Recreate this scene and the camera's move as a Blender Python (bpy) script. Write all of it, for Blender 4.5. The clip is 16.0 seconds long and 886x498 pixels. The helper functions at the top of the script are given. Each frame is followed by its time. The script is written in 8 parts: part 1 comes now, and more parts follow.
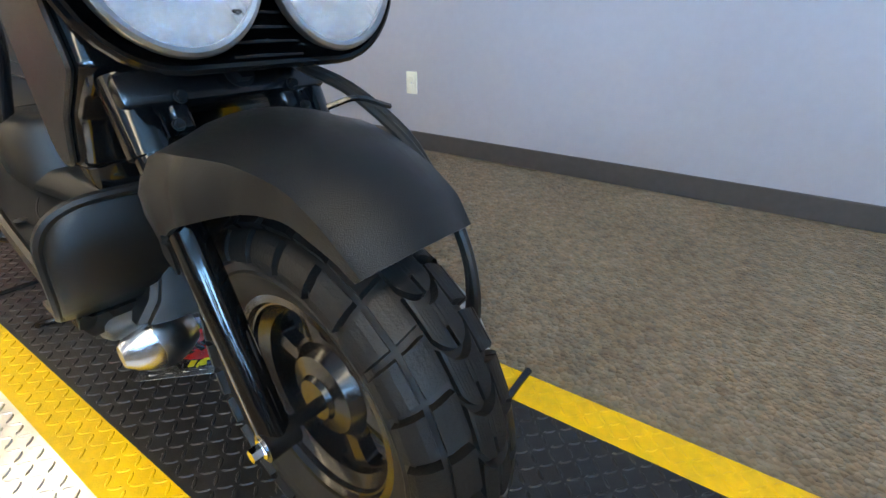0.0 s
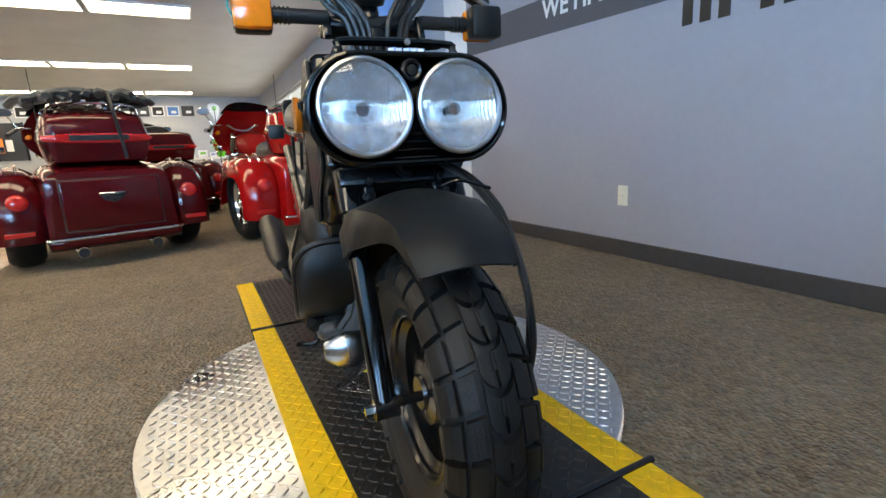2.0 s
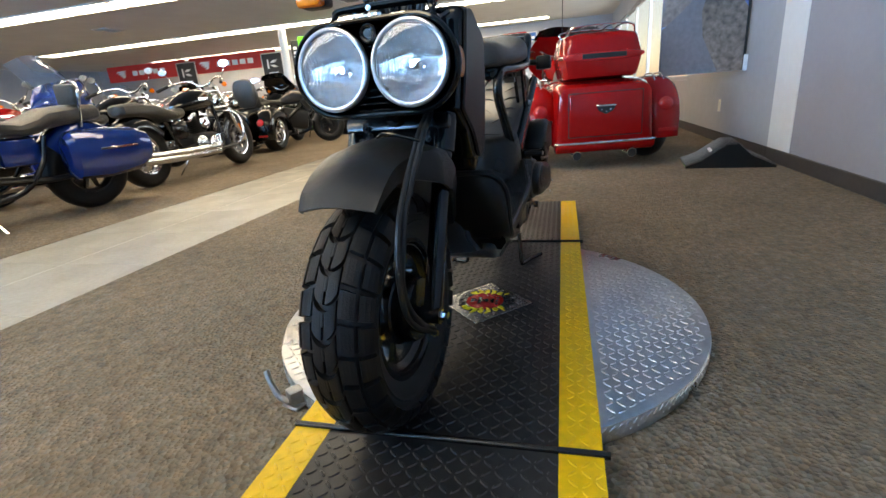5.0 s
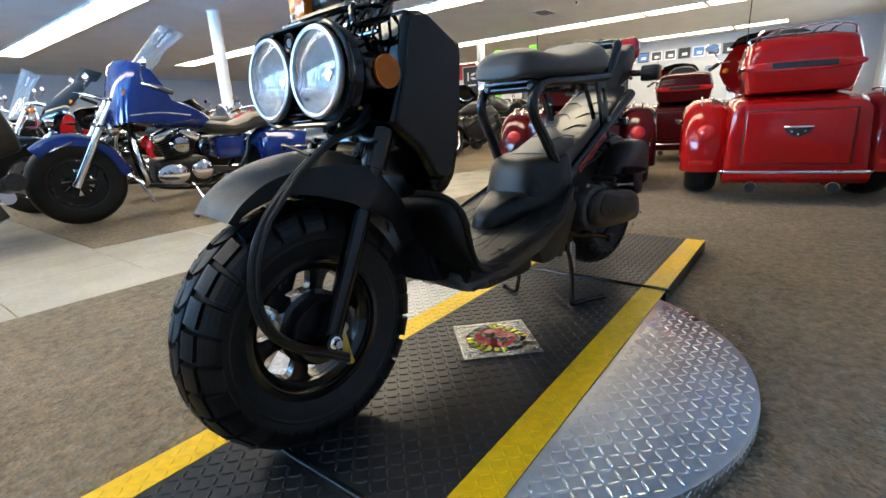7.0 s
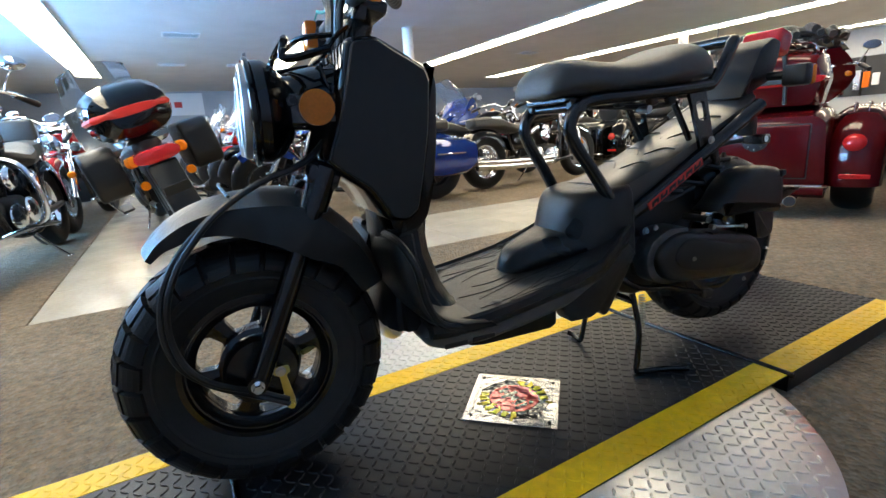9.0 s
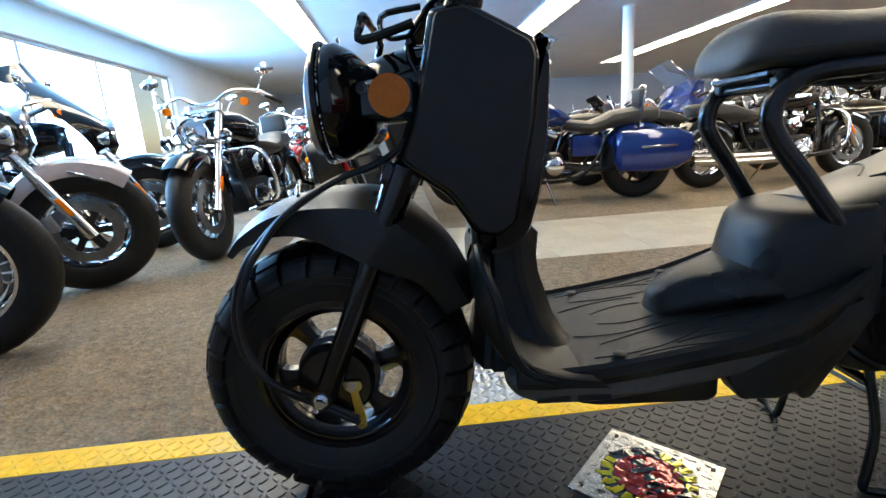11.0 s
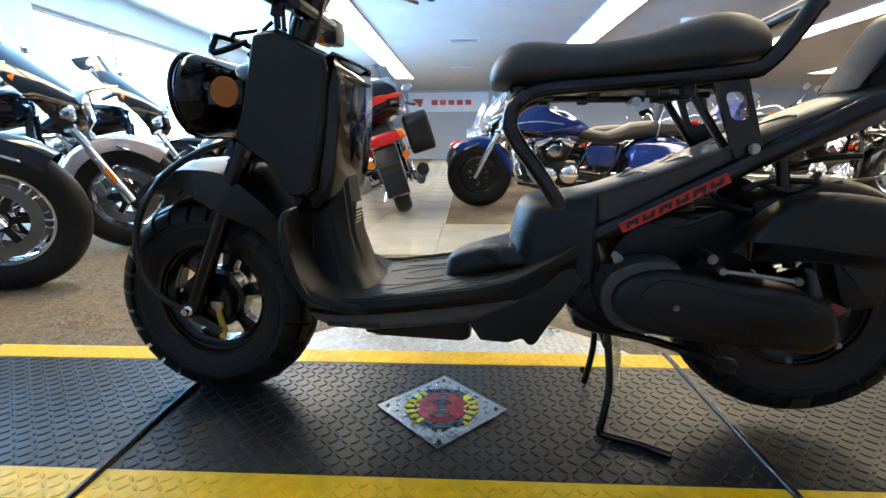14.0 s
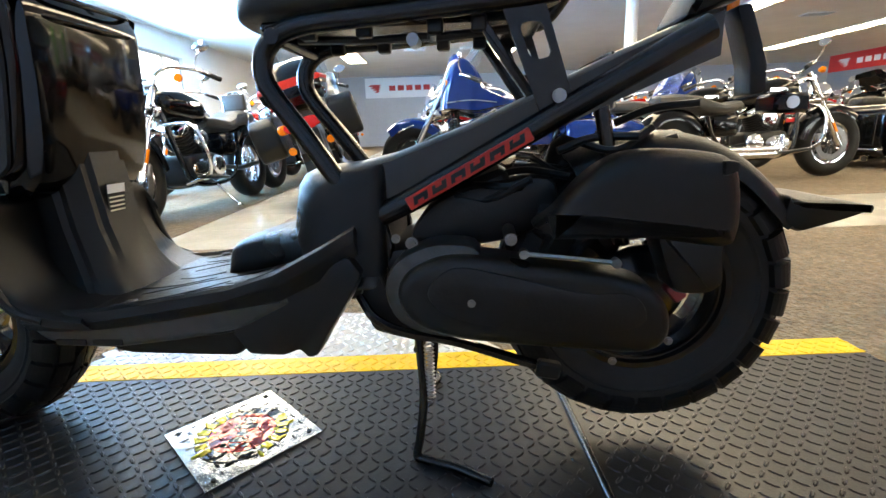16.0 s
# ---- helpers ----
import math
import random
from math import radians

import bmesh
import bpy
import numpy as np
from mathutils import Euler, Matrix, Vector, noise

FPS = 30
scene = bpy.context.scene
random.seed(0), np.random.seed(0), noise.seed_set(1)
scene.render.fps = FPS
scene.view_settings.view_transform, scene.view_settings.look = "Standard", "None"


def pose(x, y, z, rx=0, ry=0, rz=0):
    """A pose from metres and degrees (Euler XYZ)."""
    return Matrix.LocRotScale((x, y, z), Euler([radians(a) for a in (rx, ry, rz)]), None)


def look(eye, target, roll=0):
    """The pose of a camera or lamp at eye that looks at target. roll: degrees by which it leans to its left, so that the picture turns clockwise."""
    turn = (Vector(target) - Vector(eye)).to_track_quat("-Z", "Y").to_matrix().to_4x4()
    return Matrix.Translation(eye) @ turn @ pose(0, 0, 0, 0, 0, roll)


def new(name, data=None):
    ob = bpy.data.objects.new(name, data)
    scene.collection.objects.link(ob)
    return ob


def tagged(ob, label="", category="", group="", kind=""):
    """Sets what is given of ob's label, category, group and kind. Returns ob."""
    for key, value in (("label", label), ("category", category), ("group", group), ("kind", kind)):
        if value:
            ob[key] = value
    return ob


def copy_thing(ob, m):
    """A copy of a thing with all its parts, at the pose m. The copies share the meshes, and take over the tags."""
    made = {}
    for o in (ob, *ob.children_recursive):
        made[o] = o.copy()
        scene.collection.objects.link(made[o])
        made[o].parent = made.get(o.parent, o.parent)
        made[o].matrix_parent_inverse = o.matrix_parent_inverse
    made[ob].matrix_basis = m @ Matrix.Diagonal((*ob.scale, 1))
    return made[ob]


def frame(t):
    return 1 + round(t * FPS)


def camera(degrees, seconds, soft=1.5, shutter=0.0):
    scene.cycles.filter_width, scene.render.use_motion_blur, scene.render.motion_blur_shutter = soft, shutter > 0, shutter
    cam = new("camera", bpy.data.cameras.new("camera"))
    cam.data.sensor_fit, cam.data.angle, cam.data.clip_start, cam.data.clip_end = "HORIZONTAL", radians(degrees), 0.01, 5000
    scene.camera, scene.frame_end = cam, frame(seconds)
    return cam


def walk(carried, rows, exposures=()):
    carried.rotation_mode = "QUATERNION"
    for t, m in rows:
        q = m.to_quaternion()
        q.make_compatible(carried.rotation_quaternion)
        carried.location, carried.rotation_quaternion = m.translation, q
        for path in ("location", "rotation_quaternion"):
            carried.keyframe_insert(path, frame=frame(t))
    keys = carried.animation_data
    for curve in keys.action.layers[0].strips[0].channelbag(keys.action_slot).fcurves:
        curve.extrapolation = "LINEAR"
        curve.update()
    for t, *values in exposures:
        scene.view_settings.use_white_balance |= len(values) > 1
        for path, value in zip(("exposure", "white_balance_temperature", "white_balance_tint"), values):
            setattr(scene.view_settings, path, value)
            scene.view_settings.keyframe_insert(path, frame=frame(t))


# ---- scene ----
cam = camera(86.5, 16.0)
PATH = [
    (0, (-0.268, 0.401, 0.644), (0.725, -1.088, -0.247), 0.4),
    (0.5, (-0.303, 0.397, 0.689), (0.932, -0.967, -0.091), -0.6),
    (1, (-0.389, 0.408, 0.649), (1.041, -0.85, 0.038), -1.8),
    (1.5, (-0.474, 0.424, 0.618), (1.105, -0.709, 0.147), -2.6),
    (2, (-0.556, 0.407, 0.618), (1.189, -0.48, 0.206), -2.9),
    (2.5, (-0.675, 0.333, 0.627), (1.166, -0.345, 0.241), -3.0),
    (3, (-0.777, 0.234, 0.629), (1.124, -0.233, 0.222), -2.8),
    (3.5, (-0.818, 0.145, 0.646), (1.107, -0.1, 0.159), -3.6),
    (4, (-0.819, 0.047, 0.635), (1.102, 0.033, 0.078), -4.4),
    (4.2, (-0.809, -0.003, 0.64), (1.101, 0.088, 0.054), -4.5),
    (6.3, (-0.531, -0.528, 0.606), (1.124, 0.45, 0.056), -3.8),
    (6.5, (-0.508, -0.552, 0.608), (1.118, 0.481, 0.068), -3.6),
    (7, (-0.413, -0.63, 0.599), (1.109, 0.555, 0.07), -3.1),
    (7.5, (-0.334, -0.681, 0.611), (1.076, 0.632, 0.073), -3.4),
    (8, (-0.223, -0.725, 0.622), (1.094, 0.688, 0.104), -3.8),
    (8.5, (-0.103, -0.786, 0.628), (1.074, 0.754, 0.135), -4.1),
    (9, (-0.006, -0.805, 0.632), (0.944, 0.889, 0.154), -3.7),
    (9.5, (0.074, -0.768, 0.634), (0.775, 1.046, 0.166), -3.0),
    (10, (0.112, -0.703, 0.646), (0.612, 1.182, 0.203), -3.1),
    (12.3, (0.397, -0.694, 0.59), (0.237, 1.235, 0.087), -3.5),
    (12.5, (0.422, -0.728, 0.589), (0.237, 1.198, 0.083), -3.1),
    (13, (0.5, -0.827, 0.603), (0.281, 1.099, 0.109), -2.3),
    (13.5, (0.568, -0.915, 0.614), (0.393, 1.022, 0.149), -0.9),
    (14, (0.669, -0.954, 0.587), (0.569, 0.994, 0.147), -0.3),
    (14.5, (0.774, -0.92, 0.568), (0.754, 1.03, 0.125), -0.6),
    (15, (0.866, -0.882, 0.543), (0.912, 1.062, 0.078), -1.2),
    (15.5, (0.954, -0.834, 0.545), (1.011, 1.099, 0.033), -1.8),
    (16, (0.991, -0.763, 0.536), (1.004, 1.175, 0.043), -2.0),
]
walk(cam, [(t, look(eye, target, roll)) for t, eye, target, roll in PATH],
     [(0.0, 0.32, 8400, 12), (0.8, 0.0, 8250, 12), (2.0, -0.18, 8400, 12), (4.0, -0.16, 8200, 12), (6.5, 0.20, 7800, 11), (8.5, 0.20, 7600, 11), (9.5, 0.10, 7350, 10), (13.0, 0.20, 8000, 11), (16.0, 0.64, 8350, 11)])

# ---- light and exposure ----
world = bpy.data.worlds.new("sky")
scene.world = world
world.use_nodes = True
wn = world.node_tree
sky = wn.nodes.new("ShaderNodeTexSky")
sky.sky_type = "NISHITA"
sky.sun_disc = False
sky.sun_elevation = radians(48)
sky.sun_rotation = radians(100)
wn.links.new(sky.outputs["Color"], wn.nodes["Background"].inputs["Color"])
wn.nodes["Background"].inputs["Strength"].default_value = 0.12
sun_data = bpy.data.lights.new("sun", "SUN")
sun_data.energy, sun_data.angle, sun_data.color = 3.0, radians(0.5), (1.0, 0.95, 0.88)
sun = new("sun", sun_data)
sun.matrix_world = look((12, -6, 14), (4, 6, 0))
# daylight that enters by the shop windows on the street side
def window_light(name, m, w, h, power, color):
    d = bpy.data.lights.new(name, "AREA")
    d.shape, d.size, d.size_y, d.energy, d.color = "RECTANGLE", w, h, power, color
    ob = new(name, d)
    ob.matrix_world = m
    return ob
BLUE = (0.14, 0.46, 1.0)
window_light("window_light", look((-4.22, 2.7, 1.4), (0, 2.7, 1.2)), 2.8, 1.5, 640, BLUE)
window_light("window_light", look((-4.22, 7.3, 1.4), (0, 7.3, 1.2)), 5.2, 1.5, 1000, BLUE)
window_light("window_light", look((10.5, -1.70, 1.4), (10.5, 3, 1.0)), 8.0, 1.4, 50, (0.55, 0.76, 1.0))

# ---- materials ----
def material(name, color, rough=0.5, metal=0.0, grain=0.0, scale=40.0, bump=0.0, bump_scale=200.0, coat=0.0, big=0.0,
             trans=0.0, emit=0.0, spec=0.5, ior=1.45, rough_var=0.0, relief=0.002, bump_detail=4.0, warm_sheen=0.0):
    """A principled surface with colour variation at two scales, uneven gloss and fine relief."""
    m = bpy.data.materials.new(name)
    m.use_nodes = True
    nt = m.node_tree
    b = nt.nodes["Principled BSDF"]
    b.inputs["Base Color"].default_value = (*color, 1)
    b.inputs["Roughness"].default_value = rough
    b.inputs["Metallic"].default_value = metal
    b.inputs["IOR"].default_value = ior
    b.inputs["Specular IOR Level"].default_value = spec
    if coat:
        b.inputs["Coat Weight"].default_value = coat
        b.inputs["Coat Roughness"].default_value = 0.04
    # tan sheen put in to imitate warm ceiling light on flat tops
    if warm_sheen:
        b.inputs["Sheen Weight"].default_value = warm_sheen
        b.inputs["Sheen Roughness"].default_value = 0.45
        b.inputs["Sheen Tint"].default_value = (1.0, 0.93, 0.82, 1)
    if trans:
        b.inputs["Transmission Weight"].default_value = trans
    if emit:
        b.inputs["Emission Color"].default_value = (*color, 1)
        b.inputs["Emission Strength"].default_value = emit
    tc = nt.nodes.new("ShaderNodeTexCoord")
    if grain or big:
        n1 = nt.nodes.new("ShaderNodeTexNoise")
        n1.inputs["Scale"].default_value = scale
        n1.inputs["Detail"].default_value = 5
        n2 = nt.nodes.new("ShaderNodeTexNoise")
        n2.inputs["Scale"].default_value = max(scale * 0.06, 0.6)
        n2.inputs["Detail"].default_value = 3
        nt.links.new(tc.outputs["Object"], n1.inputs["Vector"])
        nt.links.new(tc.outputs["Object"], n2.inputs["Vector"])
        def ramp(node, amount):
            r = nt.nodes.new("ShaderNodeMapRange")
            r.inputs["From Min"].default_value, r.inputs["From Max"].default_value = 0.3, 0.7
            r.inputs["To Min"].default_value, r.inputs["To Max"].default_value = 1 - amount, 1 + amount
            nt.links.new(node.outputs["Fac"], r.inputs["Value"])
            return r
        mul = nt.nodes.new("ShaderNodeMath")
        mul.operation = "MULTIPLY"
        nt.links.new(ramp(n1, grain).outputs[0], mul.inputs[0])
        nt.links.new(ramp(n2, big).outputs[0], mul.inputs[1])
        vm = nt.nodes.new("ShaderNodeVectorMath")
        vm.operation = "SCALE"
        vm.inputs[0].default_value = color
        nt.links.new(mul.outputs[0], vm.inputs["Scale"])
        nt.links.new(vm.outputs[0], b.inputs["Base Color"])
        if rough_var:
            rr = nt.nodes.new("ShaderNodeMapRange")
            rr.inputs["From Min"].default_value, rr.inputs["From Max"].default_value = 0.3, 0.7
            rr.inputs["To Min"].default_value, rr.inputs["To Max"].default_value = max(rough - rough_var, 0.02), rough + rough_var
            nt.links.new(n2.outputs["Fac"], rr.inputs["Value"])
            nt.links.new(rr.outputs[0], b.inputs["Roughness"])
    if bump:
        n3 = nt.nodes.new("ShaderNodeTexNoise")
        n3.inputs["Scale"].default_value = bump_scale
        n3.inputs["Detail"].default_value = bump_detail
        nt.links.new(tc.outputs["Object"], n3.inputs["Vector"])
        bp = nt.nodes.new("ShaderNodeBump")
        bp.inputs["Strength"].default_value = bump
        bp.inputs["Distance"].default_value = relief
        nt.links.new(n3.outputs["Fac"], bp.inputs["Height"])
        nt.links.new(bp.outputs[0], b.inputs["Normal"])
    return m

def carpet_material():
    """Cut-pile carpet: flecks of two browns, clumped pile relief, worn lanes."""
    m = material("carpet", (0.222, 0.175, 0.128), rough=0.95, grain=0.20, scale=34, big=0.12, bump=0.0, spec=0.1)
    nt = m.node_tree
    b = nt.nodes["Principled BSDF"]
    tc = nt.nodes.new("ShaderNodeTexCoord")
    v = nt.nodes.new("ShaderNodeTexVoronoi")
    v.inputs["Scale"].default_value = 85
    n = nt.nodes.new("ShaderNodeTexNoise")
    n.inputs["Scale"].default_value, n.inputs["Detail"].default_value = 30, 5
    nt.links.new(tc.outputs["Object"], v.inputs["Vector"])
    nt.links.new(tc.outputs["Object"], n.inputs["Vector"])
    add = nt.nodes.new("ShaderNodeMath")
    nt.links.new(v.outputs["Distance"], add.inputs[0])
    nt.links.new(n.outputs["Fac"], add.inputs[1])
    # tufts of several yarns: each cell its own tone
    tone = nt.nodes.new("ShaderNodeMapRange")
    tone.inputs["To Min"].default_value, tone.inputs["To Max"].default_value = 0.84, 1.16
    sep = nt.nodes.new("ShaderNodeSeparateColor")
    nt.links.new(v.outputs["Color"], sep.inputs[0])
    nt.links.new(sep.outputs[0], tone.inputs["Value"])
    hue = nt.nodes.new("ShaderNodeMix")
    hue.data_type = "RGBA"
    hue.inputs["A"].default_value, hue.inputs["B"].default_value = (1.06, 0.98, 0.88, 1), (0.94, 1.02, 1.08, 1)
    nt.links.new(sep.outputs[1], hue.inputs["Factor"])
    src = b.inputs["Base Color"].links[0].from_socket
    k1 = nt.nodes.new("ShaderNodeVectorMath")
    k1.operation = "SCALE"
    nt.links.new(src, k1.inputs[0])
    nt.links.new(tone.outputs[0], k1.inputs["Scale"])
    k2 = nt.nodes.new("ShaderNodeVectorMath")
    k2.operation = "MULTIPLY"
    nt.links.new(k1.outputs[0], k2.inputs[0])
    nt.links.new(hue.outputs["Result"], k2.inputs[1])
    nt.links.new(k2.outputs[0], b.inputs["Base Color"])
    bp = nt.nodes.new("ShaderNodeBump")
    bp.inputs["Strength"].default_value, bp.inputs["Distance"].default_value = 1.0, 0.008
    nt.links.new(add.outputs[0], bp.inputs["Height"])
    nt.links.new(bp.outputs[0], b.inputs["Normal"])
    return m

M_CARPET = carpet_material()
M_TILE = material("floor_tile", (0.52, 0.47, 0.38), rough=0.16, grain=0.06, scale=60, big=0.06, bump=0.05, bump_scale=12, rough_var=0.06)
M_GROUT = material("grout", (0.34, 0.30, 0.24), rough=0.9, grain=0.2, scale=90)
M_WALL = material("grey_wall_paint", (0.32, 0.316, 0.348), rough=0.75, grain=0.02, scale=25, big=0.04, bump=0.25, bump_scale=260)
M_STRIPE = material("dark_grey_wall_paint", (0.088, 0.088, 0.096), rough=0.7, grain=0.03, scale=25, big=0.04, bump=0.25, bump_scale=260)
M_WHITE = material("white_paint", (0.74, 0.74, 0.73), rough=0.6, grain=0.02, scale=20, big=0.04, bump=0.15, bump_scale=180)
M_LIGHTWALL = material("pale_wall_paint", (0.40, 0.415, 0.44), rough=0.7, grain=0.03, scale=15, big=0.05, bump=0.2, bump_scale=200)
M_CEIL = material("ceiling_paint", (0.62, 0.62, 0.61), rough=0.85, grain=0.04, scale=30, big=0.05, bump=0.3, bump_scale=120)
M_BASE = material("baseboard_vinyl", (0.055, 0.05, 0.048), rough=0.5, grain=0.1, scale=30, big=0.05)
M_OUTLET = material("ivory_plastic", (0.78, 0.74, 0.60), rough=0.35, grain=0.02)
M_YELLOW = material("yellow_paint", (0.86, 0.50, 0.006), rough=0.42, grain=0.10, scale=45, big=0.08, bump=0.2, bump_scale=300, rough_var=0.12)
M_BLACKPLATE = material("black_tread_plate", (0.016, 0.016, 0.0163), rough=0.40, grain=0.35, scale=30, big=0.25, bump=0.2, bump_scale=250, rough_var=0.12)
M_SILVER = material("aluminium_tread_plate", (0.62, 0.62, 0.615), rough=0.34, metal=1.0, grain=0.08, scale=50, big=0.10, bump=0.15, bump_scale=160, rough_var=0.10)
M_PLASTIC = material("matte_black_plastic", (0.0060, 0.0058, 0.0056), rough=0.33, spec=0.42, warm_sheen=0.02, grain=0.15, scale=60, big=0.15, bump=0.35, bump_scale=900, rough_var=0.06)
M_GLOSS = material("gloss_black_paint", (0.003, 0.003, 0.0033), rough=0.10, spec=0.35, grain=0.1, scale=20, big=0.1, coat=0.3)
M_FRAME = material("black_frame_paint", (0.006, 0.006, 0.0065), rough=0.26, grain=0.1, scale=20, big=0.1, coat=0.2, bump=0.08, bump_scale=400)
M_RUBBER = material("tyre_rubber", (0.008, 0.008, 0.0082), rough=0.50, spec=0.32, grain=0.3, scale=50, big=0.2, bump=0.3, bump_scale=400, rough_var=0.08)
M_CABLE = material("cable_rubber", (0.012, 0.012, 0.012), rough=0.38, grain=0.1)
M_SEAT = material("seat_vinyl", (0.028, 0.026, 0.023), spec=0.7, rough=0.42, warm_sheen=0.12, grain=0.15, scale=70, big=0.1, bump=0.5, bump_scale=700)
M_CHROME = material("chrome", (0.80, 0.80, 0.82), rough=0.07, metal=1.0, grain=0.03, big=0.03, rough_var=0.03)
M_ALU = material("brushed_aluminium", (0.55, 0.55, 0.56), rough=0.32, metal=1.0, grain=0.1, scale=60, big=0.1, rough_var=0.08)
M_DARKMETAL = material("dark_engine_metal", (0.010, 0.010, 0.0105), rough=0.42, metal=0.2, grain=0.2, scale=50, big=0.2, bump=0.2)
M_ZINC = material("yellow_zinc", (0.62, 0.50, 0.16), rough=0.3, metal=1.0, grain=0.1)
M_ORANGE = material("amber_lens", (0.85, 0.19, 0.010), rough=0.15, grain=0.06, scale=90, spec=0.5, coat=0.15)
M_AMBERDISC = material("amber_reflector_disc", (0.52, 0.125, 0.006), rough=0.32, grain=0.1, scale=260, spec=0.3, bump=0.3, bump_scale=500)
M_REDLENS = material("red_lens", (0.55, 0.015, 0.015), rough=0.12, grain=0.06, scale=90, coat=0.6)
M_RED = material("candy_red_paint", (0.38, 0.006, 0.006), rough=0.12, spec=0.35, metal=0.0, grain=0.04, scale=300, big=0.05, coat=0.25)
M_MAROON = material("maroon_paint", (0.075, 0.003, 0.0045), rough=0.12, spec=0.3, metal=0.0, grain=0.05, scale=300, big=0.05, coat=0.25)
M_BLUE = material("deep_blue_paint", (0.003, 0.024, 0.15), rough=0.13, metal=0.2, grain=0.05, scale=300, big=0.05, coat=0.6)
M_TAN = material("pearl_tan_paint", (0.45, 0.36, 0.33), rough=0.22, metal=0.35, grain=0.05, scale=300, big=0.05, coat=1.0)
M_GREYPAINT = material("graphite_paint", (0.035, 0.033, 0.032), rough=0.3, metal=0.4, grain=0.05, scale=300, big=0.05, coat=0.8)
M_GREEN = material("lime_green_paint", (0.10, 0.52, 0.02), rough=0.35, grain=0.04, big=0.04, coat=0.4)
M_ORANGEPAINT = material("orange_paint", (0.75, 0.16, 0.01), rough=0.25, grain=0.04, big=0.04, coat=0.9)
M_REDDECAL = material("red_decal", (0.62, 0.03, 0.02), rough=0.35, grain=0.06, scale=40, big=0.05)
M_SIGNRED = material("red_sign_film", (0.55, 0.03, 0.03), rough=0.45, grain=0.03, big=0.04)
M_SIGNWHITE = material("white_sign_film", (0.75, 0.75, 0.76), rough=0.4, grain=0.02, big=0.03)
M_INK = material("black_ink", (0.015, 0.015, 0.015), rough=0.5, grain=0.05)
M_DARKSIGN = material("dark_sign_film", (0.03, 0.03, 0.032), rough=0.45, grain=0.05, big=0.05)
M_BLUEFILM = material("blue_sign_film", (0.05, 0.18, 0.5), rough=0.4, grain=0.05, big=0.05)
M_GLASS = material("clear_glass", (0.95, 0.97, 1.0), rough=0.02, trans=1.0, ior=1.45)
M_PANE = material("window_glass", (0.96, 0.98, 1.0), rough=0.0, trans=1.0, ior=1.05)
M_SCREEN = material("tinted_windshield", (0.80, 0.86, 0.92), rough=0.03, trans=0.94, ior=1.2)
M_REFLECT = material("lamp_reflector", (0.97, 0.98, 1.0), rough=0.07, bump=0.10, bump_scale=80, metal=1.0, grain=0.02, big=0.03)
M_DIFFUSER = material("light_diffuser", (1.0, 0.925, 0.75), rough=0.5, emit=13.0)
M_ALUFRAME = material("window_frame_metal", (0.42, 0.44, 0.46), rough=0.4, metal=0.6, grain=0.05, big=0.05)
M_SKYGLOW = material("bright_overcast", (0.80, 0.91, 1.0), rough=1.0, emit=6.0)
M_ASPHALT = material("asphalt", (0.06, 0.06, 0.062), rough=0.9, grain=0.25, scale=20, big=0.15, bump=0.4, bump_scale=60)
M_CONCRETE = material("pale_concrete", (0.42, 0.41, 0.39), rough=0.85, grain=0.12, scale=14, big=0.1, bump=0.3, bump_scale=50)
M_STICKERSILVER = material("stamped_foil", (0.40, 0.40, 0.39), rough=0.26, metal=0.95, grain=0.10, scale=30, big=0.15, bump=0.35, bump_scale=42, relief=0.006, bump_detail=1.5)
M_STICKERRED = material("red_emblem_film", (0.36, 0.020, 0.018), rough=0.09, spec=0.9, metal=0.25, grain=0.2, scale=40, big=0.2, bump=0.35, bump_scale=42, relief=0.010, bump_detail=1.5)
M_STICKERYEL = material("yellow_emblem_film", (0.70, 0.55, 0.03), rough=0.09, spec=0.9, metal=0.25, grain=0.1, scale=40, big=0.1, bump=0.35, bump_scale=42, relief=0.010, bump_detail=1.5)
# carcass a touch darker than the tread: groove shade put into the colour
M_GROOVESHADE = material("tyre_carcass_shaded_rubber", (0.007, 0.007, 0.0072), rough=0.62, grain=0.3, scale=50, big=0.2, bump=0.2, bump_scale=300)
M_STEEL = material("dull_steel", (0.36, 0.36, 0.36), rough=0.38, metal=1.0, grain=0.1, scale=60, big=0.1)

def lens_material():
    """Thin moulded glass: mostly clear, with a glossy outer skin."""
    m = bpy.data.materials.new("fluted_lens_glass")
    m.use_nodes = True
    nt = m.node_tree
    nt.nodes.remove(nt.nodes["Principled BSDF"])
    clear = nt.nodes.new("ShaderNodeBsdfTransparent")
    skin = nt.nodes.new("ShaderNodeBsdfGlossy")
    skin.inputs["Roughness"].default_value = 0.03
    mix = nt.nodes.new("ShaderNodeMixShader")
    mix.inputs["Fac"].default_value = 0.06
    nt.links.new(clear.outputs[0], mix.inputs[1])
    nt.links.new(skin.outputs[0], mix.inputs[2])
    nt.links.new(mix.outputs[0], nt.nodes["Material Output"].inputs["Surface"])
    return m
M_LENS = lens_material()

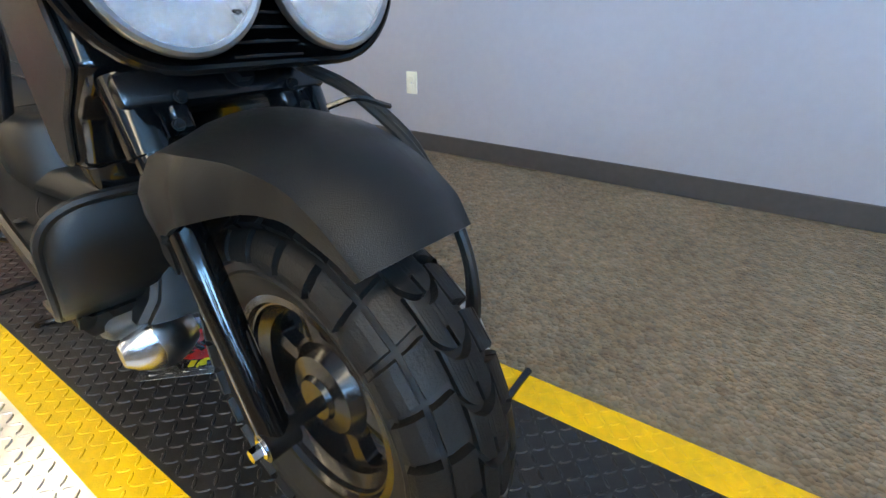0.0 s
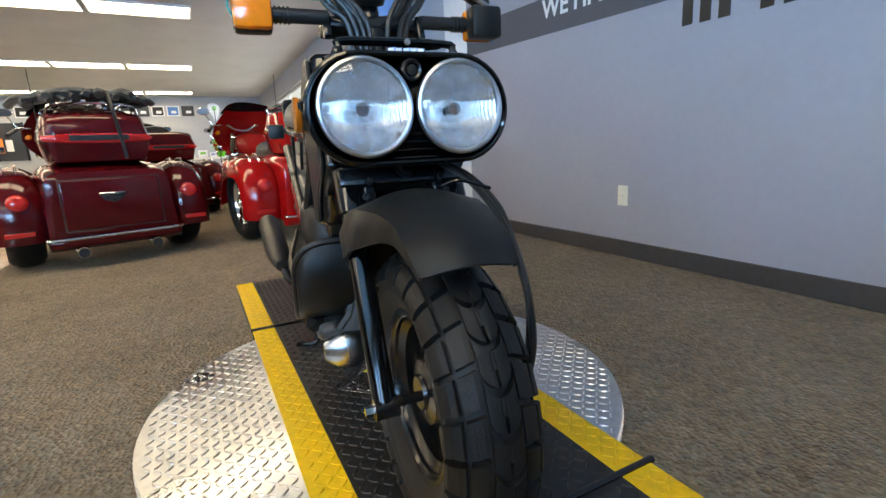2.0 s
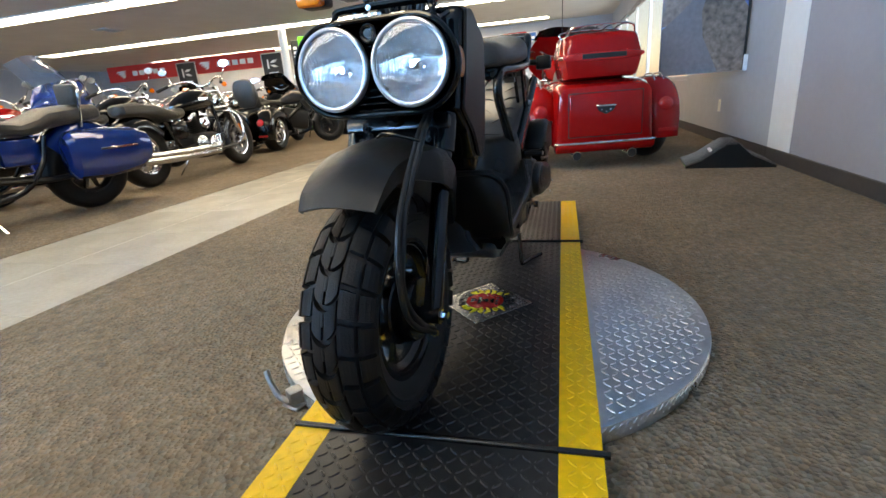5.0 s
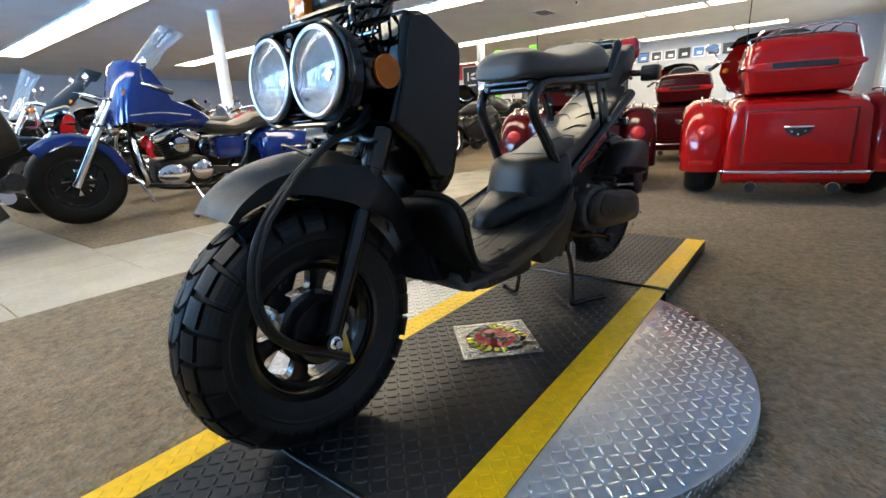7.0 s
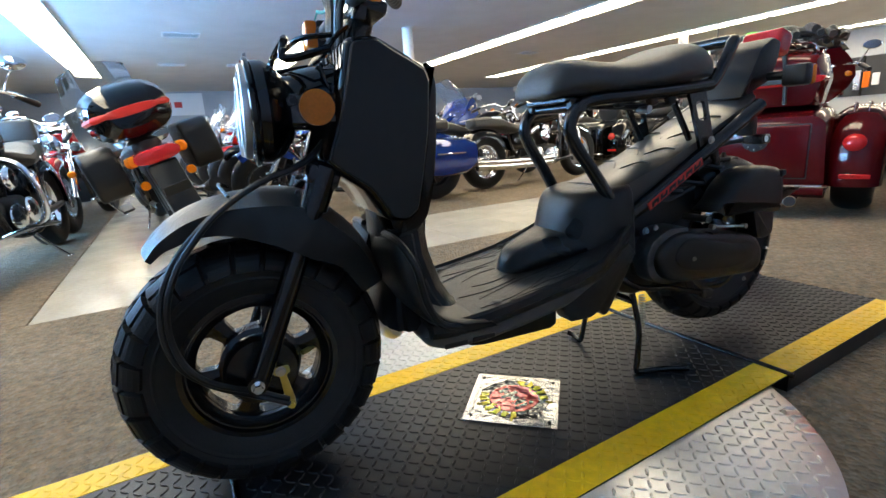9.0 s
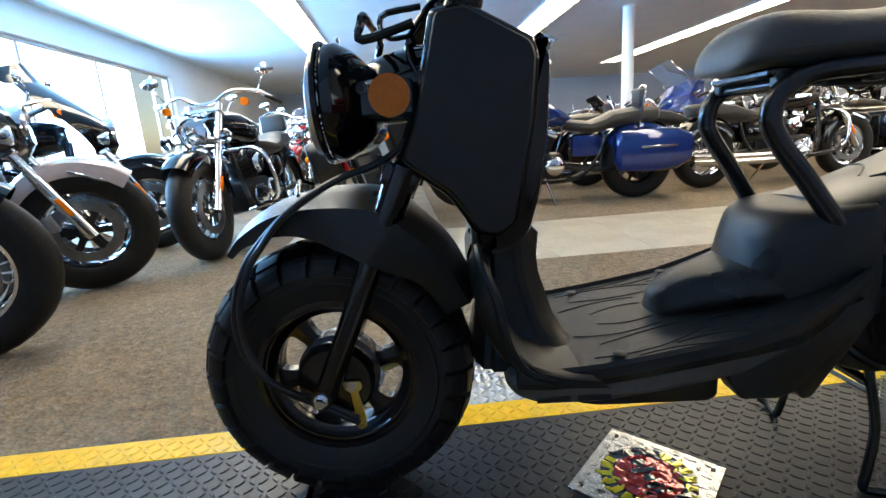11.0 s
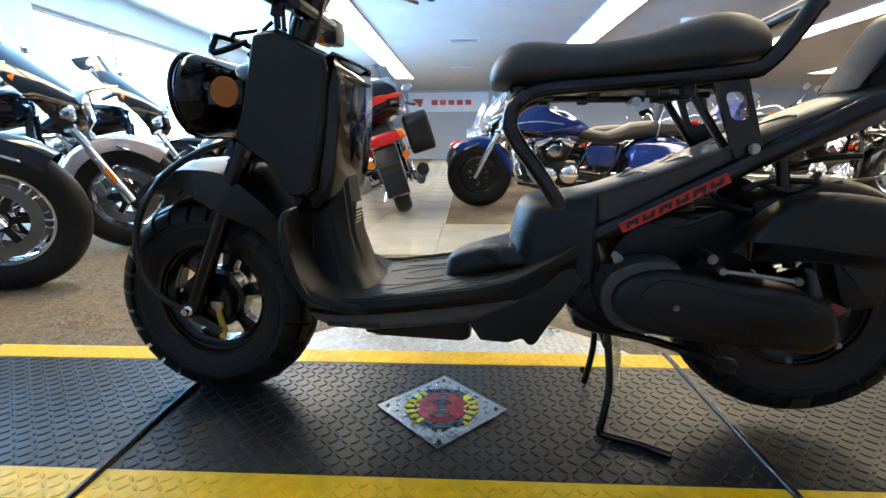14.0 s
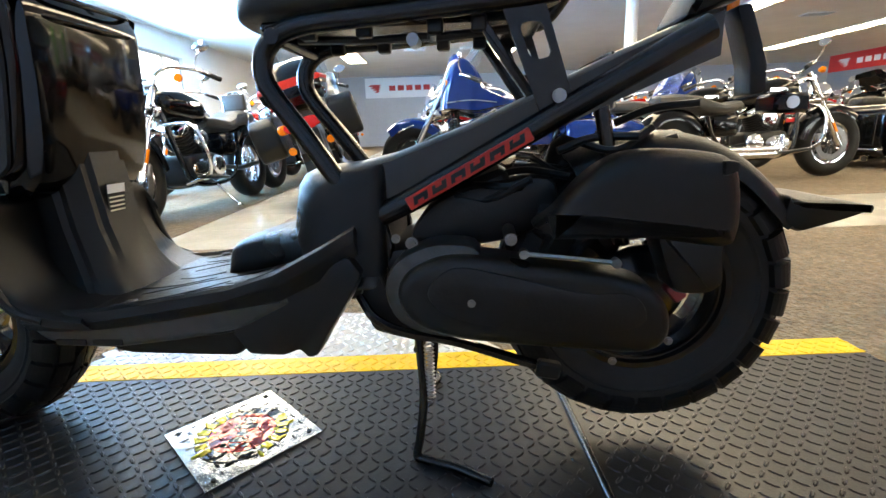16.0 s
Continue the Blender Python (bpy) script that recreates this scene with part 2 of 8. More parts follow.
def fluted_reflector():
    """Polished bowl seen through upright flutes: fine ripples across the lamp."""
    m = material("fluted_lamp_reflector", (0.90, 0.91, 0.93), rough=0.20, metal=0.92, spec=0.8)
    nt = m.node_tree
    tc = nt.nodes.new("ShaderNodeTexCoord")
    w = nt.nodes.new("ShaderNodeTexWave")
    w.bands_direction = "Y"
    w.inputs["Scale"].default_value, w.inputs["Distortion"].default_value = 78, 0.3
    w2 = nt.nodes.new("ShaderNodeTexWave")
    w2.bands_direction = "Z"
    w2.inputs["Scale"].default_value, w2.inputs["Distortion"].default_value = 9, 1.0
    add = nt.nodes.new("ShaderNodeMath")
    bp = nt.nodes.new("ShaderNodeBump")
    bp.inputs["Strength"].default_value, bp.inputs["Distance"].default_value = 1.0, 0.0022
    for k, n in enumerate((w, w2)):
        nt.links.new(tc.outputs["Object"], n.inputs["Vector"])
        nt.links.new(n.outputs["Fac"], add.inputs[k])
    nt.links.new(add.outputs[0], bp.inputs["Height"])
    nt.links.new(bp.outputs[0], nt.nodes["Principled BSDF"].inputs["Normal"])
    return m
M_FLUTED = fluted_reflector()
M_SATIN = material("satin_black_plastic", (0.020, 0.018, 0.0155), spec=0.75, rough=0.30, warm_sheen=0.10, grain=0.12, scale=60, big=0.15, bump=0.12, bump_scale=600, rough_var=0.05)
M_STICKERBLACK = material("black_emblem_film", (0.02, 0.02, 0.02), rough=0.08, spec=0.9, grain=0.2, scale=40, big=0.2, bump=0.35, bump_scale=42, relief=0.010, bump_detail=1.5)
M_GREYPLASTIC = material("grey_moulded_plastic", (0.065, 0.065, 0.064), rough=0.42, grain=0.12, scale=60, big=0.15, bump=0.3, bump_scale=700)
M_CASTALU = material("dull_cast_aluminium", (0.085, 0.083, 0.078), rough=0.42, metal=0.7, grain=0.25, scale=50, big=0.25, bump=0.3, bump_scale=160)
M_DISC = material("brake_disc_steel", (0.20, 0.20, 0.20), rough=0.34, metal=1.0, grain=0.1, scale=60, big=0.1)

# ---- mesh helpers ----
def mesh_of(name, bm, mat, smooth=True, angle=38):
    bm.normal_update()
    if smooth:
        for f in bm.faces:
            f.smooth = True
        lim = radians(angle)
        for e in bm.edges:
            if len(e.link_faces) == 2:
                e.smooth = e.calc_face_angle(0.0) < lim
            else:
                e.smooth = True
    me = bpy.data.meshes.new(name)
    bm.to_mesh(me)
    bm.free()
    me.materials.append(mat)
    return me

def part(name, bm, mat, parent=None, label="", smooth=True):
    ob = new(name, mesh_of(name, bm, mat, smooth))
    if parent is not None:
        ob.parent = parent
    if label:
        ob["label"] = label
    return ob

def thing(name, m=None, label="", category="", group="", kind=""):
    ob = new(name)
    ob.empty_display_size = 0.05
    if m is not None:
        ob.matrix_basis = m
    return tagged(ob, label, category, group, kind)

def B():
    return bmesh.new()

def box(bm, c, s, rot=None, bev=0.0, seg=1):
    m = Matrix.Translation(c) @ (rot if rot is not None else Matrix()) @ Matrix.Diagonal((*s, 1))
    r = bmesh.ops.create_cube(bm, size=1, matrix=m)
    if bev:
        es = list({e for v in r["verts"] for e in v.link_edges})
        bmesh.ops.bevel(bm, geom=es, offset=bev, segments=seg, affect="EDGES", profile=0.5)
    return bm

def R(rx=0, ry=0, rz=0):
    return pose(0, 0, 0, rx, ry, rz)

def basis(d):
    d = Vector(d).normalized()
    a = Vector((0, 0, 1)) if abs(d.z) < 0.9 else Vector((1, 0, 0))
    u = d.cross(a).normalized()
    return d, u, d.cross(u).normalized()

def rings(bm, rs, closed=True, caps=True):
    """Joins rings of points (lists of equal length) with faces."""
    vs = [[bm.verts.new(p) for p in r] for r in rs]
    n = len(vs[0])
    for a, b in zip(vs, vs[1:]):
        for i in range(n if closed else n - 1):
            j = (i + 1) % n
            bm.faces.new((a[i], a[j], b[j], b[i]))
    if caps and closed:
        bm.faces.new(vs[0][::-1])
        bm.faces.new(vs[-1])
    return bm

def fixn(bm):
    bmesh.ops.recalc_face_normals(bm, faces=bm.faces)
    return bm

def cyl(bm, p0, p1, r0, r1=None, seg=14):
    r1 = r0 if r1 is None else r1
    p0, p1 = Vector(p0), Vector(p1)
    d, u, w = basis(p1 - p0)
    ang = [2 * math.pi * i / seg for i in range(seg)]
    rings(bm, [[p + r * (math.cos(a) * u + math.sin(a) * w) for a in ang] for p, r in ((p0, r0), (p1, r1))])
    return bm

def smooth_path(pts, sub=5):
    p = [Vector(q) for q in pts]
    if len(p) < 3:
        return p
    p = [2 * p[0] - p[1]] + p + [2 * p[-1] - p[-2]]
    out = []
    for i in range(1, len(p) - 2):
        for k in range(sub):
            t = k / sub
            a, b, c, d = p[i - 1:i + 3]
            out.append(0.5 * ((2 * b) + (c - a) * t + (2 * a - 5 * b + 4 * c - d) * t * t + (3 * b - a - 3 * c + d) * t ** 3))
    out.append(p[-2])
    return out

def tube(bm, pts, r, seg=8, sub=5):
    p = smooth_path(pts, sub)
    rs = []
    u = None
    for i, q in enumerate(p):
        d = (p[min(i + 1, len(p) - 1)] - p[max(i - 1, 0)]).normalized()
        if u is None:
            _, u, w = basis(d)
        else:
            u = (u - d * u.dot(d)).normalized()
            w = d.cross(u)
        k = r if not isinstance(r, (list, tuple)) else r[0] + (r[1] - r[0]) * i / (len(p) - 1)
        rs.append([q + k * (math.cos(2 * math.pi * j / seg) * u + math.sin(2 * math.pi * j / seg) * w) for j in range(seg)])
    return rings(bm, rs)

def lathe(bm, profile, m=None, seg=32, closed=False):
    """Turns (radius, height) points round the local z axis of m."""
    m = m if m is not None else Matrix()
    rs = []
    for i in range(seg):
        a = 2 * math.pi * i / seg
        rs.append([m @ Vector((r * math.cos(a), r * math.sin(a), h)) for r, h in profile])
    vs = [[bm.verts.new(p) for p in r] for r in rs]
    n = len(profile)
    for i in range(seg):
        a, b = vs[i], vs[(i + 1) % seg]
        for k in range(n if closed else n - 1):
            bm.faces.new((a[k], b[k], b[(k + 1) % n], a[(k + 1) % n]))
    if not closed:
        if profile[0][0] > 1e-6:
            bm.faces.new([v[0] for v in vs][::-1])
        if profile[-1][0] > 1e-6:
            bm.faces.new([v[-1] for v in vs])
    bmesh.ops.remove_doubles(bm, verts=[v for r in vs for v in r if v.is_valid], dist=1e-6)
    return fixn(bm)

def side(bm, pts, y0, y1, bev=0.0, seg=2):
    """A plate of the outline pts (x, z) between y0 and y1, with rounded edges."""
    k = len(bm.verts)
    a = [bm.verts.new((x, y0, z)) for x, z in pts]
    b = [bm.verts.new((x, y1, z)) for x, z in pts]
    n = len(pts)
    fs = [bm.faces.new(a), bm.faces.new(b[::-1])]
    for i in range(n):
        fs.append(bm.faces.new((a[i], b[i], b[(i + 1) % n], a[(i + 1) % n])))
    bmesh.ops.recalc_face_normals(bm, faces=fs)
    if bev:
        es = list({e for f in fs[:2] for e in f.edges})
        bmesh.ops.bevel(bm, geom=es, offset=bev, segments=seg, affect="EDGES", profile=0.5)
    return bm

def rounded(pts, sub=4):
    """A closed outline rounded through its points."""
    n = len(pts)
    out = []
    for i in range(n):
        a, b, c, d = (Vector(pts[(i + k) % n]) for k in (-1, 0, 1, 2))
        for k in range(sub):
            t = k / sub
            q = 0.5 * ((2 * b) + (c - a) * t + (2 * a - 5 * b + 4 * c - d) * t * t + (3 * b - a - 3 * c + d) * t ** 3)
            out.append((q.x, q.y))
    return out

def soft_poly(pts, r=0.02, k=3):
    """A closed outline with its corners rounded to about r."""
    out = []
    n = len(pts)
    for i in range(n):
        p, a, b = Vector(pts[i]), Vector(pts[i - 1]), Vector(pts[(i + 1) % n])
        da, db = (a - p), (b - p)
        ra, rb = min(r, da.length * 0.45), min(r, db.length * 0.45)
        s, e = p + da.normalized() * ra, p + db.normalized() * rb
        for j in range(k + 1):
            t = j / k
            q = (1 - t) ** 2 * s + 2 * t * (1 - t) * p + t * t * e
            out.append((q.x, q.y))
    return out

def holed_plate(bm, q, hole, y0, y1, r=0.012):
    """A four-cornered (x, z) plate with a rounded window; hole: its span along the top edge and down the sides."""
    tl, tr, br, bl = (Vector(p) for p in q)
    def p(u, v):
        return (tl.lerp(tr, u)).lerp(bl.lerp(br, u), v)
    u0, u1, v0, v1 = hole
    out = soft_poly([tl, tr, br, bl], 0.004, 4)
    inn = soft_poly([p(u0, v0), p(u1, v0), p(u1, v1), p(u0, v1)], r, 4)
    loops = [[(x, y, z) for x, z in ring] for ring, y in ((out, y0), (inn, y0), (inn, y1), (out, y1), (out, y0))]
    rings(bm, loops, caps=False)
    bmesh.ops.remove_doubles(bm, verts=bm.verts, dist=1e-6)
    return fixn(bm)

def arch(bm, path, half, drop, thick=0.004, crown=0.012, sub=4, widths=None):
    """A mudguard: a channel of half width and drop swept along (x, z) points, outer side to the left of travel."""
    p = smooth_path([(x, 0, z) for x, z in path], sub)
    rs = []
    n = len(p)
    for i, q in enumerate(p):
        t = (p[min(i + 1, n - 1)] - p[max(i - 1, 0)]).normalized()
        nrm = Vector((-t.z, 0, t.x))
        s = 1.0 if widths is None else widths[0] + (widths[1] - widths[0]) * i / (n - 1)
        w = half * s
        prof = [(-w, -drop), (-w * 0.98, -drop * 0.45), (-w * 0.86, -drop * 0.10), (-w * 0.5, crown * 0.7), (0, crown), (w * 0.5, crown * 0.7),
                (w * 0.86, -drop * 0.10), (w * 0.98, -drop * 0.45), (w, -drop)]
        inner = [(y * (1 - thick / w), h - thick if abs(y) < w * 0.9 else h) for y, h in prof][::-1]
        rs.append([q + nrm * h + Vector((0, y, 0)) for y, h in prof + inner])
    return fixn(rings(bm, rs))

def text_part(name, s, size, mat, parent, m, depth=0.001, bold=0.0, shear=0.0, label="", width=None):
    c = bpy.data.curves.new(name, "FONT")
    c.body, c.size, c.extrude, c.offset, c.shear = s, size, depth, bold, shear
    c.align_x, c.align_y = "CENTER", "CENTER"
    ob = bpy.data.objects.new(name, c)
    scene.collection.objects.link(ob)
    bpy.context.view_layer.update()
    me = bpy.data.meshes.new_from_object(ob.evaluated_get(bpy.context.evaluated_depsgraph_get()))
    bpy.data.objects.remove(ob)
    me.materials.clear()
    me.materials.append(mat)
    if width:
        xs = [v.co.x for v in me.vertices]
        k = width / (max(xs) - min(xs))
        for v in me.vertices:
            v.co.x *= k
    o = new(name, me)
    if parent is not None:
        o.parent = parent
    o.matrix_basis = m
    if label:
        o["label"] = label
    return o

def upright(x, y, z, yaw=0):
    """Stands a flat drawing up; its front looks to -y turned by yaw."""
    return pose(x, y, z, 90, 0, yaw)

def lugs(name, places, mat, parent, z=0.0, length=0.0235, width=0.0064, height=0.0022, m=None):
    """Raised lozenge lugs of tread plate, one mesh; places holds x, y and angle."""
    hexa = np.array([(-0.5, 0), (-0.25, -0.5), (0.25, -0.5), (0.5, 0), (0.25, 0.5), (-0.25, 0.5)])
    base = np.concatenate([np.c_[hexa * (length, width), np.zeros(6)], np.c_[hexa * (length * 0.72, width * 0.5), np.full(6, height)]])
    pl = np.array(places)
    ca, sa = np.cos(pl[:, 2]), np.sin(pl[:, 2])
    vx = pl[:, 0, None] + base[None, :, 0] * ca[:, None] - base[None, :, 1] * sa[:, None]
    vy = pl[:, 1, None] + base[None, :, 0] * sa[:, None] + base[None, :, 1] * ca[:, None]
    vz = np.broadcast_to(z + base[None, :, 2], vx.shape)
    co = np.stack([vx, vy, vz], -1).reshape(-1, 3)
    if m is not None:
        co = co @ np.array(m.to_3x3()).T + np.array(m.translation)
    faces = []
    for k in range(len(pl)):
        o = 12 * k
        faces += [(o + i, o + (i + 1) % 6, o + 6 + (i + 1) % 6, o + 6 + i) for i in range(6)]
        faces.append(tuple(o + 6 + i for i in range(6)))
    me = bpy.data.meshes.new(name)
    me.from_pydata(co.tolist(), [], faces)
    me.materials.append(mat)
    ob = new(name, me)
    if parent is not None:
        ob.parent = parent
    return tagged(ob, kind="stuff")

# ---- the building ----
FLOOR, CEIL = -0.05, 2.60
X0, X1, Y0, Y1 = -4.30, 16.5, -1.767, 18.7

def slab(name, lo, hi, mat, label, category="wall", kind="structure", bev=0.0):
    bm = B()
    c = [(a + b) / 2 for a, b in zip(lo, hi)]
    box(bm, c, [b - a for a, b in zip(lo, hi)], bev=bev)
    return tagged(part(name, bm, mat), label, category, kind=kind)

slab("ground", (-60, -60, -0.40), (80, 80, -0.25), M_ASPHALT, "grey asphalt lot outside the shop windows", "ground")
slab("floor", (X0, Y0 - 0.2, -0.25), (X1, Y1, -0.064), M_GROUT, "concrete slab under carpet and tile", "floor")
# carpet fields round the tiled aisles
AX0, AX1, AY0, AY1 = -0.64, 0.50, 1.72, 2.80
for lo, hi in (((X0, Y0), (X1, AY0)), ((X0, AY0), (AX0, Y1)), ((AX1, AY1), (X1, Y1))):
    slab("carpet", (*lo, -0.066), (*hi, FLOOR), M_CARPET, "brown flecked cut-pile carpet", "carpet", bev=0.004)

def tiles():
    """Cream floor tiles, 0.51 m, with recessed joints, in the two aisles."""
    floor_tiles = thing("tile_floor", None, "glossy cream floor tiles between carpets", "floor", kind="structure")
    me = None
    s = 0.51
    def lay(x, y, w, h):
        bm = B()
        box(bm, (0, 0, 0), (w - 0.004, h - 0.004, 0.012), bev=0.0015)
        ob = part("tile", bm, M_TILE, floor_tiles, smooth=False)
        ob.location = (x + w / 2, y + h / 2, FLOOR - 0.009)
        return ob
    ny = 2
    h = (AY1 - AY0) / ny
    base = None
    cells = []
    x = AX0
    while x < X1 - 0.05:
        w = min(s + 0.05, X1 - x)
        for k in range(ny):
            cells.append((x, AY0 + k * h, w, h))
        x += w
    y = AY1
    while y < Y1 - 0.05:
        hh = min(h, Y1 - y)
        for k in range(2):
            cells.append((AX0 + k * (AX1 - AX0) / 2, y, (AX1 - AX0) / 2, hh))
        y += hh
    cache = {}
    for x, y, w, hh in cells:
        key = (round(w, 3), round(hh, 3))
        if key in cache:
            ob = new("tile", cache[key])
            ob.parent = floor_tiles
            ob.location = (x + w / 2, y + hh / 2, FLOOR - 0.009)
        else:
            cache[key] = lay(x, y, w, hh).data
tiles()

# south wall with its painted band, the white return beside it, and the wall beyond
slab("wall_south", (X0, Y0 - 0.15, FLOOR), (3.08, Y0, CEIL), M_WALL, "smooth grey painted showroom wall")
slab("wall_return", (3.08, Y0 - 0.15, FLOOR), (3.46, Y0 + 0.004, CEIL), M_WHITE, "white painted wall end beside the grey wall")
slab("wall_south_east", (3.46, Y0 - 0.15, FLOOR), (6.2, Y0, CEIL), M_LIGHTWALL, "pale painted wall behind the parked trikes")
slab("wall_south_east", (6.2, Y0 - 0.15, FLOOR), (15.2, Y0, 0.55), M_LIGHTWALL, "pale painted wall below a shop window")
slab("wall_south_east", (6.2, Y0 - 0.15, 2.15), (15.2, Y0, CEIL), M_LIGHTWALL, "pale painted wall above a shop window")
slab("wall_south_east", (15.2, Y0 - 0.15, FLOOR), (X1, Y0, CEIL), M_LIGHTWALL, "pale painted wall behind the parked trikes")
slab("baseboard", (X0, Y0, FLOOR), (3.46, Y0 + 0.012, 0.047), M_BASE, "dark brown vinyl baseboard along the grey wall", "baseboard", bev=0.004)
slab("baseboard", (3.46, Y0, FLOOR), (X1, Y0 + 0.012, 0.047), M_BASE, "dark brown vinyl baseboard", "baseboard", bev=0.004)
slab("wall_east", (X1, Y0 - 0.15, FLOOR), (X1 + 0.15, Y1 + 0.15, CEIL), M_LIGHTWALL, "pale far wall of the showroom")
slab("wall_north", (X0, Y1, FLOOR), (X1, Y1 + 0.15, CEIL), M_LIGHTWALL, "pale bluish back wall of the showroom")
# west wall with the shop windows
WY = [(1.3, 4.15), (4.65, 9.95)]
SILL, HEAD = 0.60, 2.17
slab("wall_west", (X0 - 0.2, Y0 - 0.15, FLOOR), (X0, Y1 + 0.15, SILL), M_WHITE, "white wall below the street windows")
slab("wall_west", (X0 - 0.2, Y0 - 0.15, HEAD), (X0, Y1 + 0.15, CEIL), M_WHITE, "white wall above the street windows")
# out of view: stretch added in grey so the scooter's front reflects dark
slab("wall_west", (X0 - 0.2, Y0 - 0.15, SILL), (X0, WY[0][0], HEAD), M_WALL, "unseen grey wall added beside the street windows")
slab("wall_west", (X0 - 0.2, WY[0][1], SILL), (X0, WY[1][0], HEAD), M_WHITE, "white pier between the street windows")
slab("wall_west", (X0 - 0.2, WY[1][1], SILL), (X0, Y1 + 0.15, HEAD), M_WHITE, "white wall beside the street windows")

def shop_window(name, axis, at, lo, hi, z0, z1, cuts):
    """A fixed shop window: outer frame, posts and panes. axis: the wall's direction."""
    w = thing(name, None, "large shop window with metal frame and bright daylight", "window", kind="structure")
    def bar(a0, a1, b0, b1, nm, mat, t=0.06, off=0.0):
        bm = B()
        c, s = ((a0 + a1) / 2, (b0 + b1) / 2), (a1 - a0, b1 - b0)
        if axis == "y":
            box(bm, (at + off, c[0], c[1]), (t, s[0], s[1]), bev=0.004 if t > 0.02 else 0)
        else:
            box(bm, (c[0], at + off, c[1]), (s[0], t, s[1]), bev=0.004 if t > 0.02 else 0)
        ob = part(nm, bm, mat, w, smooth=False)
        return ob
    bar(lo, hi, z0, z0 + 0.05, "window_sill", M_ALUFRAME)
    bar(lo, hi, z1 - 0.05, z1, "window_frame", M_ALUFRAME)
    posts = [lo, *cuts, hi]
    for i, y in enumerate(posts):
        h = 0.025
        a = min(max(y, lo + h), hi - h)
        bar(a - h, a + h, z0 + 0.05, z1 - 0.05, "mullion", M_ALUFRAME)
    for a, b in zip(posts, posts[1:]):
        p = bar(a + 0.02, b - 0.02, z0 + 0.05, z1 - 0.05, "pane", M_PANE, 0.006)
        p.visible_shadow = False
shop_window("window_1", "y", X0 - 0.1, WY[0][0], WY[0][1], SILL, HEAD, [2.75])
shop_window("window_2", "y", X0 - 0.1, WY[1][0], WY[1][1], SILL, HEAD, [5.99, 7.58, 9.3])
shop_window("window_3", "x", Y0 - 0.08, 6.2, 15.2, 0.55, 2.15, [8.0, 9.8, 11.6, 13.4])
slab("pavement", (X0 - 6, -12, -0.25), (X0 - 0.2, 24, -0.12), M_CONCRETE, "pale concrete walk outside the shop window", "pavement")
slab("pavement", (0, -10, -0.25), (20, Y0 - 0.15, -0.12), M_CONCRETE, "pale concrete walk outside the shop window", "pavement")

slab("backdrop", (-40.2, -60, -0.2), (-40, 80, 40), M_SKYGLOW, "bright hazy sky seen through the shop windows", "sky")
slab("backdrop", (-40, -40.2, -0.2), (80, -40, 40), M_SKYGLOW, "bright hazy sky seen through the shop windows", "sky")

# ceiling with its lay-in lights and air grilles
slab("ceiling", (X0 - 0.2, Y0 - 0.15, CEIL), (X1 + 0.15, Y1 + 0.15, CEIL + 0.12), M_CEIL, "flat off-white showroom ceiling", "ceiling")

def ceiling_light():
    t = thing("ceiling_light", None, "bright lay-in fluorescent ceiling light with white frame", "ceiling light", "rows of ceiling lights")
    w, l = 0.56, 1.20
    bm = B()
    for x, y, a, b in ((-w / 2, 0, 0.03, l), (w / 2, 0, 0.03, l), (0, -l / 2 + 0.015, w - 0.03, 0.03), (0, l / 2 - 0.015, w - 0.03, 0.03)):
        box(bm, (x, y, -0.012), (a, b, 0.024), bev=0.003)
    part("frame", bm, M_WHITE, t)
    bm = B()
    box(bm, (0, 0, -0.009), (w - 0.03, l - 0.06, 0.010))
    part("diffuser", bm, M_DIFFUSER, t, "glowing white diffuser")
    return t
proto = ceiling_light()
ROWS_X = (-1.32, 2.98, 7.07, 11.3, 15.45)
first = True
for rx in ROWS_X:
    for k in range(12):
        m = pose(rx, 0.75 + 1.22 * k, CEIL)
        if first:
            proto.matrix_basis, first = m, False
        else:
            copy_thing(proto, m)

def ceiling_vent():
    t = thing("ceiling_vent", None, "white slatted air grille set in the ceiling", "air vent", "ceiling vents")
    bm = B()
    box(bm, (0, 0, -0.004), (0.58, 0.34, 0.008), bev=0.002)
    part("backing", bm, M_DARKMETAL, t, "dark duct behind the grille")
    bm = B()
    for x, y, a, b in ((-0.29, 0, 0.03, 0.37), (0.29, 0, 0.03, 0.37), (0, -0.17, 0.55, 0.03), (0, 0.17, 0.55, 0.03)):
        box(bm, (x, y, -0.011), (a, b, 0.014), bev=0.003)
    part("frame", bm, M_WHITE, t)
    for i in range(7):
        bm = B()
        box(bm, (0, -0.135 + i * 0.045, -0.012), (0.55, 0.022, 0.003), R(25, 0, 0))
        part("slat", bm, M_WHITE, t)
    return t
vents = [(0.6, 9.2), (0.5, 12.6), (2.0, 12.6), (9.3, 4.0), (9.0, 9.8)]
vp = ceiling_vent()
vp.matrix_basis = pose(*vents[0], CEIL)
for v in vents[1:]:
    copy_thing(vp, pose(*v, CEIL))

def column(x, y, r=0.10):
    bm = B()
    lathe(bm, [(r + 0.012, 0), (r + 0.012, 0.10), (r, 0.115), (r, CEIL - FLOOR - 0.02), (r + 0.02, CEIL - FLOOR)], pose(x, y, FLOOR), 28)
    tagged(part("column", bm, M_WHITE), "round white painted steel column", "column", "white columns", "structure")
column(4.35, 7.8)
column(11.2, 6.75)

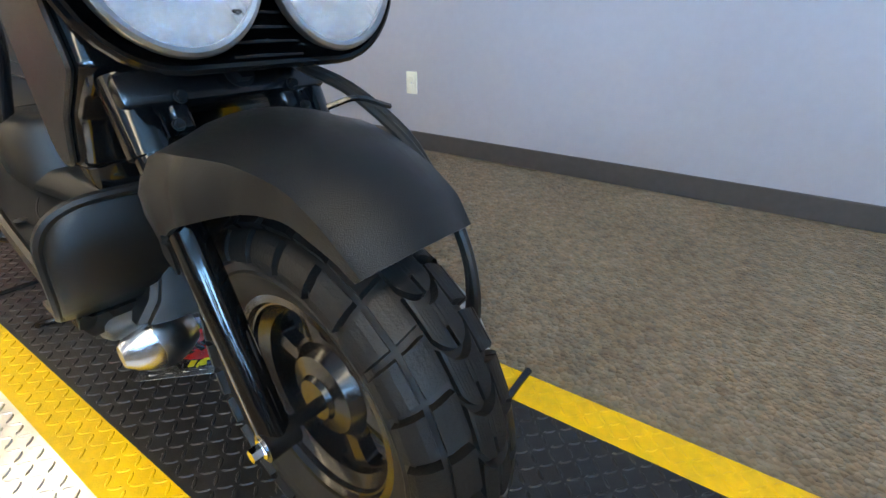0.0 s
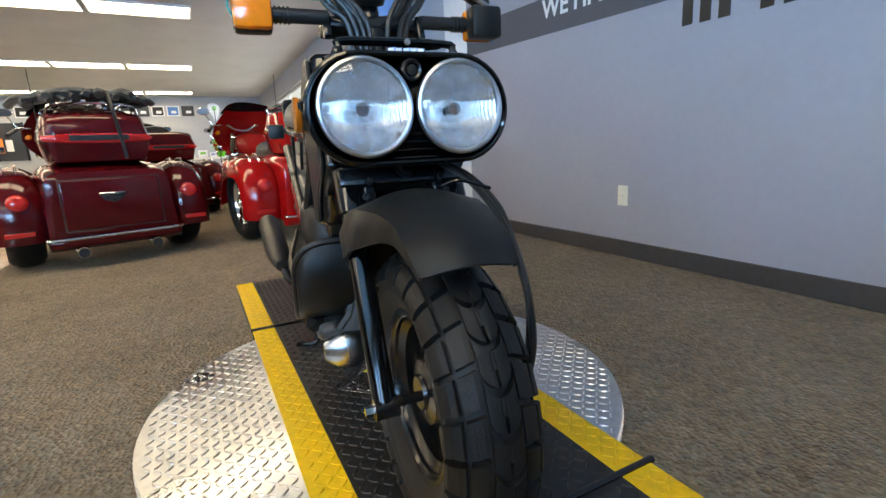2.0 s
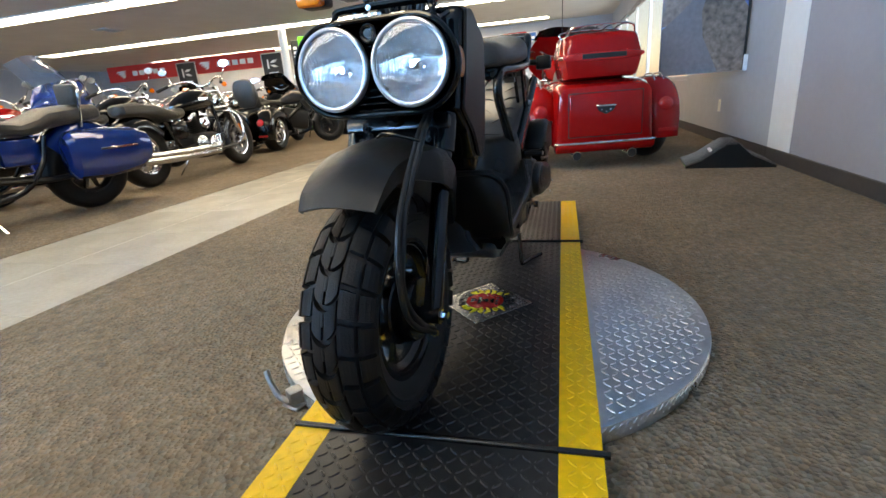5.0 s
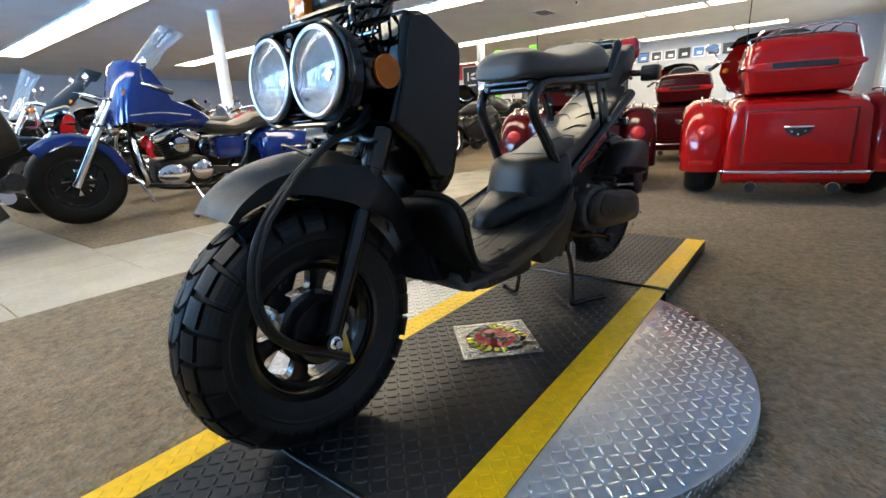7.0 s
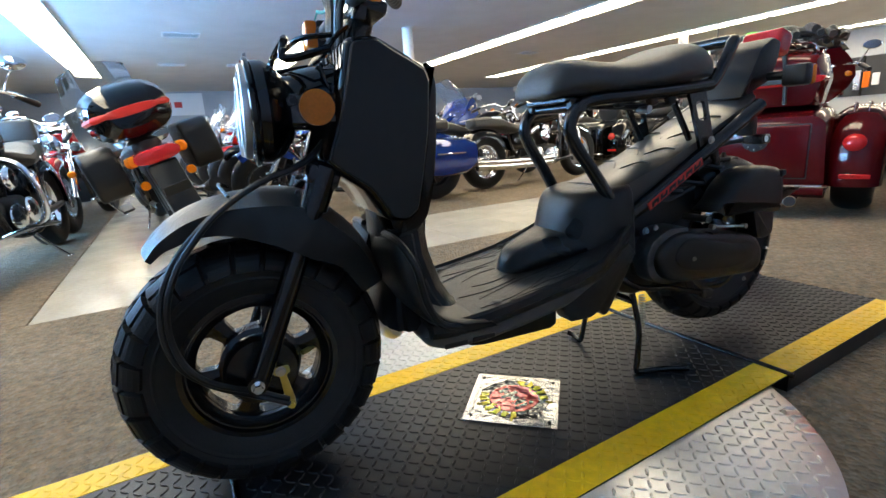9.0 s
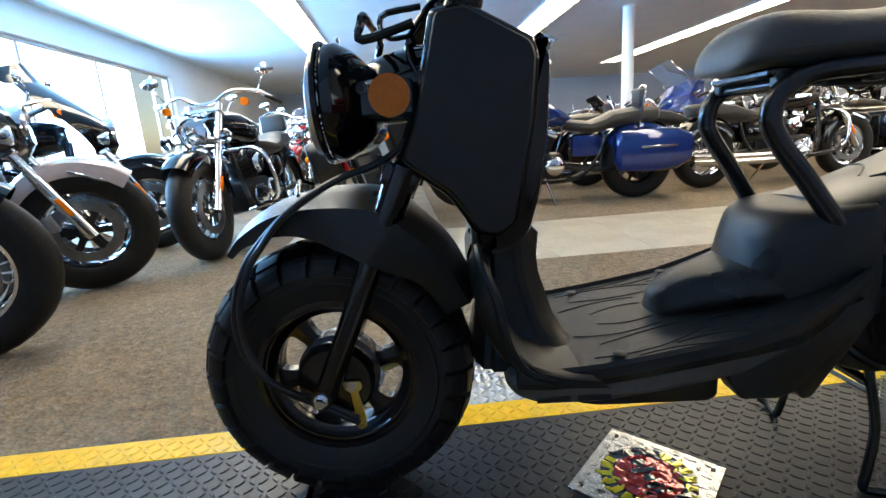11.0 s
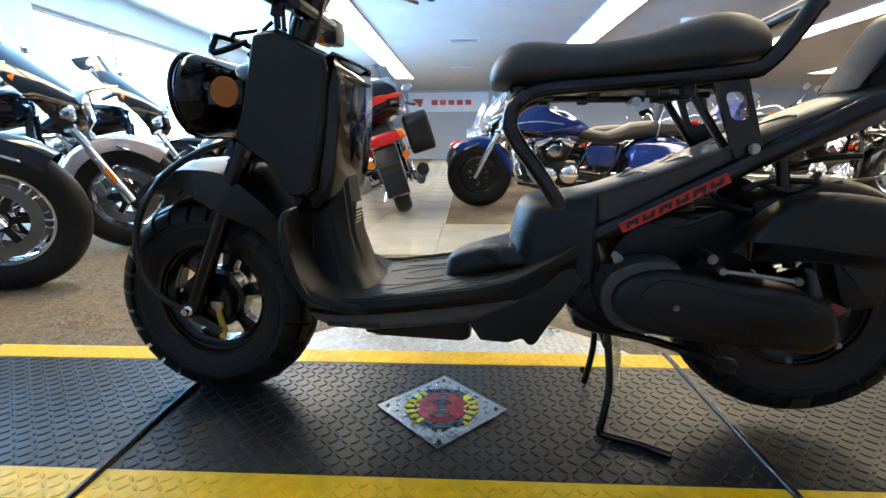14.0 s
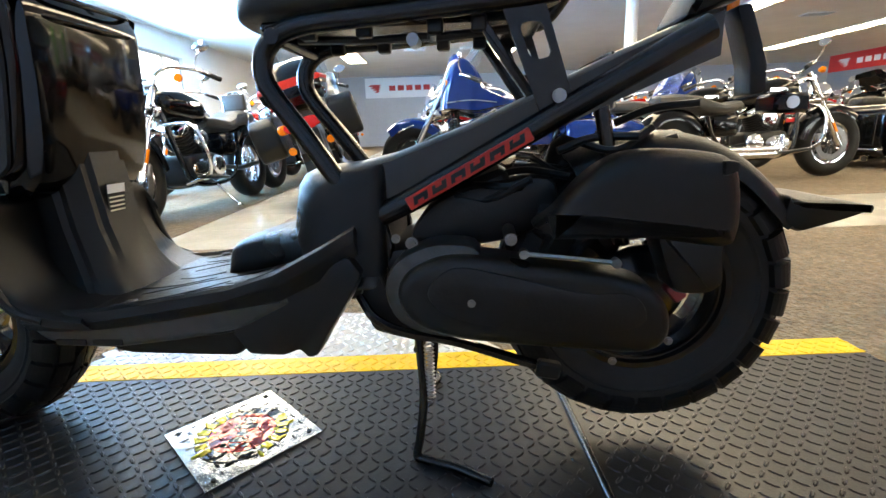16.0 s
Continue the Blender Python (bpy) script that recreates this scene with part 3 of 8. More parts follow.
# painted band and lettering on the grey wall
def wall_band():
    t = thing("wall_lettering", None, "dark grey band with white lettering on wall", "wall sign")
    bm = B()
    y = Y0 + 0.003
    pts = [(3.08, 1.375), (3.08, 1.60), (0.4, 1.47), (0.4, 1.245)]
    side(bm, pts, y - 0.0025, y)
    part("band", bm, M_STRIPE, t)
    ang = math.degrees(math.atan2(1.60 - 1.47, 2.68))
    text_part("letters", "WE FINANCE", 0.16, M_WHITE, t, pose(1.62, y + 0.001, 1.452, 90, ang, 180), 0.001, 0.003, label="white lettering")
    # a long number, shown as plain bars
    x = 1.035
    for k in range(9):
        if k != 3:
            bm = B()
            box(bm, (x - 0.09 * k, y, 1.20 - 0.004 * k), (0.055, 0.004, 0.12), bev=0.0015)
            part("bar", bm, M_INK, t, "black bar")
wall_band()

def wall_outlet(name, m, label, category, switch=False):
    t = thing(name, m, label, category)
    bm = B()
    box(bm, (0, -0.003, 0), (0.072, 0.006, 0.116), bev=0.002, seg=2)
    part("cover_plate", bm, M_OUTLET, t)
    for dz in ((0.0,) if switch else (-0.021, 0.021)):
        bm = B()
        box(bm, (0, -0.0075, dz), (0.012 if switch else 0.034, 0.005, 0.026), bev=0.002)
        part("toggle" if switch else "socket", bm, M_OUTLET, t)
    bm = B()
    cyl(bm, (0, -0.0055, 0), (0, -0.0085, 0), 0.004, seg=8)
    part("screw", bm, M_ALU, t)
    return t
wall_outlet("wall_outlet", pose(1.389, Y0, 0.308, 0, 0, 180), "ivory duplex outlet on grey wall", "outlet")
wall_outlet("light_switch", pose(3.40, Y0 + 0.004, 1.10, 0, 0, 180), "ivory light switch on white wall end", "switch", True)
wall_outlet("wall_outlet", pose(4.75, Y0, 0.30, 0, 0, 180), "ivory duplex outlet on pale wall", "outlet")

def thermostat():
    t = thing("thermostat", pose(3.20, Y0 + 0.004, 1.16, 0, 0, 180), "small white thermostat with dark display", "thermostat")
    bm = B()
    box(bm, (0, -0.012, 0), (0.07, 0.024, 0.10), bev=0.006, seg=2)
    part("body", bm, M_WHITE, t)
    bm = B()
    box(bm, (0, -0.026, 0.012), (0.045, 0.004, 0.05), bev=0.001)
    part("display", bm, M_INK, t, "dark display")
thermostat()

# ---- the display turntable ----
TX, TR = 0.615, 0.615
STRIP = 0.302

def lug_field(x0, x1, y0, y1, keep, pitch=0.0222):
    """Tread pattern: lugs at alternating slants on a square lattice."""
    out = []
    ny, nx = int((y1 - y0) / pitch), int((x1 - x0) / pitch)
    for i in range(nx + 1):
        for j in range(ny + 1):
            x, y = x0 + i * pitch, y0 + j * pitch
            if keep(x, y):
                out.append((x, y, radians(45 if (i + j) % 2 else -45)))
    return out

def turntable():
    t = thing("turntable", pose(0, 0, 0), "round aluminium tread-plate turntable with black yellow-edged track", "turntable")
    bm = B()
    prof = [(0.0, -0.048), (TR - 0.004, -0.048), (TR, -0.046), (TR, -0.007), (TR - 0.004, -0.004), (0.0, -0.004)]
    lathe(bm, prof, pose(TX, 0, 0), 96)
    disc = part("disc", bm, M_SILVER, t, "bright aluminium tread-plate disc")
    keep = lambda x, y: (x - TX) ** 2 + y * y < (TR - 0.014) ** 2 and abs(y) > STRIP + 0.012
    lugs("disc_relief", lug_field(TX - TR, TX + TR, -TR, TR, keep), M_SILVER, disc, -0.004)
    # lugs round the rim
    pl = []
    n = int(2 * math.pi * TR / 0.0186)
    bm = B()
    for i in range(n):
        a = 2 * math.pi * i / n
        for z, s in ((-0.018, 1), (-0.036, -1)):
            c = Vector((TX + TR * math.cos(a + (0.02 if s < 0 else 0)), TR * math.sin(a + (0.02 if s < 0 else 0)), z))
            box(bm, c, (0.003, 0.015, 0.0045), R(0, 0, math.degrees(a)) @ R(45 * s, 0, 0))
    part("rim_relief", bm, M_SILVER, disc, smooth=False)["kind"] = "stuff"
    # three sections of black track, the middle one on the disc
    for name, xa, xb in (("track_plate", 0.004, 1.226), ("ramp_plate", -0.74, -0.004), ("ramp_plate", 1.234, 1.99)):
        bm = B()
        e = 0.018
        lo, hi = xa, xb
        zb = -0.0035 if name == "track_plate" else FLOOR
        pts = [(lo, 0), (hi, 0), (hi, zb), (lo, zb)]
        if xa < -0.1:
            pts = [(lo + e, 0), (hi, 0), (hi, zb), (lo, zb)]
        if xb > 1.5:
            pts = [(lo, 0), (hi - e, 0), (hi, zb), (lo, zb)]
        side(bm, pts, -STRIP, STRIP)
        plate = part(name, bm, M_BLACKPLATE, t, "black painted tread-plate track section", smooth=False)
        x0, x1 = lo + 0.022, hi - 0.02
        lugs("track_relief", lug_field(x0, x1, -0.214, 0.218, lambda x, y: True), M_BLACKPLATE, plate, 0.0)
        ends = (e if xa < -0.1 else 0, e if xb > 1.5 else 0)
        for s in (-1, 1):
            bm = B()
            side(bm, [(lo + ends[0], 0.0), (lo + ends[0], 0.0012), (hi - ends[1], 0.0012), (hi - ends[1], 0.0)], s * 0.225, s * (STRIP + 0.0004))
            st = part("edge_stripe", bm, M_YELLOW, plate, "yellow painted edge stripe", smooth=False)
            lugs("stripe_relief", lug_field(x0, x1, min(s * 0.236, s * 0.293), max(s * 0.236, s * 0.293) + 0.001, lambda x, y: True), M_YELLOW, plate, 0.001, height=0.0016)
        if ends[0]:
            bm = B()
            xe, d = lo + e, -1
            side(bm, [(xe, 0.0012), (xe + d * 0.009, -0.024), (xe + d * 0.009 + d * 0.002, -0.023), (xe + d * 0.002, 0.0022)], -STRIP, STRIP)
            part("end_stripe", bm, M_YELLOW, plate, "yellow painted end edge", smooth=False)
    for x in (-0.001, 1.229):
        bm = B()
        cyl(bm, (x, -STRIP - 0.012, 0.001), (x, STRIP + 0.004, 0.001), 0.0075, seg=10)
        part("hinge_rod", bm, M_FRAME, t, "black hinge rod across the track")
    # tread-plate foot with lever, under the disc's edge
    a = math.atan2(0.36, -0.47)
    c = Vector((TX + (TR + 0.012) * math.cos(a), (TR + 0.012) * math.sin(a), -0.02))
    bm = B()
    box(bm, c, (0.036, 0.036, 0.036), R(0, 0, math.degrees(a)), bev=0.006, seg=2)
    box(bm, c + Vector((0, 0, -0.02)), (0.052, 0.05, 0.008), R(0, 0, math.degrees(a) + 20), bev=0.003)
    part("lock_bracket", bm, M_STEEL, t, "shiny steel lock bracket")
    bm = B()
    tube(bm, [c + Vector((-0.01, 0.012, -0.01)), c + Vector((-0.012, 0.035, 0.0)), c + Vector((0.0, 0.06, 0.03)), c + Vector((0.012, 0.075, 0.052))], 0.0075, 10)
    part("lock_lever", bm, M_STEEL, t, "steel lock lever")
    return t
turntable()

def emblem_plate():
    """The square foil plate with a round red and yellow emblem, lying on the track."""
    cx, cy = 0.615, 0.003
    yaw = math.degrees(math.atan2(-0.005 - 0.141, 0.76 - 0.617))
    t = thing("emblem_plate", pose(cx, cy, 0.0022, 0, 0, yaw), "silver foil square with round red emblem and yellow lettering", "decal plate")
    bm = B()
    box(bm, (0, 0, 0.0015), (0.211, 0.208, 0.002), bev=0.0006)
    part("plate", bm, M_STICKERSILVER, t)
    bm = B()
    lathe(bm, [(0, 0.0026), (0.082, 0.0026), (0.082, 0.0034), (0, 0.0036)], None, 40)
    part("ring", bm, M_STICKERBLACK, t, "black ring")
    bm = B()
    lathe(bm, [(0, 0.0038), (0.058, 0.0038), (0.058, 0.0042), (0, 0.0046)], None, 36)
    part("emblem", bm, M_STICKERRED, t, "round red emblem")
    bm = B()
    for y, w, h in ((0.034, 0.026, 0.02), (0.016, 0.044, 0.012), (-0.002, 0.020, 0.02), (-0.022, 0.034, 0.014), (-0.038, 0.05, 0.010)):
        box(bm, (0, y, 0.0047), (w, h, 0.0012), bev=0.0004)
    o = part("figure", bm, M_STICKERBLACK, t, "plain dark shape on the emblem")
    o.rotation_euler = (0, 0, radians(-yaw))
    # lettering of the maker's emblem as plain yellow blocks: five on one side, seven on the other
    for n, mid in ((5, -yaw), (7, 180 - yaw)):
        for i in range(n):
            a = mid + (i - (n - 1) / 2) * 17
            bm = B()
            box(bm, (0, 0, 0), (0.019, 0.012, 0.0014), bev=0.0004)
            box(bm, (0, 0.002, 0.0008), (0.008, 0.0035, 0.0006))
            o = part("emblem_mark", bm, M_STICKERYEL, t, "plain yellow mark")
            o.matrix_basis = R(0, 0, a) @ pose(0.0705, 0, 0.0042)
    groups = {"foil_relief": [], "ring_relief": [], "emblem_relief": [], "mark_relief": []}
    ca, sa = math.cos(radians(yaw)), math.sin(radians(yaw))
    for x, y, a in lug_field(0.026 - 0.022 * 2, 1.20, -0.214, 0.218, lambda x, y: True):
        u, v = ca * (x - cx) + sa * (y - cy), -sa * (x - cx) + ca * (y - cy)
        if max(abs(u), abs(v)) < 0.092:
            r = math.hypot(u, v)
            side_on = abs(math.cos(math.atan2(v, u) + radians(yaw))) > 0.6
            groups["emblem_relief" if r < 0.054 else "foil_relief" if r > 0.086 else "mark_relief" if side_on else "ring_relief"].append((u, v, a - radians(yaw)))
    for nm, mat, z in (("foil_relief", M_STICKERSILVER, 0.0025), ("ring_relief", M_STICKERBLACK, 0.0034), ("emblem_relief", M_STICKERRED, 0.0043), ("mark_relief", M_STICKERYEL, 0.0036)):
        lugs(nm, groups[nm], mat, t, z, length=0.021, height=0.0016)
    for sx in (-1, 1):
        for sy in (-1, 1):
            bm = B()
            cyl(bm, (sx * 0.088, sy * 0.085, 0.0025), (sx * 0.088, sy * 0.085, 0.0045), 0.004, seg=8)
            part("rivet", bm, M_DARKMETAL, t)
emblem_plate()

# ---- the scooter on the turntable ----
def tyre_mesh(bm, m, ro, w, rim, seg=56):
    """A fat scooter tyre: carcass with side walls and beads. m: the axle's middle, its z along the axle."""
    h = w / 2
    prof = [(rim - 0.012, -h * 0.62), (rim + 0.004, -h * 0.76), (rim + 0.022, -h * 0.93), (rim + 0.055, -h * 1.0), (ro - 0.050, -h * 0.99), (ro - 0.031, -h * 0.84),
            (ro - 0.0185, -h * 0.62), (ro - 0.0105, -h * 0.3), (ro - 0.0085, 0), (ro - 0.0105, h * 0.3), (ro - 0.0185, h * 0.62), (ro - 0.031, h * 0.84), (ro - 0.050, h * 0.99),
            (rim + 0.055, h * 1.0), (rim + 0.022, h * 0.93), (rim + 0.004, h * 0.76), (rim - 0.012, h * 0.62), (rim - 0.02, 0)]
    lathe(bm, prof, m, seg, closed=True)
    for s in (-1, 1):
        lathe(bm, [(rim + 0.026, s * h * 0.93), (rim + 0.032, s * h * 0.985), (rim + 0.036, s * h * 0.95)], m, seg, closed=True)
    return bm

def tread_blocks(bm, m, ro, w, n=27, depth=0.0095):
    """Tread of n pitches: a wavy middle block, two shoulder blocks and cut slits."""
    h = w / 2
    du = 2 * math.pi / n
    def surf(u, v, lift):
        av = abs(v)
        r = ro - 0.0085 - 0.0100 * (min(av, 0.62) / 0.62) ** 2
        y = v * h
        if av > 0.62:
            k = (av - 0.62) / 0.38
            r = ro - 0.0185 - 0.034 * k ** 1.25
            y = math.copysign(h * (0.62 + 0.36 * math.sin(k * math.pi / 2) ** 0.9), v)
        nv = Vector((math.cos(av * 0.75), 0, math.copysign(math.sin(av * 0.75), v))) if av <= 0.62 else Vector((math.cos(0.465 + (av - 0.62) / 0.38 * 0.75), 0, math.copysign(math.sin(0.465 + (av - 0.62) / 0.38 * 0.75), v)))
        p = Vector((r, 0, y)) + nv * lift
        return m @ Vector((p.x * math.cos(u), p.x * math.sin(u), p.z))
    wave = lambda v: 0.66 * du * math.sqrt(max(0.0, 1 - (v / 0.34) ** 2)) + 0.30 * du * max(0.0, abs(v) - 0.40)
    def block(u0, u1, v0, v1, k=5):
        top, bot = [], []
        for i in range(k + 1):
            v = v0 + (v1 - v0) * i / k
            top.append((surf(u0 + wave(v), v, depth * (0.93 if i in (0, k) else 1)), surf(u1 + wave(v), v, depth * (0.93 if i in (0, k) else 1))))
            e = 0.0022 / ro
            bot.append((surf(u0 + wave(v) - e, v, -0.002), surf(u1 + wave(v) + e, v, -0.002)))
        T = [[bm.verts.new(q) for q in r] for r in top]
        L = [[bm.verts.new(q) for q in r] for r in bot]
        for i in range(k):
            bm.faces.new((T[i][0], T[i][1], T[i + 1][1], T[i + 1][0]))
            bm.faces.new((T[i][0], T[i + 1][0], L[i + 1][0], L[i][0]))
            bm.faces.new((T[i][1], L[i][1], L[i + 1][1], T[i + 1][1]))
        bm.faces.new((T[0][0], L[0][0], L[0][1], T[0][1]))
        bm.faces.new((T[k][0], T[k][1], L[k][1], L[k][0]))
    g = 0.105 * du
    for i in range(n):
        u = i * du
        block(u + g, u + du - g, -0.295, -0.03, 6)
        block(u + g, u + du - g, 0.03, 0.295, 6)
        block(u + g, u + du * 0.52, -0.036, 0.036, 2)
        for s in (-1, 1):
            block(u + g, u + du - g, s * 0.35, s * 0.66, 4)
            block(u + g, u + du - g, s * 0.71, s * 0.99, 4)
    bmesh.ops.recalc_face_normals(bm, faces=bm.faces)
    return bm

def rounded_polar(r0, r1, half, c, k=4):
    """Outline of a ring-shaped slot with corners rounded to about c, as (angle, radius)."""
    cu = c / ((r0 + r1) / 2)
    out = []
    for su, sr, start in ((1, -1, -90), (1, 1, 0), (-1, 1, 90), (-1, -1, 180)):
        for j in range(k + 1):
            t = radians(start + 90 * j / k)
            u0, q0 = su * (half - cu), (r1 - c if sr > 0 else r0 + c)
            out.append((u0 + cu * math.cos(t), q0 + c * math.sin(t)))
        if su > 0 and sr > 0 or su < 0 and sr < 0:
            n = 6
            a, r = out[-1]
            out += [(a + (-a - a) * j / n, r) for j in range(1, n)]
    return out

def scooter_wheel(parent, name, x, z, ro, w, rim):
    """Cast wheel: tyre, rim, hub, six spokes as parts of the wheel."""
    m = pose(x, 0, z, 90, 0, 0)
    bm = B()
    h = w * 0.36
    prof = [(rim + 0.006, -h), (rim + 0.008, -h + 0.006), (rim - 0.008, -h + 0.012), (rim - 0.022, -h * 0.5), (rim - 0.024, h * 0.5), (rim - 0.008, h - 0.012), (rim + 0.008, h - 0.006), (rim + 0.006, h),
            (rim - 0.010, h), (rim - 0.016, h - 0.012), (rim - 0.030, h * 0.5), (rim - 0.030, -h * 0.5), (rim - 0.016, -h + 0.012), (rim - 0.010, -h)]
    lathe(bm, prof, m, 56, closed=True)
    wheel = part(name, bm, M_FRAME, parent, "black cast wheel with knobbly tyre")
    for sd in (-1, 1):
        bm = B()
        lathe(bm, [(rim - 0.001, sd * h * 0.98), (rim - 0.008, sd * h * 1.0), (rim - 0.010, sd * h * 0.86), (rim - 0.016, sd * h * 0.84), (rim - 0.018, sd * h * 0.66), (rim - 0.022, sd * h * 0.62), (rim - 0.024, sd * h * 0.40), (rim - 0.027, sd * h * 0.36),
                   (rim - 0.028, sd * h * 0.1), (rim - 0.018, sd * h * 0.1)], m, 56, closed=True)
        fixn(bm)
        part("rim_step", bm, M_FRAME, wheel)
    bm = B()
    tyre_mesh(bm, m, ro, w, rim)
    part("tyre", bm, M_GROOVESHADE, wheel, "black rubber tyre with moulded side wall")
    bm = B()
    tread_blocks(bm, m, ro, w)
    part("tread", bm, M_RUBBER, wheel, "chunky wavy tread blocks", smooth=False)
    bm = B()
    lathe(bm, [(0.0, -0.036), (0.026, -0.036), (0.030, -0.030), (0.052, -0.026), (0.064, -0.012), (0.070, 0.0), (0.072, 0.03), (0.055, 0.04), (0.03, 0.046), (0.028, 0.056), (0, 0.056)], m, 32)
    part("hub", bm, M_FRAME, wheel)
    # six webs between rounded slots: half a slot, the spoke, half a slot
    r0, r1 = 0.058, rim - 0.020
    ri, ro_, hs = 0.070, rim - 0.031, radians(19.5)
    slot = rounded_polar(ri, ro_, hs, 0.011)
    edge = []
    for u, r in slot:
        k = max(abs(u) / hs, 1e-3)
        v = (r - (ri + ro_) / 2) / ((ro_ - ri) / 2)
        if abs(v) > k:
            edge.append((u / hs / abs(v) * radians(30), r1 if v > 0 else r0))
        else:
            edge.append((math.copysign(radians(30), u), (r0 + r1) / 2 + v / k * (r1 - r0) / 2))
    for i in range(6):
        a = radians(40 + 60 * i)
        at_ = lambda q, h: m @ Vector((q[1] * math.cos(a + q[0]), q[1] * math.sin(a + q[0]), h))
        bm = B()
        d = 0.013
        loops = [[at_(q, h) for q in ring] for ring, h in ((edge, -d), (slot, -d + 0.003), (slot, d - 0.003), (edge, d))]
        rings(bm, loops, caps=False)
        fixn(bm)
        part("spoke", bm, M_FRAME, wheel)
    bm = B()
    cyl(bm, m @ Vector((rim - 0.03, 0, 0.0)), m @ Vector((rim - 0.055, 0.0, 0.018)), 0.004, 0.0035, 8)
    cyl(bm, m @ Vector((rim - 0.05, 0, 0.014)), m @ Vector((rim - 0.065, 0.0, 0.024)), 0.0055, 0.005, 8)
    part("valve", bm, M_ZINC, wheel, "brass tyre valve")
    return wheel

def bolt(parent, p, r=0.008, d=(0, -1, 0), mat=None, t=0.006, name="bolt"):
    bm = B()
    p, d = Vector(p), Vector(d)
    cyl(bm, p, p + d * 0.002, r * 1.35, seg=14)
    cyl(bm, p + d * 0.002, p + d * (0.002 + t), r, r * 0.94, 6)
    return part(name, bm, mat or M_ALU, parent, "bright steel bolt")

def headlamp(parent, y, x=0.050, z=0.683, r=0.070):
    m = pose(x, y, z, 0, -90 + 3, 0)
    bm = B()
    lathe(bm, [(r - 0.001, 0.0), (r + 0.0020, 0.0), (r + 0.0030, 0.006), (r + 0.0015, 0.010), (r - 0.002, 0.0115), (r - 0.0055, 0.0105), (r - 0.0055, 0.006)], m, 44, closed=True)
    ring = part("headlight", bm, M_ALU, parent, "round clear headlight with bright rim")
    bm = B()
    pr = [(0.010, -0.050), (0.016, -0.049)] + [(0.016 + (r - 0.018) * k / 10, -0.049 + 0.051 * (k / 10) ** 1.9) for k in range(1, 11)]
    lathe(bm, [(0.0, -0.051)] + pr, m, 48)
    for f in [f for f in bm.faces if len(f.verts) > 30]:
        bm.faces.remove(f)
    part("reflector", bm, M_FLUTED, ring, "polished reflector bowl")
    bm = B()
    lathe(bm, [(0, -0.050), (0.008, -0.050), (0.008, -0.028), (0.006, -0.022), (0, -0.020)], m, 16)
    part("bulb", bm, M_GLASS, ring, "halogen bulb")
    bm = B()
    lathe(bm, [(0, -0.016), (0.010, -0.017), (0.0125, -0.020), (0.0125, -0.030), (0.0115, -0.030), (0.0115, -0.021), (0, -0.019)], m, 24)
    part("bulb_shield", bm, M_CHROME, ring, "bright cap in front of the bulb")
    # smooth domed lens
    bm = B()
    N = 24
    g = {}
    for i in range(-N, N + 1):
        for j in range(-N, N + 1):
            px, py = i / N * r, j / N * r
            rr = math.hypot(px, py)
            if rr > r * 0.995:
                k = r * 0.995 / rr
                if rr > r * 1.10:
                    continue
                px, py = px * k, py * k
            dome = 0.014 * (1 - (px * px + py * py) / (r * r))
            g[i, j] = (px, py, dome)
    vf = {k: bm.verts.new(m @ Vector((a, b, 0.006 + c))) for k, (a, b, c) in g.items()}
    for (i, j) in g:
        q = [(i, j), (i + 1, j), (i + 1, j + 1), (i, j + 1)]
        if all(k in g for k in q):
            bm.faces.new([vf[k] for k in q])
    bmesh.ops.dissolve_degenerate(bm, dist=1e-5, edges=bm.edges)
    part("lens", bm, M_LENS, ring, "domed clear glass lens").visible_shadow = False
    return ring

def turn_signal(parent, s, lens_front=True):
    """Square amber turn signal on a rubber stalk; s: -1 left, 1 right."""
    y = s * 0.205
    bm = B()
    tube(bm, [(0.235, s * 0.085, 0.853), (0.235, s * 0.13, 0.853), (0.235, s * 0.178, 0.853)], 0.0125, 12)
    for k in range(4):
        cyl(bm, (0.235, s * (0.150 + k * 0.007), 0.853), (0.235, s * (0.153 + k * 0.007), 0.853), 0.0145, seg=14)
    stalk = part("turn_signal", bm, M_CABLE, parent, "square amber turn signal on a rubber stalk")
    bm = B()
    dx = 0.0 if lens_front else -0.028
    box(bm, (0.242 + dx, y + s * 0.004, 0.853), (0.036, 0.062, 0.058), bev=0.008, seg=2)
    part("housing", bm, M_PLASTIC, stalk)
    bm = B()
    box(bm, (0.214 if lens_front else 0.242, y + s * 0.004, 0.853), (0.026, 0.060, 0.056), bev=0.007, seg=2)
    part("lens", bm, M_ORANGE, stalk, "amber lens")

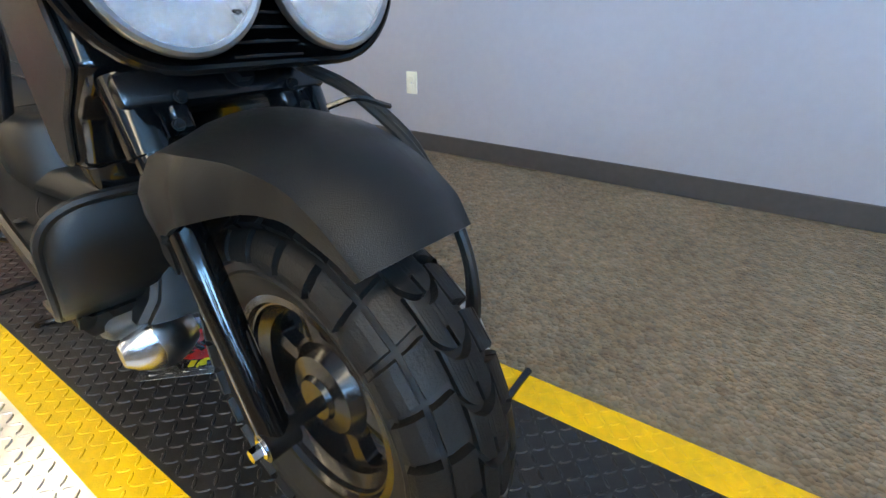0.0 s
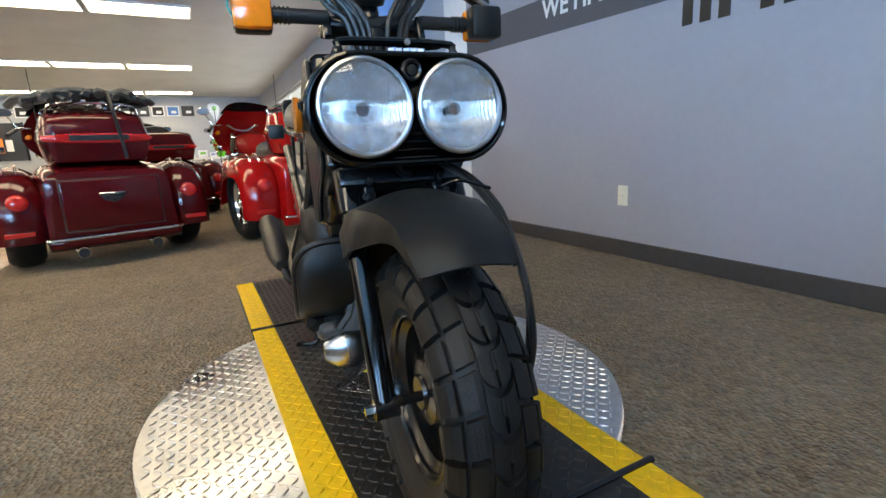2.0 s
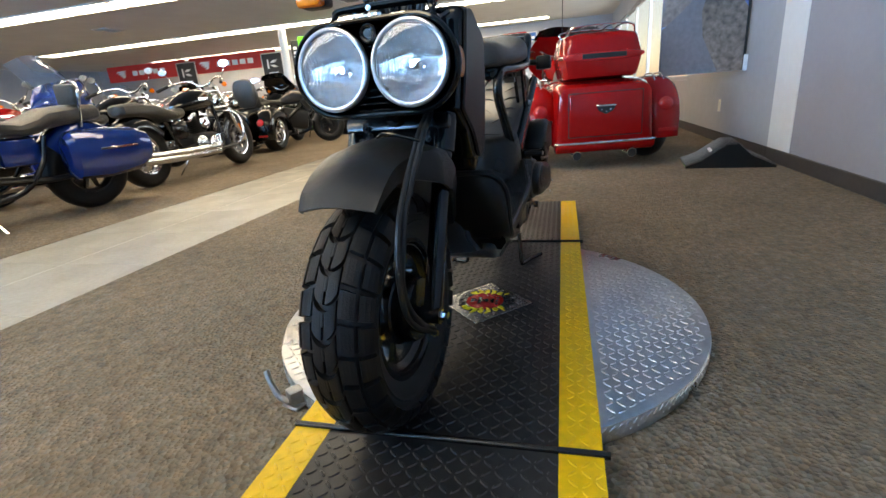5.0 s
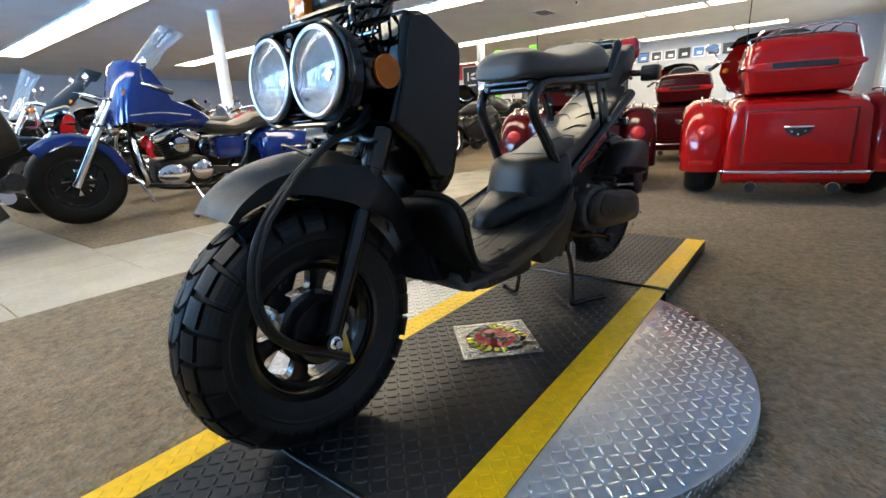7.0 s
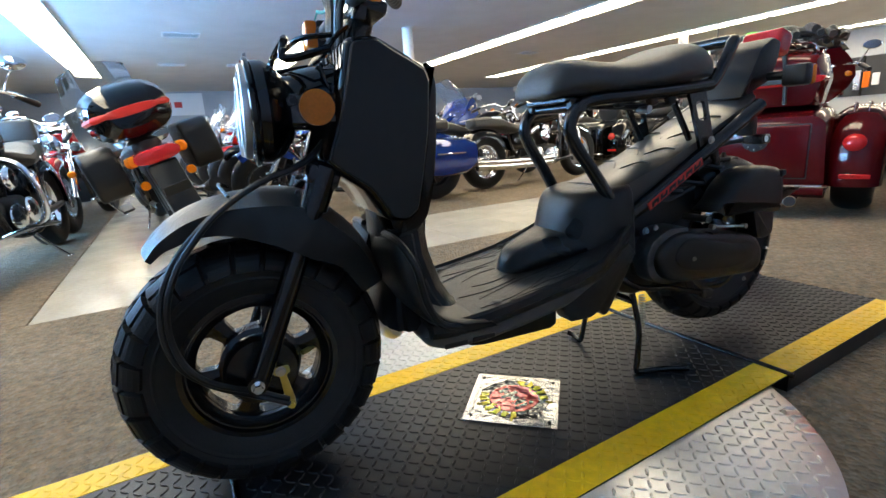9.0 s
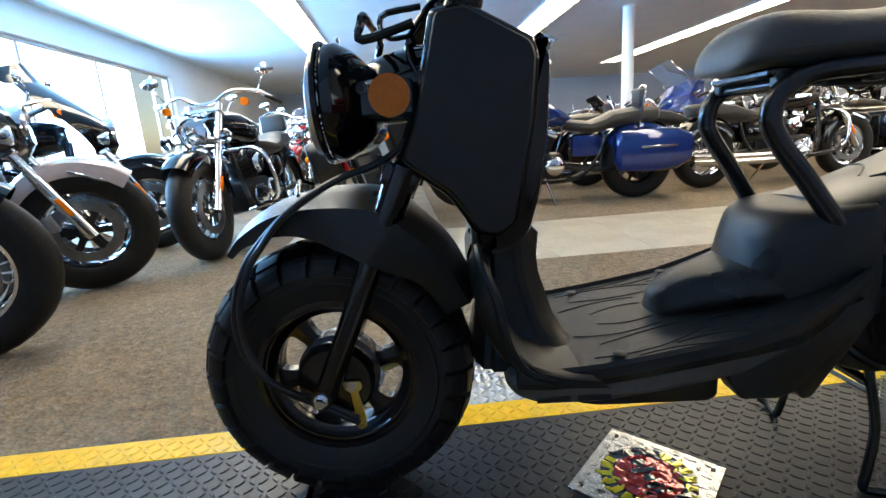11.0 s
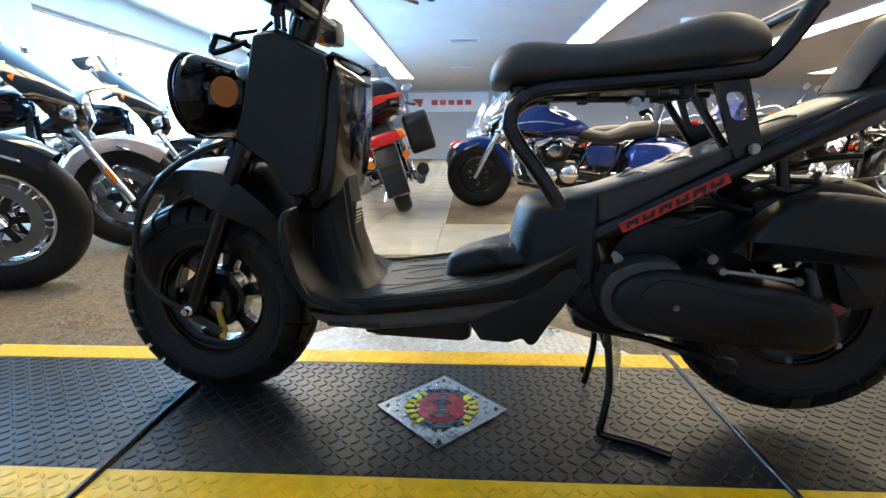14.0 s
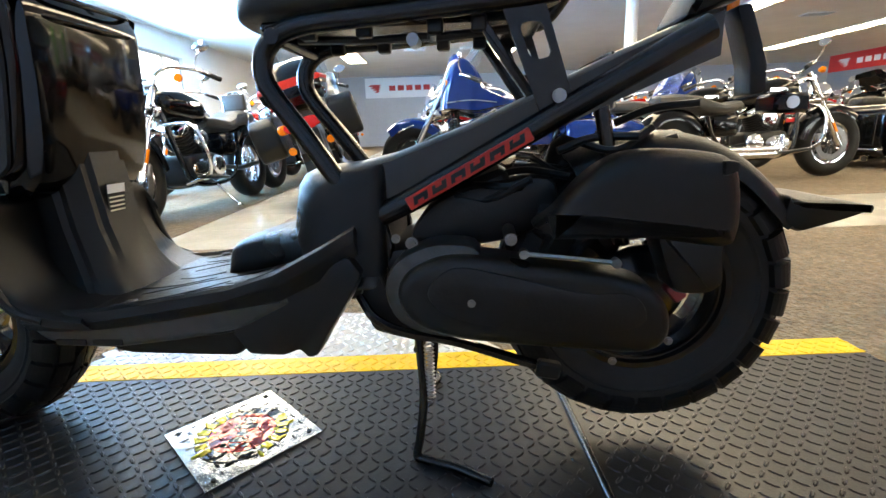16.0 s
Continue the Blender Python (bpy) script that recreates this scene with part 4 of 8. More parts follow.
def scooter():
    t = thing("motor_scooter", pose(0.077, 0.102, 0, 0, 0, -5.4), "black scooter with twin round headlights on its centre stand", "scooter")
    scooter_wheel(t, "front_wheel", 0.008, 0.236, 0.237, 0.124, 0.140)
    scooter_wheel(t, "rear_wheel", 1.242, 0.277, 0.232, 0.128, 0.136)
    # fork
    for s in (-1, 1):
        bm = B()
        y = s * 0.094
        cyl(bm, (-0.004, y, 0.225), (0.140, y, 0.548), 0.0185, seg=20)
        cyl(bm, (0.128, y, 0.52), (0.158, y, 0.588), 0.0235, seg=20)
        leg = part("fork_leg", bm, M_GLOSS, t, "gloss black fork tube")
        bm = B()
        cyl(bm, (-0.004, s * 0.112, 0.232), (-0.004, s * 0.074, 0.232), 0.017, seg=18)
        part("axle_clamp", bm, M_FRAME, leg)
        bolt(leg, (-0.004, s * 0.112, 0.232), 0.0085, (0, s, 0), M_CHROME, 0.012, "axle_nut")
    bm = B()
    cyl(bm, (-0.002, -0.10, 0.236), (-0.002, 0.10, 0.236), 0.0085, seg=14)
    part("axle", bm, M_FRAME, t)
    bm = B()
    box(bm, (0.150, 0, 0.572), (0.055, 0.225, 0.034), R(0, 24, 0), bev=0.008, seg=2)
    for s in (-1, 1):
        box(bm, (0.142, s * 0.062, 0.556), (0.035, 0.02, 0.05), R(0, 24, 0), bev=0.004)
    clamp = part("triple_clamp", bm, M_FRAME, t, "black lower fork clamp with bolts")
    for s in (-1, 1):
        bolt(clamp, (0.118, s * 0.062, 0.572), 0.0048, (-0.9, 0, 0.4), M_DARKMETAL, 0.006)
        bolt(clamp, (0.112, s * 0.072, 0.548), 0.0045, (-0.9, 0, 0.4), M_DARKMETAL, 0.005)
    bolt(clamp, (0.116, 0.0, 0.590), 0.012, (-0.9, 0, 0.4), M_DARKMETAL, 0.012)
    bm = B()
    cyl(bm, (0.15, 0, 0.56), (0.262, 0, 0.83), 0.028, seg=20)
    part("steering_head", bm, M_FRAME, t)
    # front mudguard
    bm = B()
    path = [(-0.138, 0.470), (-0.112, 0.500), (-0.065, 0.529), (0.0, 0.546), (0.075, 0.550), (0.128, 0.536), (0.172, 0.498), (0.215, 0.448), (0.250, 0.372)]
    ps = smooth_path([(x, 0, z) for x, z in path], 6)
    rs = []
    for i, q in enumerate(ps):
        d = (ps[min(i + 1, len(ps) - 1)] - ps[max(i - 1, 0)]).normalized()
        nr = Vector((-d.z, 0, d.x))
        x = q.x
        w = float(np.interp(x, [-0.15, -0.12, -0.05, 0.0, 0.25], [0.066, 0.074, 0.077, 0.078, 0.074]))
        fl = float(np.interp(x, [-0.06, 0.0, 0.05, 0.15, 0.20, 0.25], [0.0, 0.014, 0.040, 0.046, 0.030, 0.004]))
        dr = float(np.interp(x, [-0.15, -0.10, -0.03, 0.04, 0.10, 0.16, 0.25], [0.010, 0.030, 0.048, 0.074, 0.092, 0.088, 0.050]))
        half = [(w + fl, -dr), (w + fl * 0.96, -dr * 0.42 - 0.004), (w + fl * 0.66, -dr * 0.16 - 0.003), (w * 0.86, -0.005), (w * 0.62, 0.002), (w * 0.3, 0.007), (0, 0.009)]
        out = [(-y, h) for y, h in half] + half[-2::-1]
        inn = [(y * (1 - 0.004 / w), h - (0.004 if abs(y) < w else 0.0)) for y, h in out][::-1]
        rs.append([q + nr * h + Vector((0, y, 0)) for y, h in out + inn])
    fixn(rings(bm, rs))
    part("front_mudguard", bm, M_PLASTIC, t, "matte black front mudguard")
    # headlight board, bezel loop and bucket
    bm = B()
    pts = []
    for k in range(17):
        a = radians(90 + 180 * k / 16)
        pts.append((-0.080 + 0.0795 * math.cos(a), 0.681 + 0.0795 * math.sin(a)))
    for k in range(17):
        a = radians(-90 + 180 * k / 16)
        pts.append((0.080 + 0.0795 * math.cos(a), 0.681 + 0.0795 * math.sin(a)))
    c = lambda q, k: (q[0] * k, 0.681 + (q[1] - 0.681) * k)
    rs = [[(x, *c(q, k)) for q in pts] for x, k in ((0.112, 0.50), (0.100, 0.78), (0.080, 0.93), (0.063, 0.966), (0.060, 0.985), (0.063, 1.0), (0.076, 1.0), (0.096, 0.87), (0.116, 0.62), (0.120, 0.45))]
    fixn(rings(bm, rs))
    board = part("headlight_board", bm, M_GLOSS, t, "gloss black headlight bucket")
    bm = B()
    loop = [(0.054, y, z) for y, z in pts]
    tube(bm, loop + [loop[0]], 0.0048, 8, 1)
    part("bezel_loop", bm, M_GLOSS, board, "black wire loop round the headlights")
    for s in (-1, 1):
        headlamp(t, s * 0.0755)
    bm = B()
    lathe(bm, [(0.0, -0.006), (0.009, -0.006), (0.010, 0.002), (0.0135, 0.004), (0.0165, 0.001), (0.0165, -0.03), (0, -0.03)], pose(0.050, 0.0, 0.738, 0, -90, 0), 24)
    lock = part("ignition_lock", bm, M_FRAME, t, "black ignition lock between the headlights")
    bm = B()
    lathe(bm, [(0, 0.0), (0.0075, 0.0), (0.0075, 0.004), (0, 0.005)], pose(0.052, 0, 0.738, 0, -90, 0), 18)
    part("key_cylinder", bm, M_DARKMETAL, lock, "steel key cylinder")
    bm = B()
    for k in range(4):
        box(bm, (0.058, 0, 0.645 - 0.012 * k), (0.012, 0.055 + 0.006 * k, 0.004), bev=0.001)
    part("grille", bm, M_GLOSS, t, "black louvres between the headlights")
    bm = B()
    for k in range(5):
        box(bm, (0.0, -0.024 + k * 0.0118, 0.0), (0.003, 0.009, 0.009), bev=0.0008)
    badge = part("badge_bars", bm, M_SIGNWHITE, t, "small white badge marks above the lock")
    badge.location = (0.060, 0.004, 0.7655)
    bolt(t, (0.064, 0.0, 0.780), 0.0035, (-1, 0, 0), M_STEEL, 0.003)
    bm = B()
    rs = []
    for x, w, z0, z1 in ((0.104, 0.050, 0.70, 0.735), (0.110, 0.060, 0.70, 0.745), (0.130, 0.070, 0.69, 0.752), (0.17, 0.078, 0.69, 0.760), (0.20, 0.080, 0.69, 0.765)):
        q = soft_poly([(-w, z0), (-w, z1 - 0.045), (-w * 0.72, z1 - 0.012), (-w * 0.3, z1), (w * 0.3, z1), (w * 0.72, z1 - 0.012), (w, z1 - 0.045), (w, z0)], 0.012)
        rs.append([(x, y, z) for y, z in q])
    fixn(rings(bm, rs))
    part("lamp_cowl", bm, M_GLOSS, t, "gloss black cowl behind the headlights")
    # round side reflectors
    for s in (-1, 1):
        bm = B()
        lathe(bm, [(0, 0), (0.0275, 0), (0.0275, 0.006), (0.025, 0.010), (0, 0.012)], pose(0.148, -0.136 if s < 0 else 0.168, 0.683, 90 * s, 0, 0), 28)
        part("side_reflector", bm, M_AMBERDISC, t, "round amber side reflector")
        bm = B()
        box(bm, (0.1425, s * (0.118 if s < 0 else 0.140), 0.680), (0.078, 0.022 if s < 0 else 0.040, 0.05), bev=0.006)
        part("lamp_bracket", bm, M_FRAME, t)
        bolt(t, (0.112, s * 0.129 if s < 0 else 0.160, 0.694), 0.006, (0, s, 0), M_DARKMETAL, 0.003)
    # front body box
    bm = B()
    pts = soft_poly([(0.206, 0.789), (0.256, 0.794), (0.345, 0.745), (0.351, 0.722), (0.343, 0.640), (0.330, 0.570), (0.314, 0.498), (0.288, 0.479), (0.252, 0.486), (0.234, 0.518), (0.216, 0.544), (0.172, 0.576), (0.150, 0.598), (0.169, 0.645), (0.186, 0.70)], 0.010)
    side(bm, pts, -0.128, 0.128, 0.016, 3)
    body = part("front_body", bm, M_GLOSS, t, "dark front body shell with flat side panels")
    for s in (-1, 1):
        bm = B()
        side(bm, soft_poly([(0.213, 0.781), (0.252, 0.786), (0.335, 0.740), (0.342, 0.722), (0.335, 0.640), (0.322, 0.572), (0.306, 0.503), (0.284, 0.487), (0.257, 0.493), (0.242, 0.520), (0.223, 0.549), (0.178, 0.582), (0.158, 0.599), (0.177, 0.645), (0.193, 0.70)], 0.008), s * 0.1275, s * 0.134, 0.003, 1)
        part("side_panel", bm, M_PLASTIC, body, "matte black side panel")
    bm = B()
    side(bm, soft_poly([(0.352, 0.76), (0.368, 0.72), (0.362, 0.62), (0.350, 0.535), (0.334, 0.482), (0.306, 0.453), (0.264, 0.446), (0.250, 0.50), (0.30, 0.56), (0.34, 0.72)], 0.012), -0.115, 0.115, 0.014)
    part("rear_panel", bm, M_GLOSS, body, "gloss black inner panel")
    bm = B()
    for z in (0.745, 0.715):
        tube(bm, [(0.356, -0.10, z), (0.372, -0.06, z - 0.004), (0.372, 0.06, z - 0.004), (0.356, 0.10, z)], 0.004, 8)
    part("panel_rib", bm, M_GLOSS, body)
    # leg column between body and floor, with a label
    bm = B()
    rs = []
    for z, xf, xr, w in ((0.270, 0.240, 0.428, 0.122), (0.297, 0.245, 0.396, 0.098), (0.33, 0.250, 0.378, 0.086), (0.40, 0.252, 0.357, 0.078), (0.52, 0.252, 0.345, 0.076)):
        rs.append([(xf, -w * 0.6, z), (xf + 0.02, -w, z), (xr - 0.035, -w, z), (xr, -w * 0.55, z), (xr, w * 0.55, z), (xr - 0.035, w, z), (xf + 0.02, w, z), (xf, w * 0.6, z)])
    fixn(rings(bm, rs))
    bmesh.ops.bevel(bm, geom=[e for e in bm.edges if abs((e.verts[0].co - e.verts[1].co).z) > 0.02], offset=0.010, segments=2, affect="EDGES")
    col = part("leg_column", bm, M_PLASTIC, t, "matte black leg column")
    lm = pose(0.3525, -0.006, 0.430, 0, 0, 90) @ R(6, 0, 0)
    bm = B()
    box(bm, (0, -0.0025, 0), (0.040, 0.0015, 0.072))
    lab = part("warning_label", bm, M_DARKMETAL, col, "grey printed label with white heading")
    lab.matrix_basis = lm
    bm = B()
    box(bm, (0, -0.004, 0.027), (0.039, 0.0012, 0.015))
    part("heading", bm, M_SIGNWHITE, lab, "white label heading")
    bm = B()
    for k in range(6):
        box(bm, (0, -0.004, 0.012 - 0.0075 * k), (0.034, 0.001, 0.0026))
    part("print_bar", bm, M_OUTLET, lab, "rows of print as bars")
    # curled front ends of the floor
    front = [(0.262, 0.456), (0.250, 0.450), (0.243, 0.430), (0.243, 0.400), (0.252, 0.360), (0.268, 0.325), (0.296, 0.296), (0.335, 0.277), (0.400, 0.270)]
    inner = [(0.400, 0.287), (0.352, 0.296), (0.315, 0.314), (0.290, 0.342), (0.274, 0.374), (0.266, 0.405), (0.266, 0.430), (0.268, 0.446)]
    for s in (-1, 1):
        bm = B()
        rs = []
        for y, zt, dx in ((0.02, 0.446, 0.0), (0.10, 0.456, 0.0), (0.140, 0.455, 0.001), (0.162, 0.448, 0.004), (0.176, 0.435, 0.010), (0.184, 0.415, 0.018), (0.187, 0.392, 0.028)):
            k = (zt - 0.27) / 0.186
            rs.append([(x + dx * (1 if i < len(front) else 0.5), s * y, 0.27 + (z - 0.27) * k) for i, (x, z) in enumerate(front + inner)])
        fixn(rings(bm, rs))
        scoop = part("floor_scoop", bm, M_PLASTIC, t, "curled front end of the footboard")
        bm = B()
        lip = [(0.256, s * 0.07, 0.455), (0.255, s * 0.13, 0.455), (0.258, s * 0.160, 0.447), (0.264, s * 0.177, 0.432), (0.273, s * 0.186, 0.408), (0.279, s * 0.188, 0.375), (0.290, s * 0.188, 0.335), (0.312, s * 0.187, 0.300), (0.350, s * 0.183, 0.284)]
        tube(bm, lip, 0.0070, 8, 3)
        part("lip", bm, M_PLASTIC, scoop)
    # footboard
    prof = [(0.300, 0.292), (0.345, 0.288), (0.42, 0.293), (0.485, 0.302), (0.56, 0.314), (0.63, 0.326), (0.70, 0.347), (0.765, 0.379), (0.81, 0.404)]
    lo = lambda x: float(np.interp(x, [0.30, 0.366, 0.46, 0.60, 0.70, 0.745, 0.813], [0.262, 0.256, 0.266, 0.288, 0.305, 0.320, 0.366]))
    bm = B()
    rs = []
    for x, z in prof:
        w = 0.176 - 0.10 * max(0, x - 0.70) * 3
        rs.append([(x, -w, z - 0.014), (x, -w + 0.003, z), (x, -w + 0.010, z + 0.004), (x, -w + 0.016, z - 0.003), (x, w - 0.016, z - 0.003), (x, w - 0.010, z + 0.004), (x, w - 0.003, z), (x, w, z - 0.014), (x, w - 0.003, (z + lo(x)) / 2), (x, w - 0.012, lo(x)), (x, -w + 0.012, lo(x)), (x, -w + 0.003, (z + lo(x)) / 2)])
    fixn(rings(bm, rs))
    floorb = part("footboard", bm, M_PLASTIC, t, "matte black footboard with moulded lines")
    bm = B()
    for s in (-1, 1):
        for (xa, ya), (xb, yb), bow in (((0.42, 0.135), (0.60, 0.105), 0.016), ((0.44, 0.095), (0.66, 0.085), -0.014), ((0.41, 0.055), (0.55, 0.060), 0.012), ((0.54, 0.135), (0.66, 0.150), -0.010), ((0.46, 0.022), (0.55, 0.030), 0.010), ((0.60, 0.120), (0.70, 0.105), 0.010), ((0.48, 0.150), (0.58, 0.155), -0.006)):
            zz = lambda x: float(np.interp(x, [p[0] for p in prof], [p[1] for p in prof])) - 0.003
            tube(bm, [(xa + (xb - xa) * k / 4, s * (ya + (yb - ya) * k / 4 + bow * math.sin(math.pi * k / 4)), zz(xa + (xb - xa) * k / 4)) for k in range(5)], 0.0014, 6, 3)
    part("tread_relief", bm, M_PLASTIC, floorb)["kind"] = "stuff"
    for x, y in ((0.455, -0.140), (0.64, -0.148), (0.455, 0.140), (0.64, 0.148)):
        bm = B()
        z = float(np.interp(x, [p[0] for p in prof], [p[1] for p in prof]))
        lathe(bm, [(0, -0.002), (0.006, -0.002), (0.0105, 0.0005), (0.009, 0.0015)], pose(x, y, z + 0.0005), 16)
        part("screw_hole", bm, M_INK, floorb, "recessed screw hole")
    # hump with battery box and its side lobes
    bm = B()
    rs = []
    for z, a in ((0.330, -0.012), (0.385, -0.006), (0.43, 0.002), (0.458, 0.009), (0.474, 0.020), (0.481, 0.038)):
        q = soft_poly([(0.770 + a, -0.120 + a * 0.6), (0.85, -0.122 + a * 0.6), (0.85, 0.122 - a * 0.6), (0.770 + a, 0.120 - a * 0.6), (0.716 + a, 0.094 - a * 0.6), (0.690 + a, 0.042), (0.690 + a, -0.042), (0.716 + a, -0.094 + a * 0.6)], 0.028, 5)
        rs.append([(x, y, z + (x - 0.70) * 0.06 * (z > 0.4)) for x, y in q])
    fixn(rings(bm, rs))
    hump = part("battery_hump", bm, M_PLASTIC, t, "matte black battery hump")
    bm = B()
    rs = []
    for x, w, h0 in ((0.550, 0.010, 0.326), (0.556, 0.024, 0.345), (0.572, 0.036, 0.360), (0.605, 0.048, 0.374), (0.66, 0.066, 0.388), (0.72, 0.095, 0.398), (0.77, 0.120, 0.406), (0.84, 0.135, 0.420)):
        base = float(np.interp(x, [p[0] for p in prof], [p[1] for p in prof])) - 0.02
        rs.append([(x, -w - 0.022, base), (x, -w - 0.006, h0 - 0.028), (x, -w * 0.93, h0 - 0.010), (x, -w * 0.75, h0 - 0.001), (x, 0, h0 + 0.002), (x, w * 0.75, h0 - 0.001), (x, w * 0.93, h0 - 0.010), (x, w + 0.006, h0 - 0.028), (x, w + 0.022, base)])
    fixn(rings(bm, rs))
    lobe = part("hump_lobe", bm, M_PLASTIC, hump, "rounded cover round the foot of the hump")
    sm = lobe.modifiers.new("round", "SUBSURF")
    sm.levels = sm.render_levels = 1
    # belly covers
    bm = B()
    side(bm, soft_poly([(0.282, 0.266), (0.300, 0.240), (0.338, 0.225), (0.42, 0.223), (0.53, 0.236), (0.63, 0.254), (0.715, 0.296), (0.70, 0.318), (0.45, 0.285), (0.30, 0.280)], 0.012), -0.152, 0.152, 0.014, 3)
    belly = part("belly_cover", bm, M_GREYPLASTIC, t, "dark grey belly cover")
    bm = B()
    side(bm, soft_poly([(0.395, 0.235), (0.398, 0.208), (0.43, 0.202), (0.60, 0.199), (0.615, 0.208), (0.615, 0.250), (0.50, 0.240)], 0.006), -0.125, 0.125, 0.008)
    part("skid_plate", bm, M_PLASTIC, belly)
    for x in (0.355, 0.415):
        bm = B()
        box(bm, (x, -0.1525, 0.236), (0.050, 0.003, 0.010), bev=0.0012)
        part("belly_slot", bm, M_INK, belly)
    for s in (-1, 1):
        bm = B()
        side(bm, soft_poly([(0.612, 0.250), (0.636, 0.214), (0.690, 0.212), (0.715, 0.222), (0.728, 0.208), (0.741, 0.212), (0.760, 0.245), (0.790, 0.290), (0.818, 0.340), (0.80, 0.365), (0.70, 0.318)], 0.005), s * 0.10, s * 0.147, 0.004)
        part("rear_gusset", bm, M_PLASTIC, belly)
    # bright cooler shell low at the front
    bm = B()
    rs = []
    for k in range(9):
        a = k / 8
        r = 0.046 * math.sin(math.pi * (0.12 + 0.80 * a)) ** 0.7
        rs.append([(0.300 + r * 0.75 * math.cos(u), 0.045 + 0.10 * a, 0.215 + r * math.sin(u)) for u in [2 * math.pi * j / 16 for j in range(16)]])
    fixn(rings(bm, rs))
    part("engine_guard", bm, M_ALU, t, "bright aluminium guard under the footboard")
    # main frame tubes
    for s in (-1, 1):
        bm = B()
        y = s * 0.098
        tube(bm, [(0.775, y, 0.30), (0.80, y, 0.375), (0.835, y, 0.412), (0.90, y, 0.444), (1.10, y, 0.553), (1.285, y, 0.652)], 0.0175, 14)
        ft = part("frame_tube", bm, M_FRAME, t, "thick black frame tube")
        bm = B()
        tube(bm, [(0.815, y, 0.418), (0.79, y, 0.455), (0.735, s * 0.090, 0.535), (0.696, s * 0.085, 0.588), (0.682, s * 0.084, 0.622), (0.694, s * 0.084, 0.658), (0.740, s * 0.086, 0.680), (0.85, s * 0.094, 0.687), (1.06, y, 0.701), (1.10, y, 0.712), (1.135, y, 0.755), (1.160, y, 0.797), (1.172, s * 0.085, 0.806), (1.176, 0, 0.808)], 0.0145, 12)
        part("seat_rail", bm, M_FRAME, t, "black bent seat rail")
        bm = B()
        corners = [(1.016, 0.697), (1.074, 0.697), (1.118, 0.560), (1.074, 0.546)]
        holed_plate(bm, corners, (0.24, 0.80, 0.20, 0.52), s * 0.092, s * 0.101)
        part("seat_strut", bm, M_FRAME, t, "black seat strut plate with a window")
        bm = B()
        side(bm, soft_poly([(0.975, 0.690), (0.992, 0.690), (1.080, 0.562), (1.066, 0.556)], 0.004), s * 0.070, s * 0.080, 0.003)
        part("strut_bar", bm, M_FRAME, t)
        for q in ((0.795, 0.452), (0.818, 0.428), (1.095, 0.574), (0.887, 0.375)):
            bolt(ft, (q[0], s * 0.108, q[1]), 0.007, (0, s, 0), M_STEEL, 0.004)
        bm = B()
        side(bm, soft_poly([(0.775, 0.47), (0.80, 0.475), (0.845, 0.43), (0.86, 0.36), (0.83, 0.30), (0.79, 0.30), (0.80, 0.38)], 0.012), s * 0.086, s * 0.106, 0.005)
        gus = part("frame_gusset", bm, M_FRAME, ft)
        for x, z in ((0.796, 0.455), (0.815, 0.433)):
            bolt(gus, (x, s * 0.106, z), 0.0050, (0, s, 0), M_STEEL, 0.003)
        # raised panel with red nameplate
        ang = math.degrees(math.atan2(0.108, 0.20))
        bm = B()
        box(bm, (0.972, s * 0.1165, 0.480), (0.196, 0.003, 0.019), R(0, -ang, 0), bev=0.001)
        plate = part("nameplate", bm, M_REDDECAL, ft, "red nameplate strip with dark outlined letters")
        for k in range(6):
            d = (k - 2.5) * 0.0305
            px, pz = 0.972 + d * math.cos(radians(ang)), 0.480 + d * math.sin(radians(ang))
            rot = Matrix.Translation((px, 0, pz)) @ R(0, -ang, 0)
            up = 1 if k % 2 else -1
            bm = B()
            side(bm, [(-0.0140, -0.0056), (0.0090, -0.0056), (0.0140, 0.0056), (-0.0090, 0.0056)], s * 0.1178, s * 0.1192)
            bm.transform(rot)
            mark = part("mark_bar", bm, M_INK, plate, "plain dark mark", smooth=False)
            bm = B()
            side(bm, [(-0.0055, up * 0.0010), (0.0045, up * 0.0010), (0.0045 + up * 0.002, up * 0.0058), (-0.0050 + up * 0.002, up * 0.0058)], s * 0.1188, s * 0.1196)
            bm.transform(rot)
            part("mark_fill", bm, M_REDDECAL, mark, "red notch of the mark", smooth=False)
    # tunnel cover between the frame tubes
    bm = B()
    rs = []
    for x, z, w in ((0.80, 0.487, 0.088), (0.86, 0.500, 0.090), (0.975, 0.540, 0.092), (1.09, 0.590, 0.092), (1.18, 0.630, 0.090), (1.265, 0.664, 0.084), (1.315, 0.682, 0.066)):
        rs.append([(x, -w, z - 0.062), (x, -w, z - 0.006), (x, -w + 0.010, z), (x, -0.02, z + 0.004), (x, 0.02, z + 0.004), (x, w - 0.010, z), (x, w, z - 0.006), (x, w, z - 0.062)])
    fixn(rings(bm, rs))
    tunnel = part("tunnel_cover", bm, M_SATIN, t, "sloping plastic cover under the raised seat")
    bm = B()
    for s in (-1, 1):
        for x, y in ((0.90, 0.05), (0.98, 0.06), (1.06, 0.05), (1.14, 0.06)):
            z = float(np.interp(x, [0.80, 0.86, 0.975, 1.09, 1.18, 1.265], [0.487, 0.500, 0.540, 0.590, 0.630, 0.664])) + 0.002
            tube(bm, [(x, s * 0.01, z + 0.002), (x + 0.03, s * 0.04, z + 0.016), (x + 0.03, s * 0.075, z + 0.0145)], 0.002, 6, 3)
    part("cover_relief", bm, M_SATIN, tunnel)["kind"] = "stuff"
    # seat
    bm = B()
    rs = []
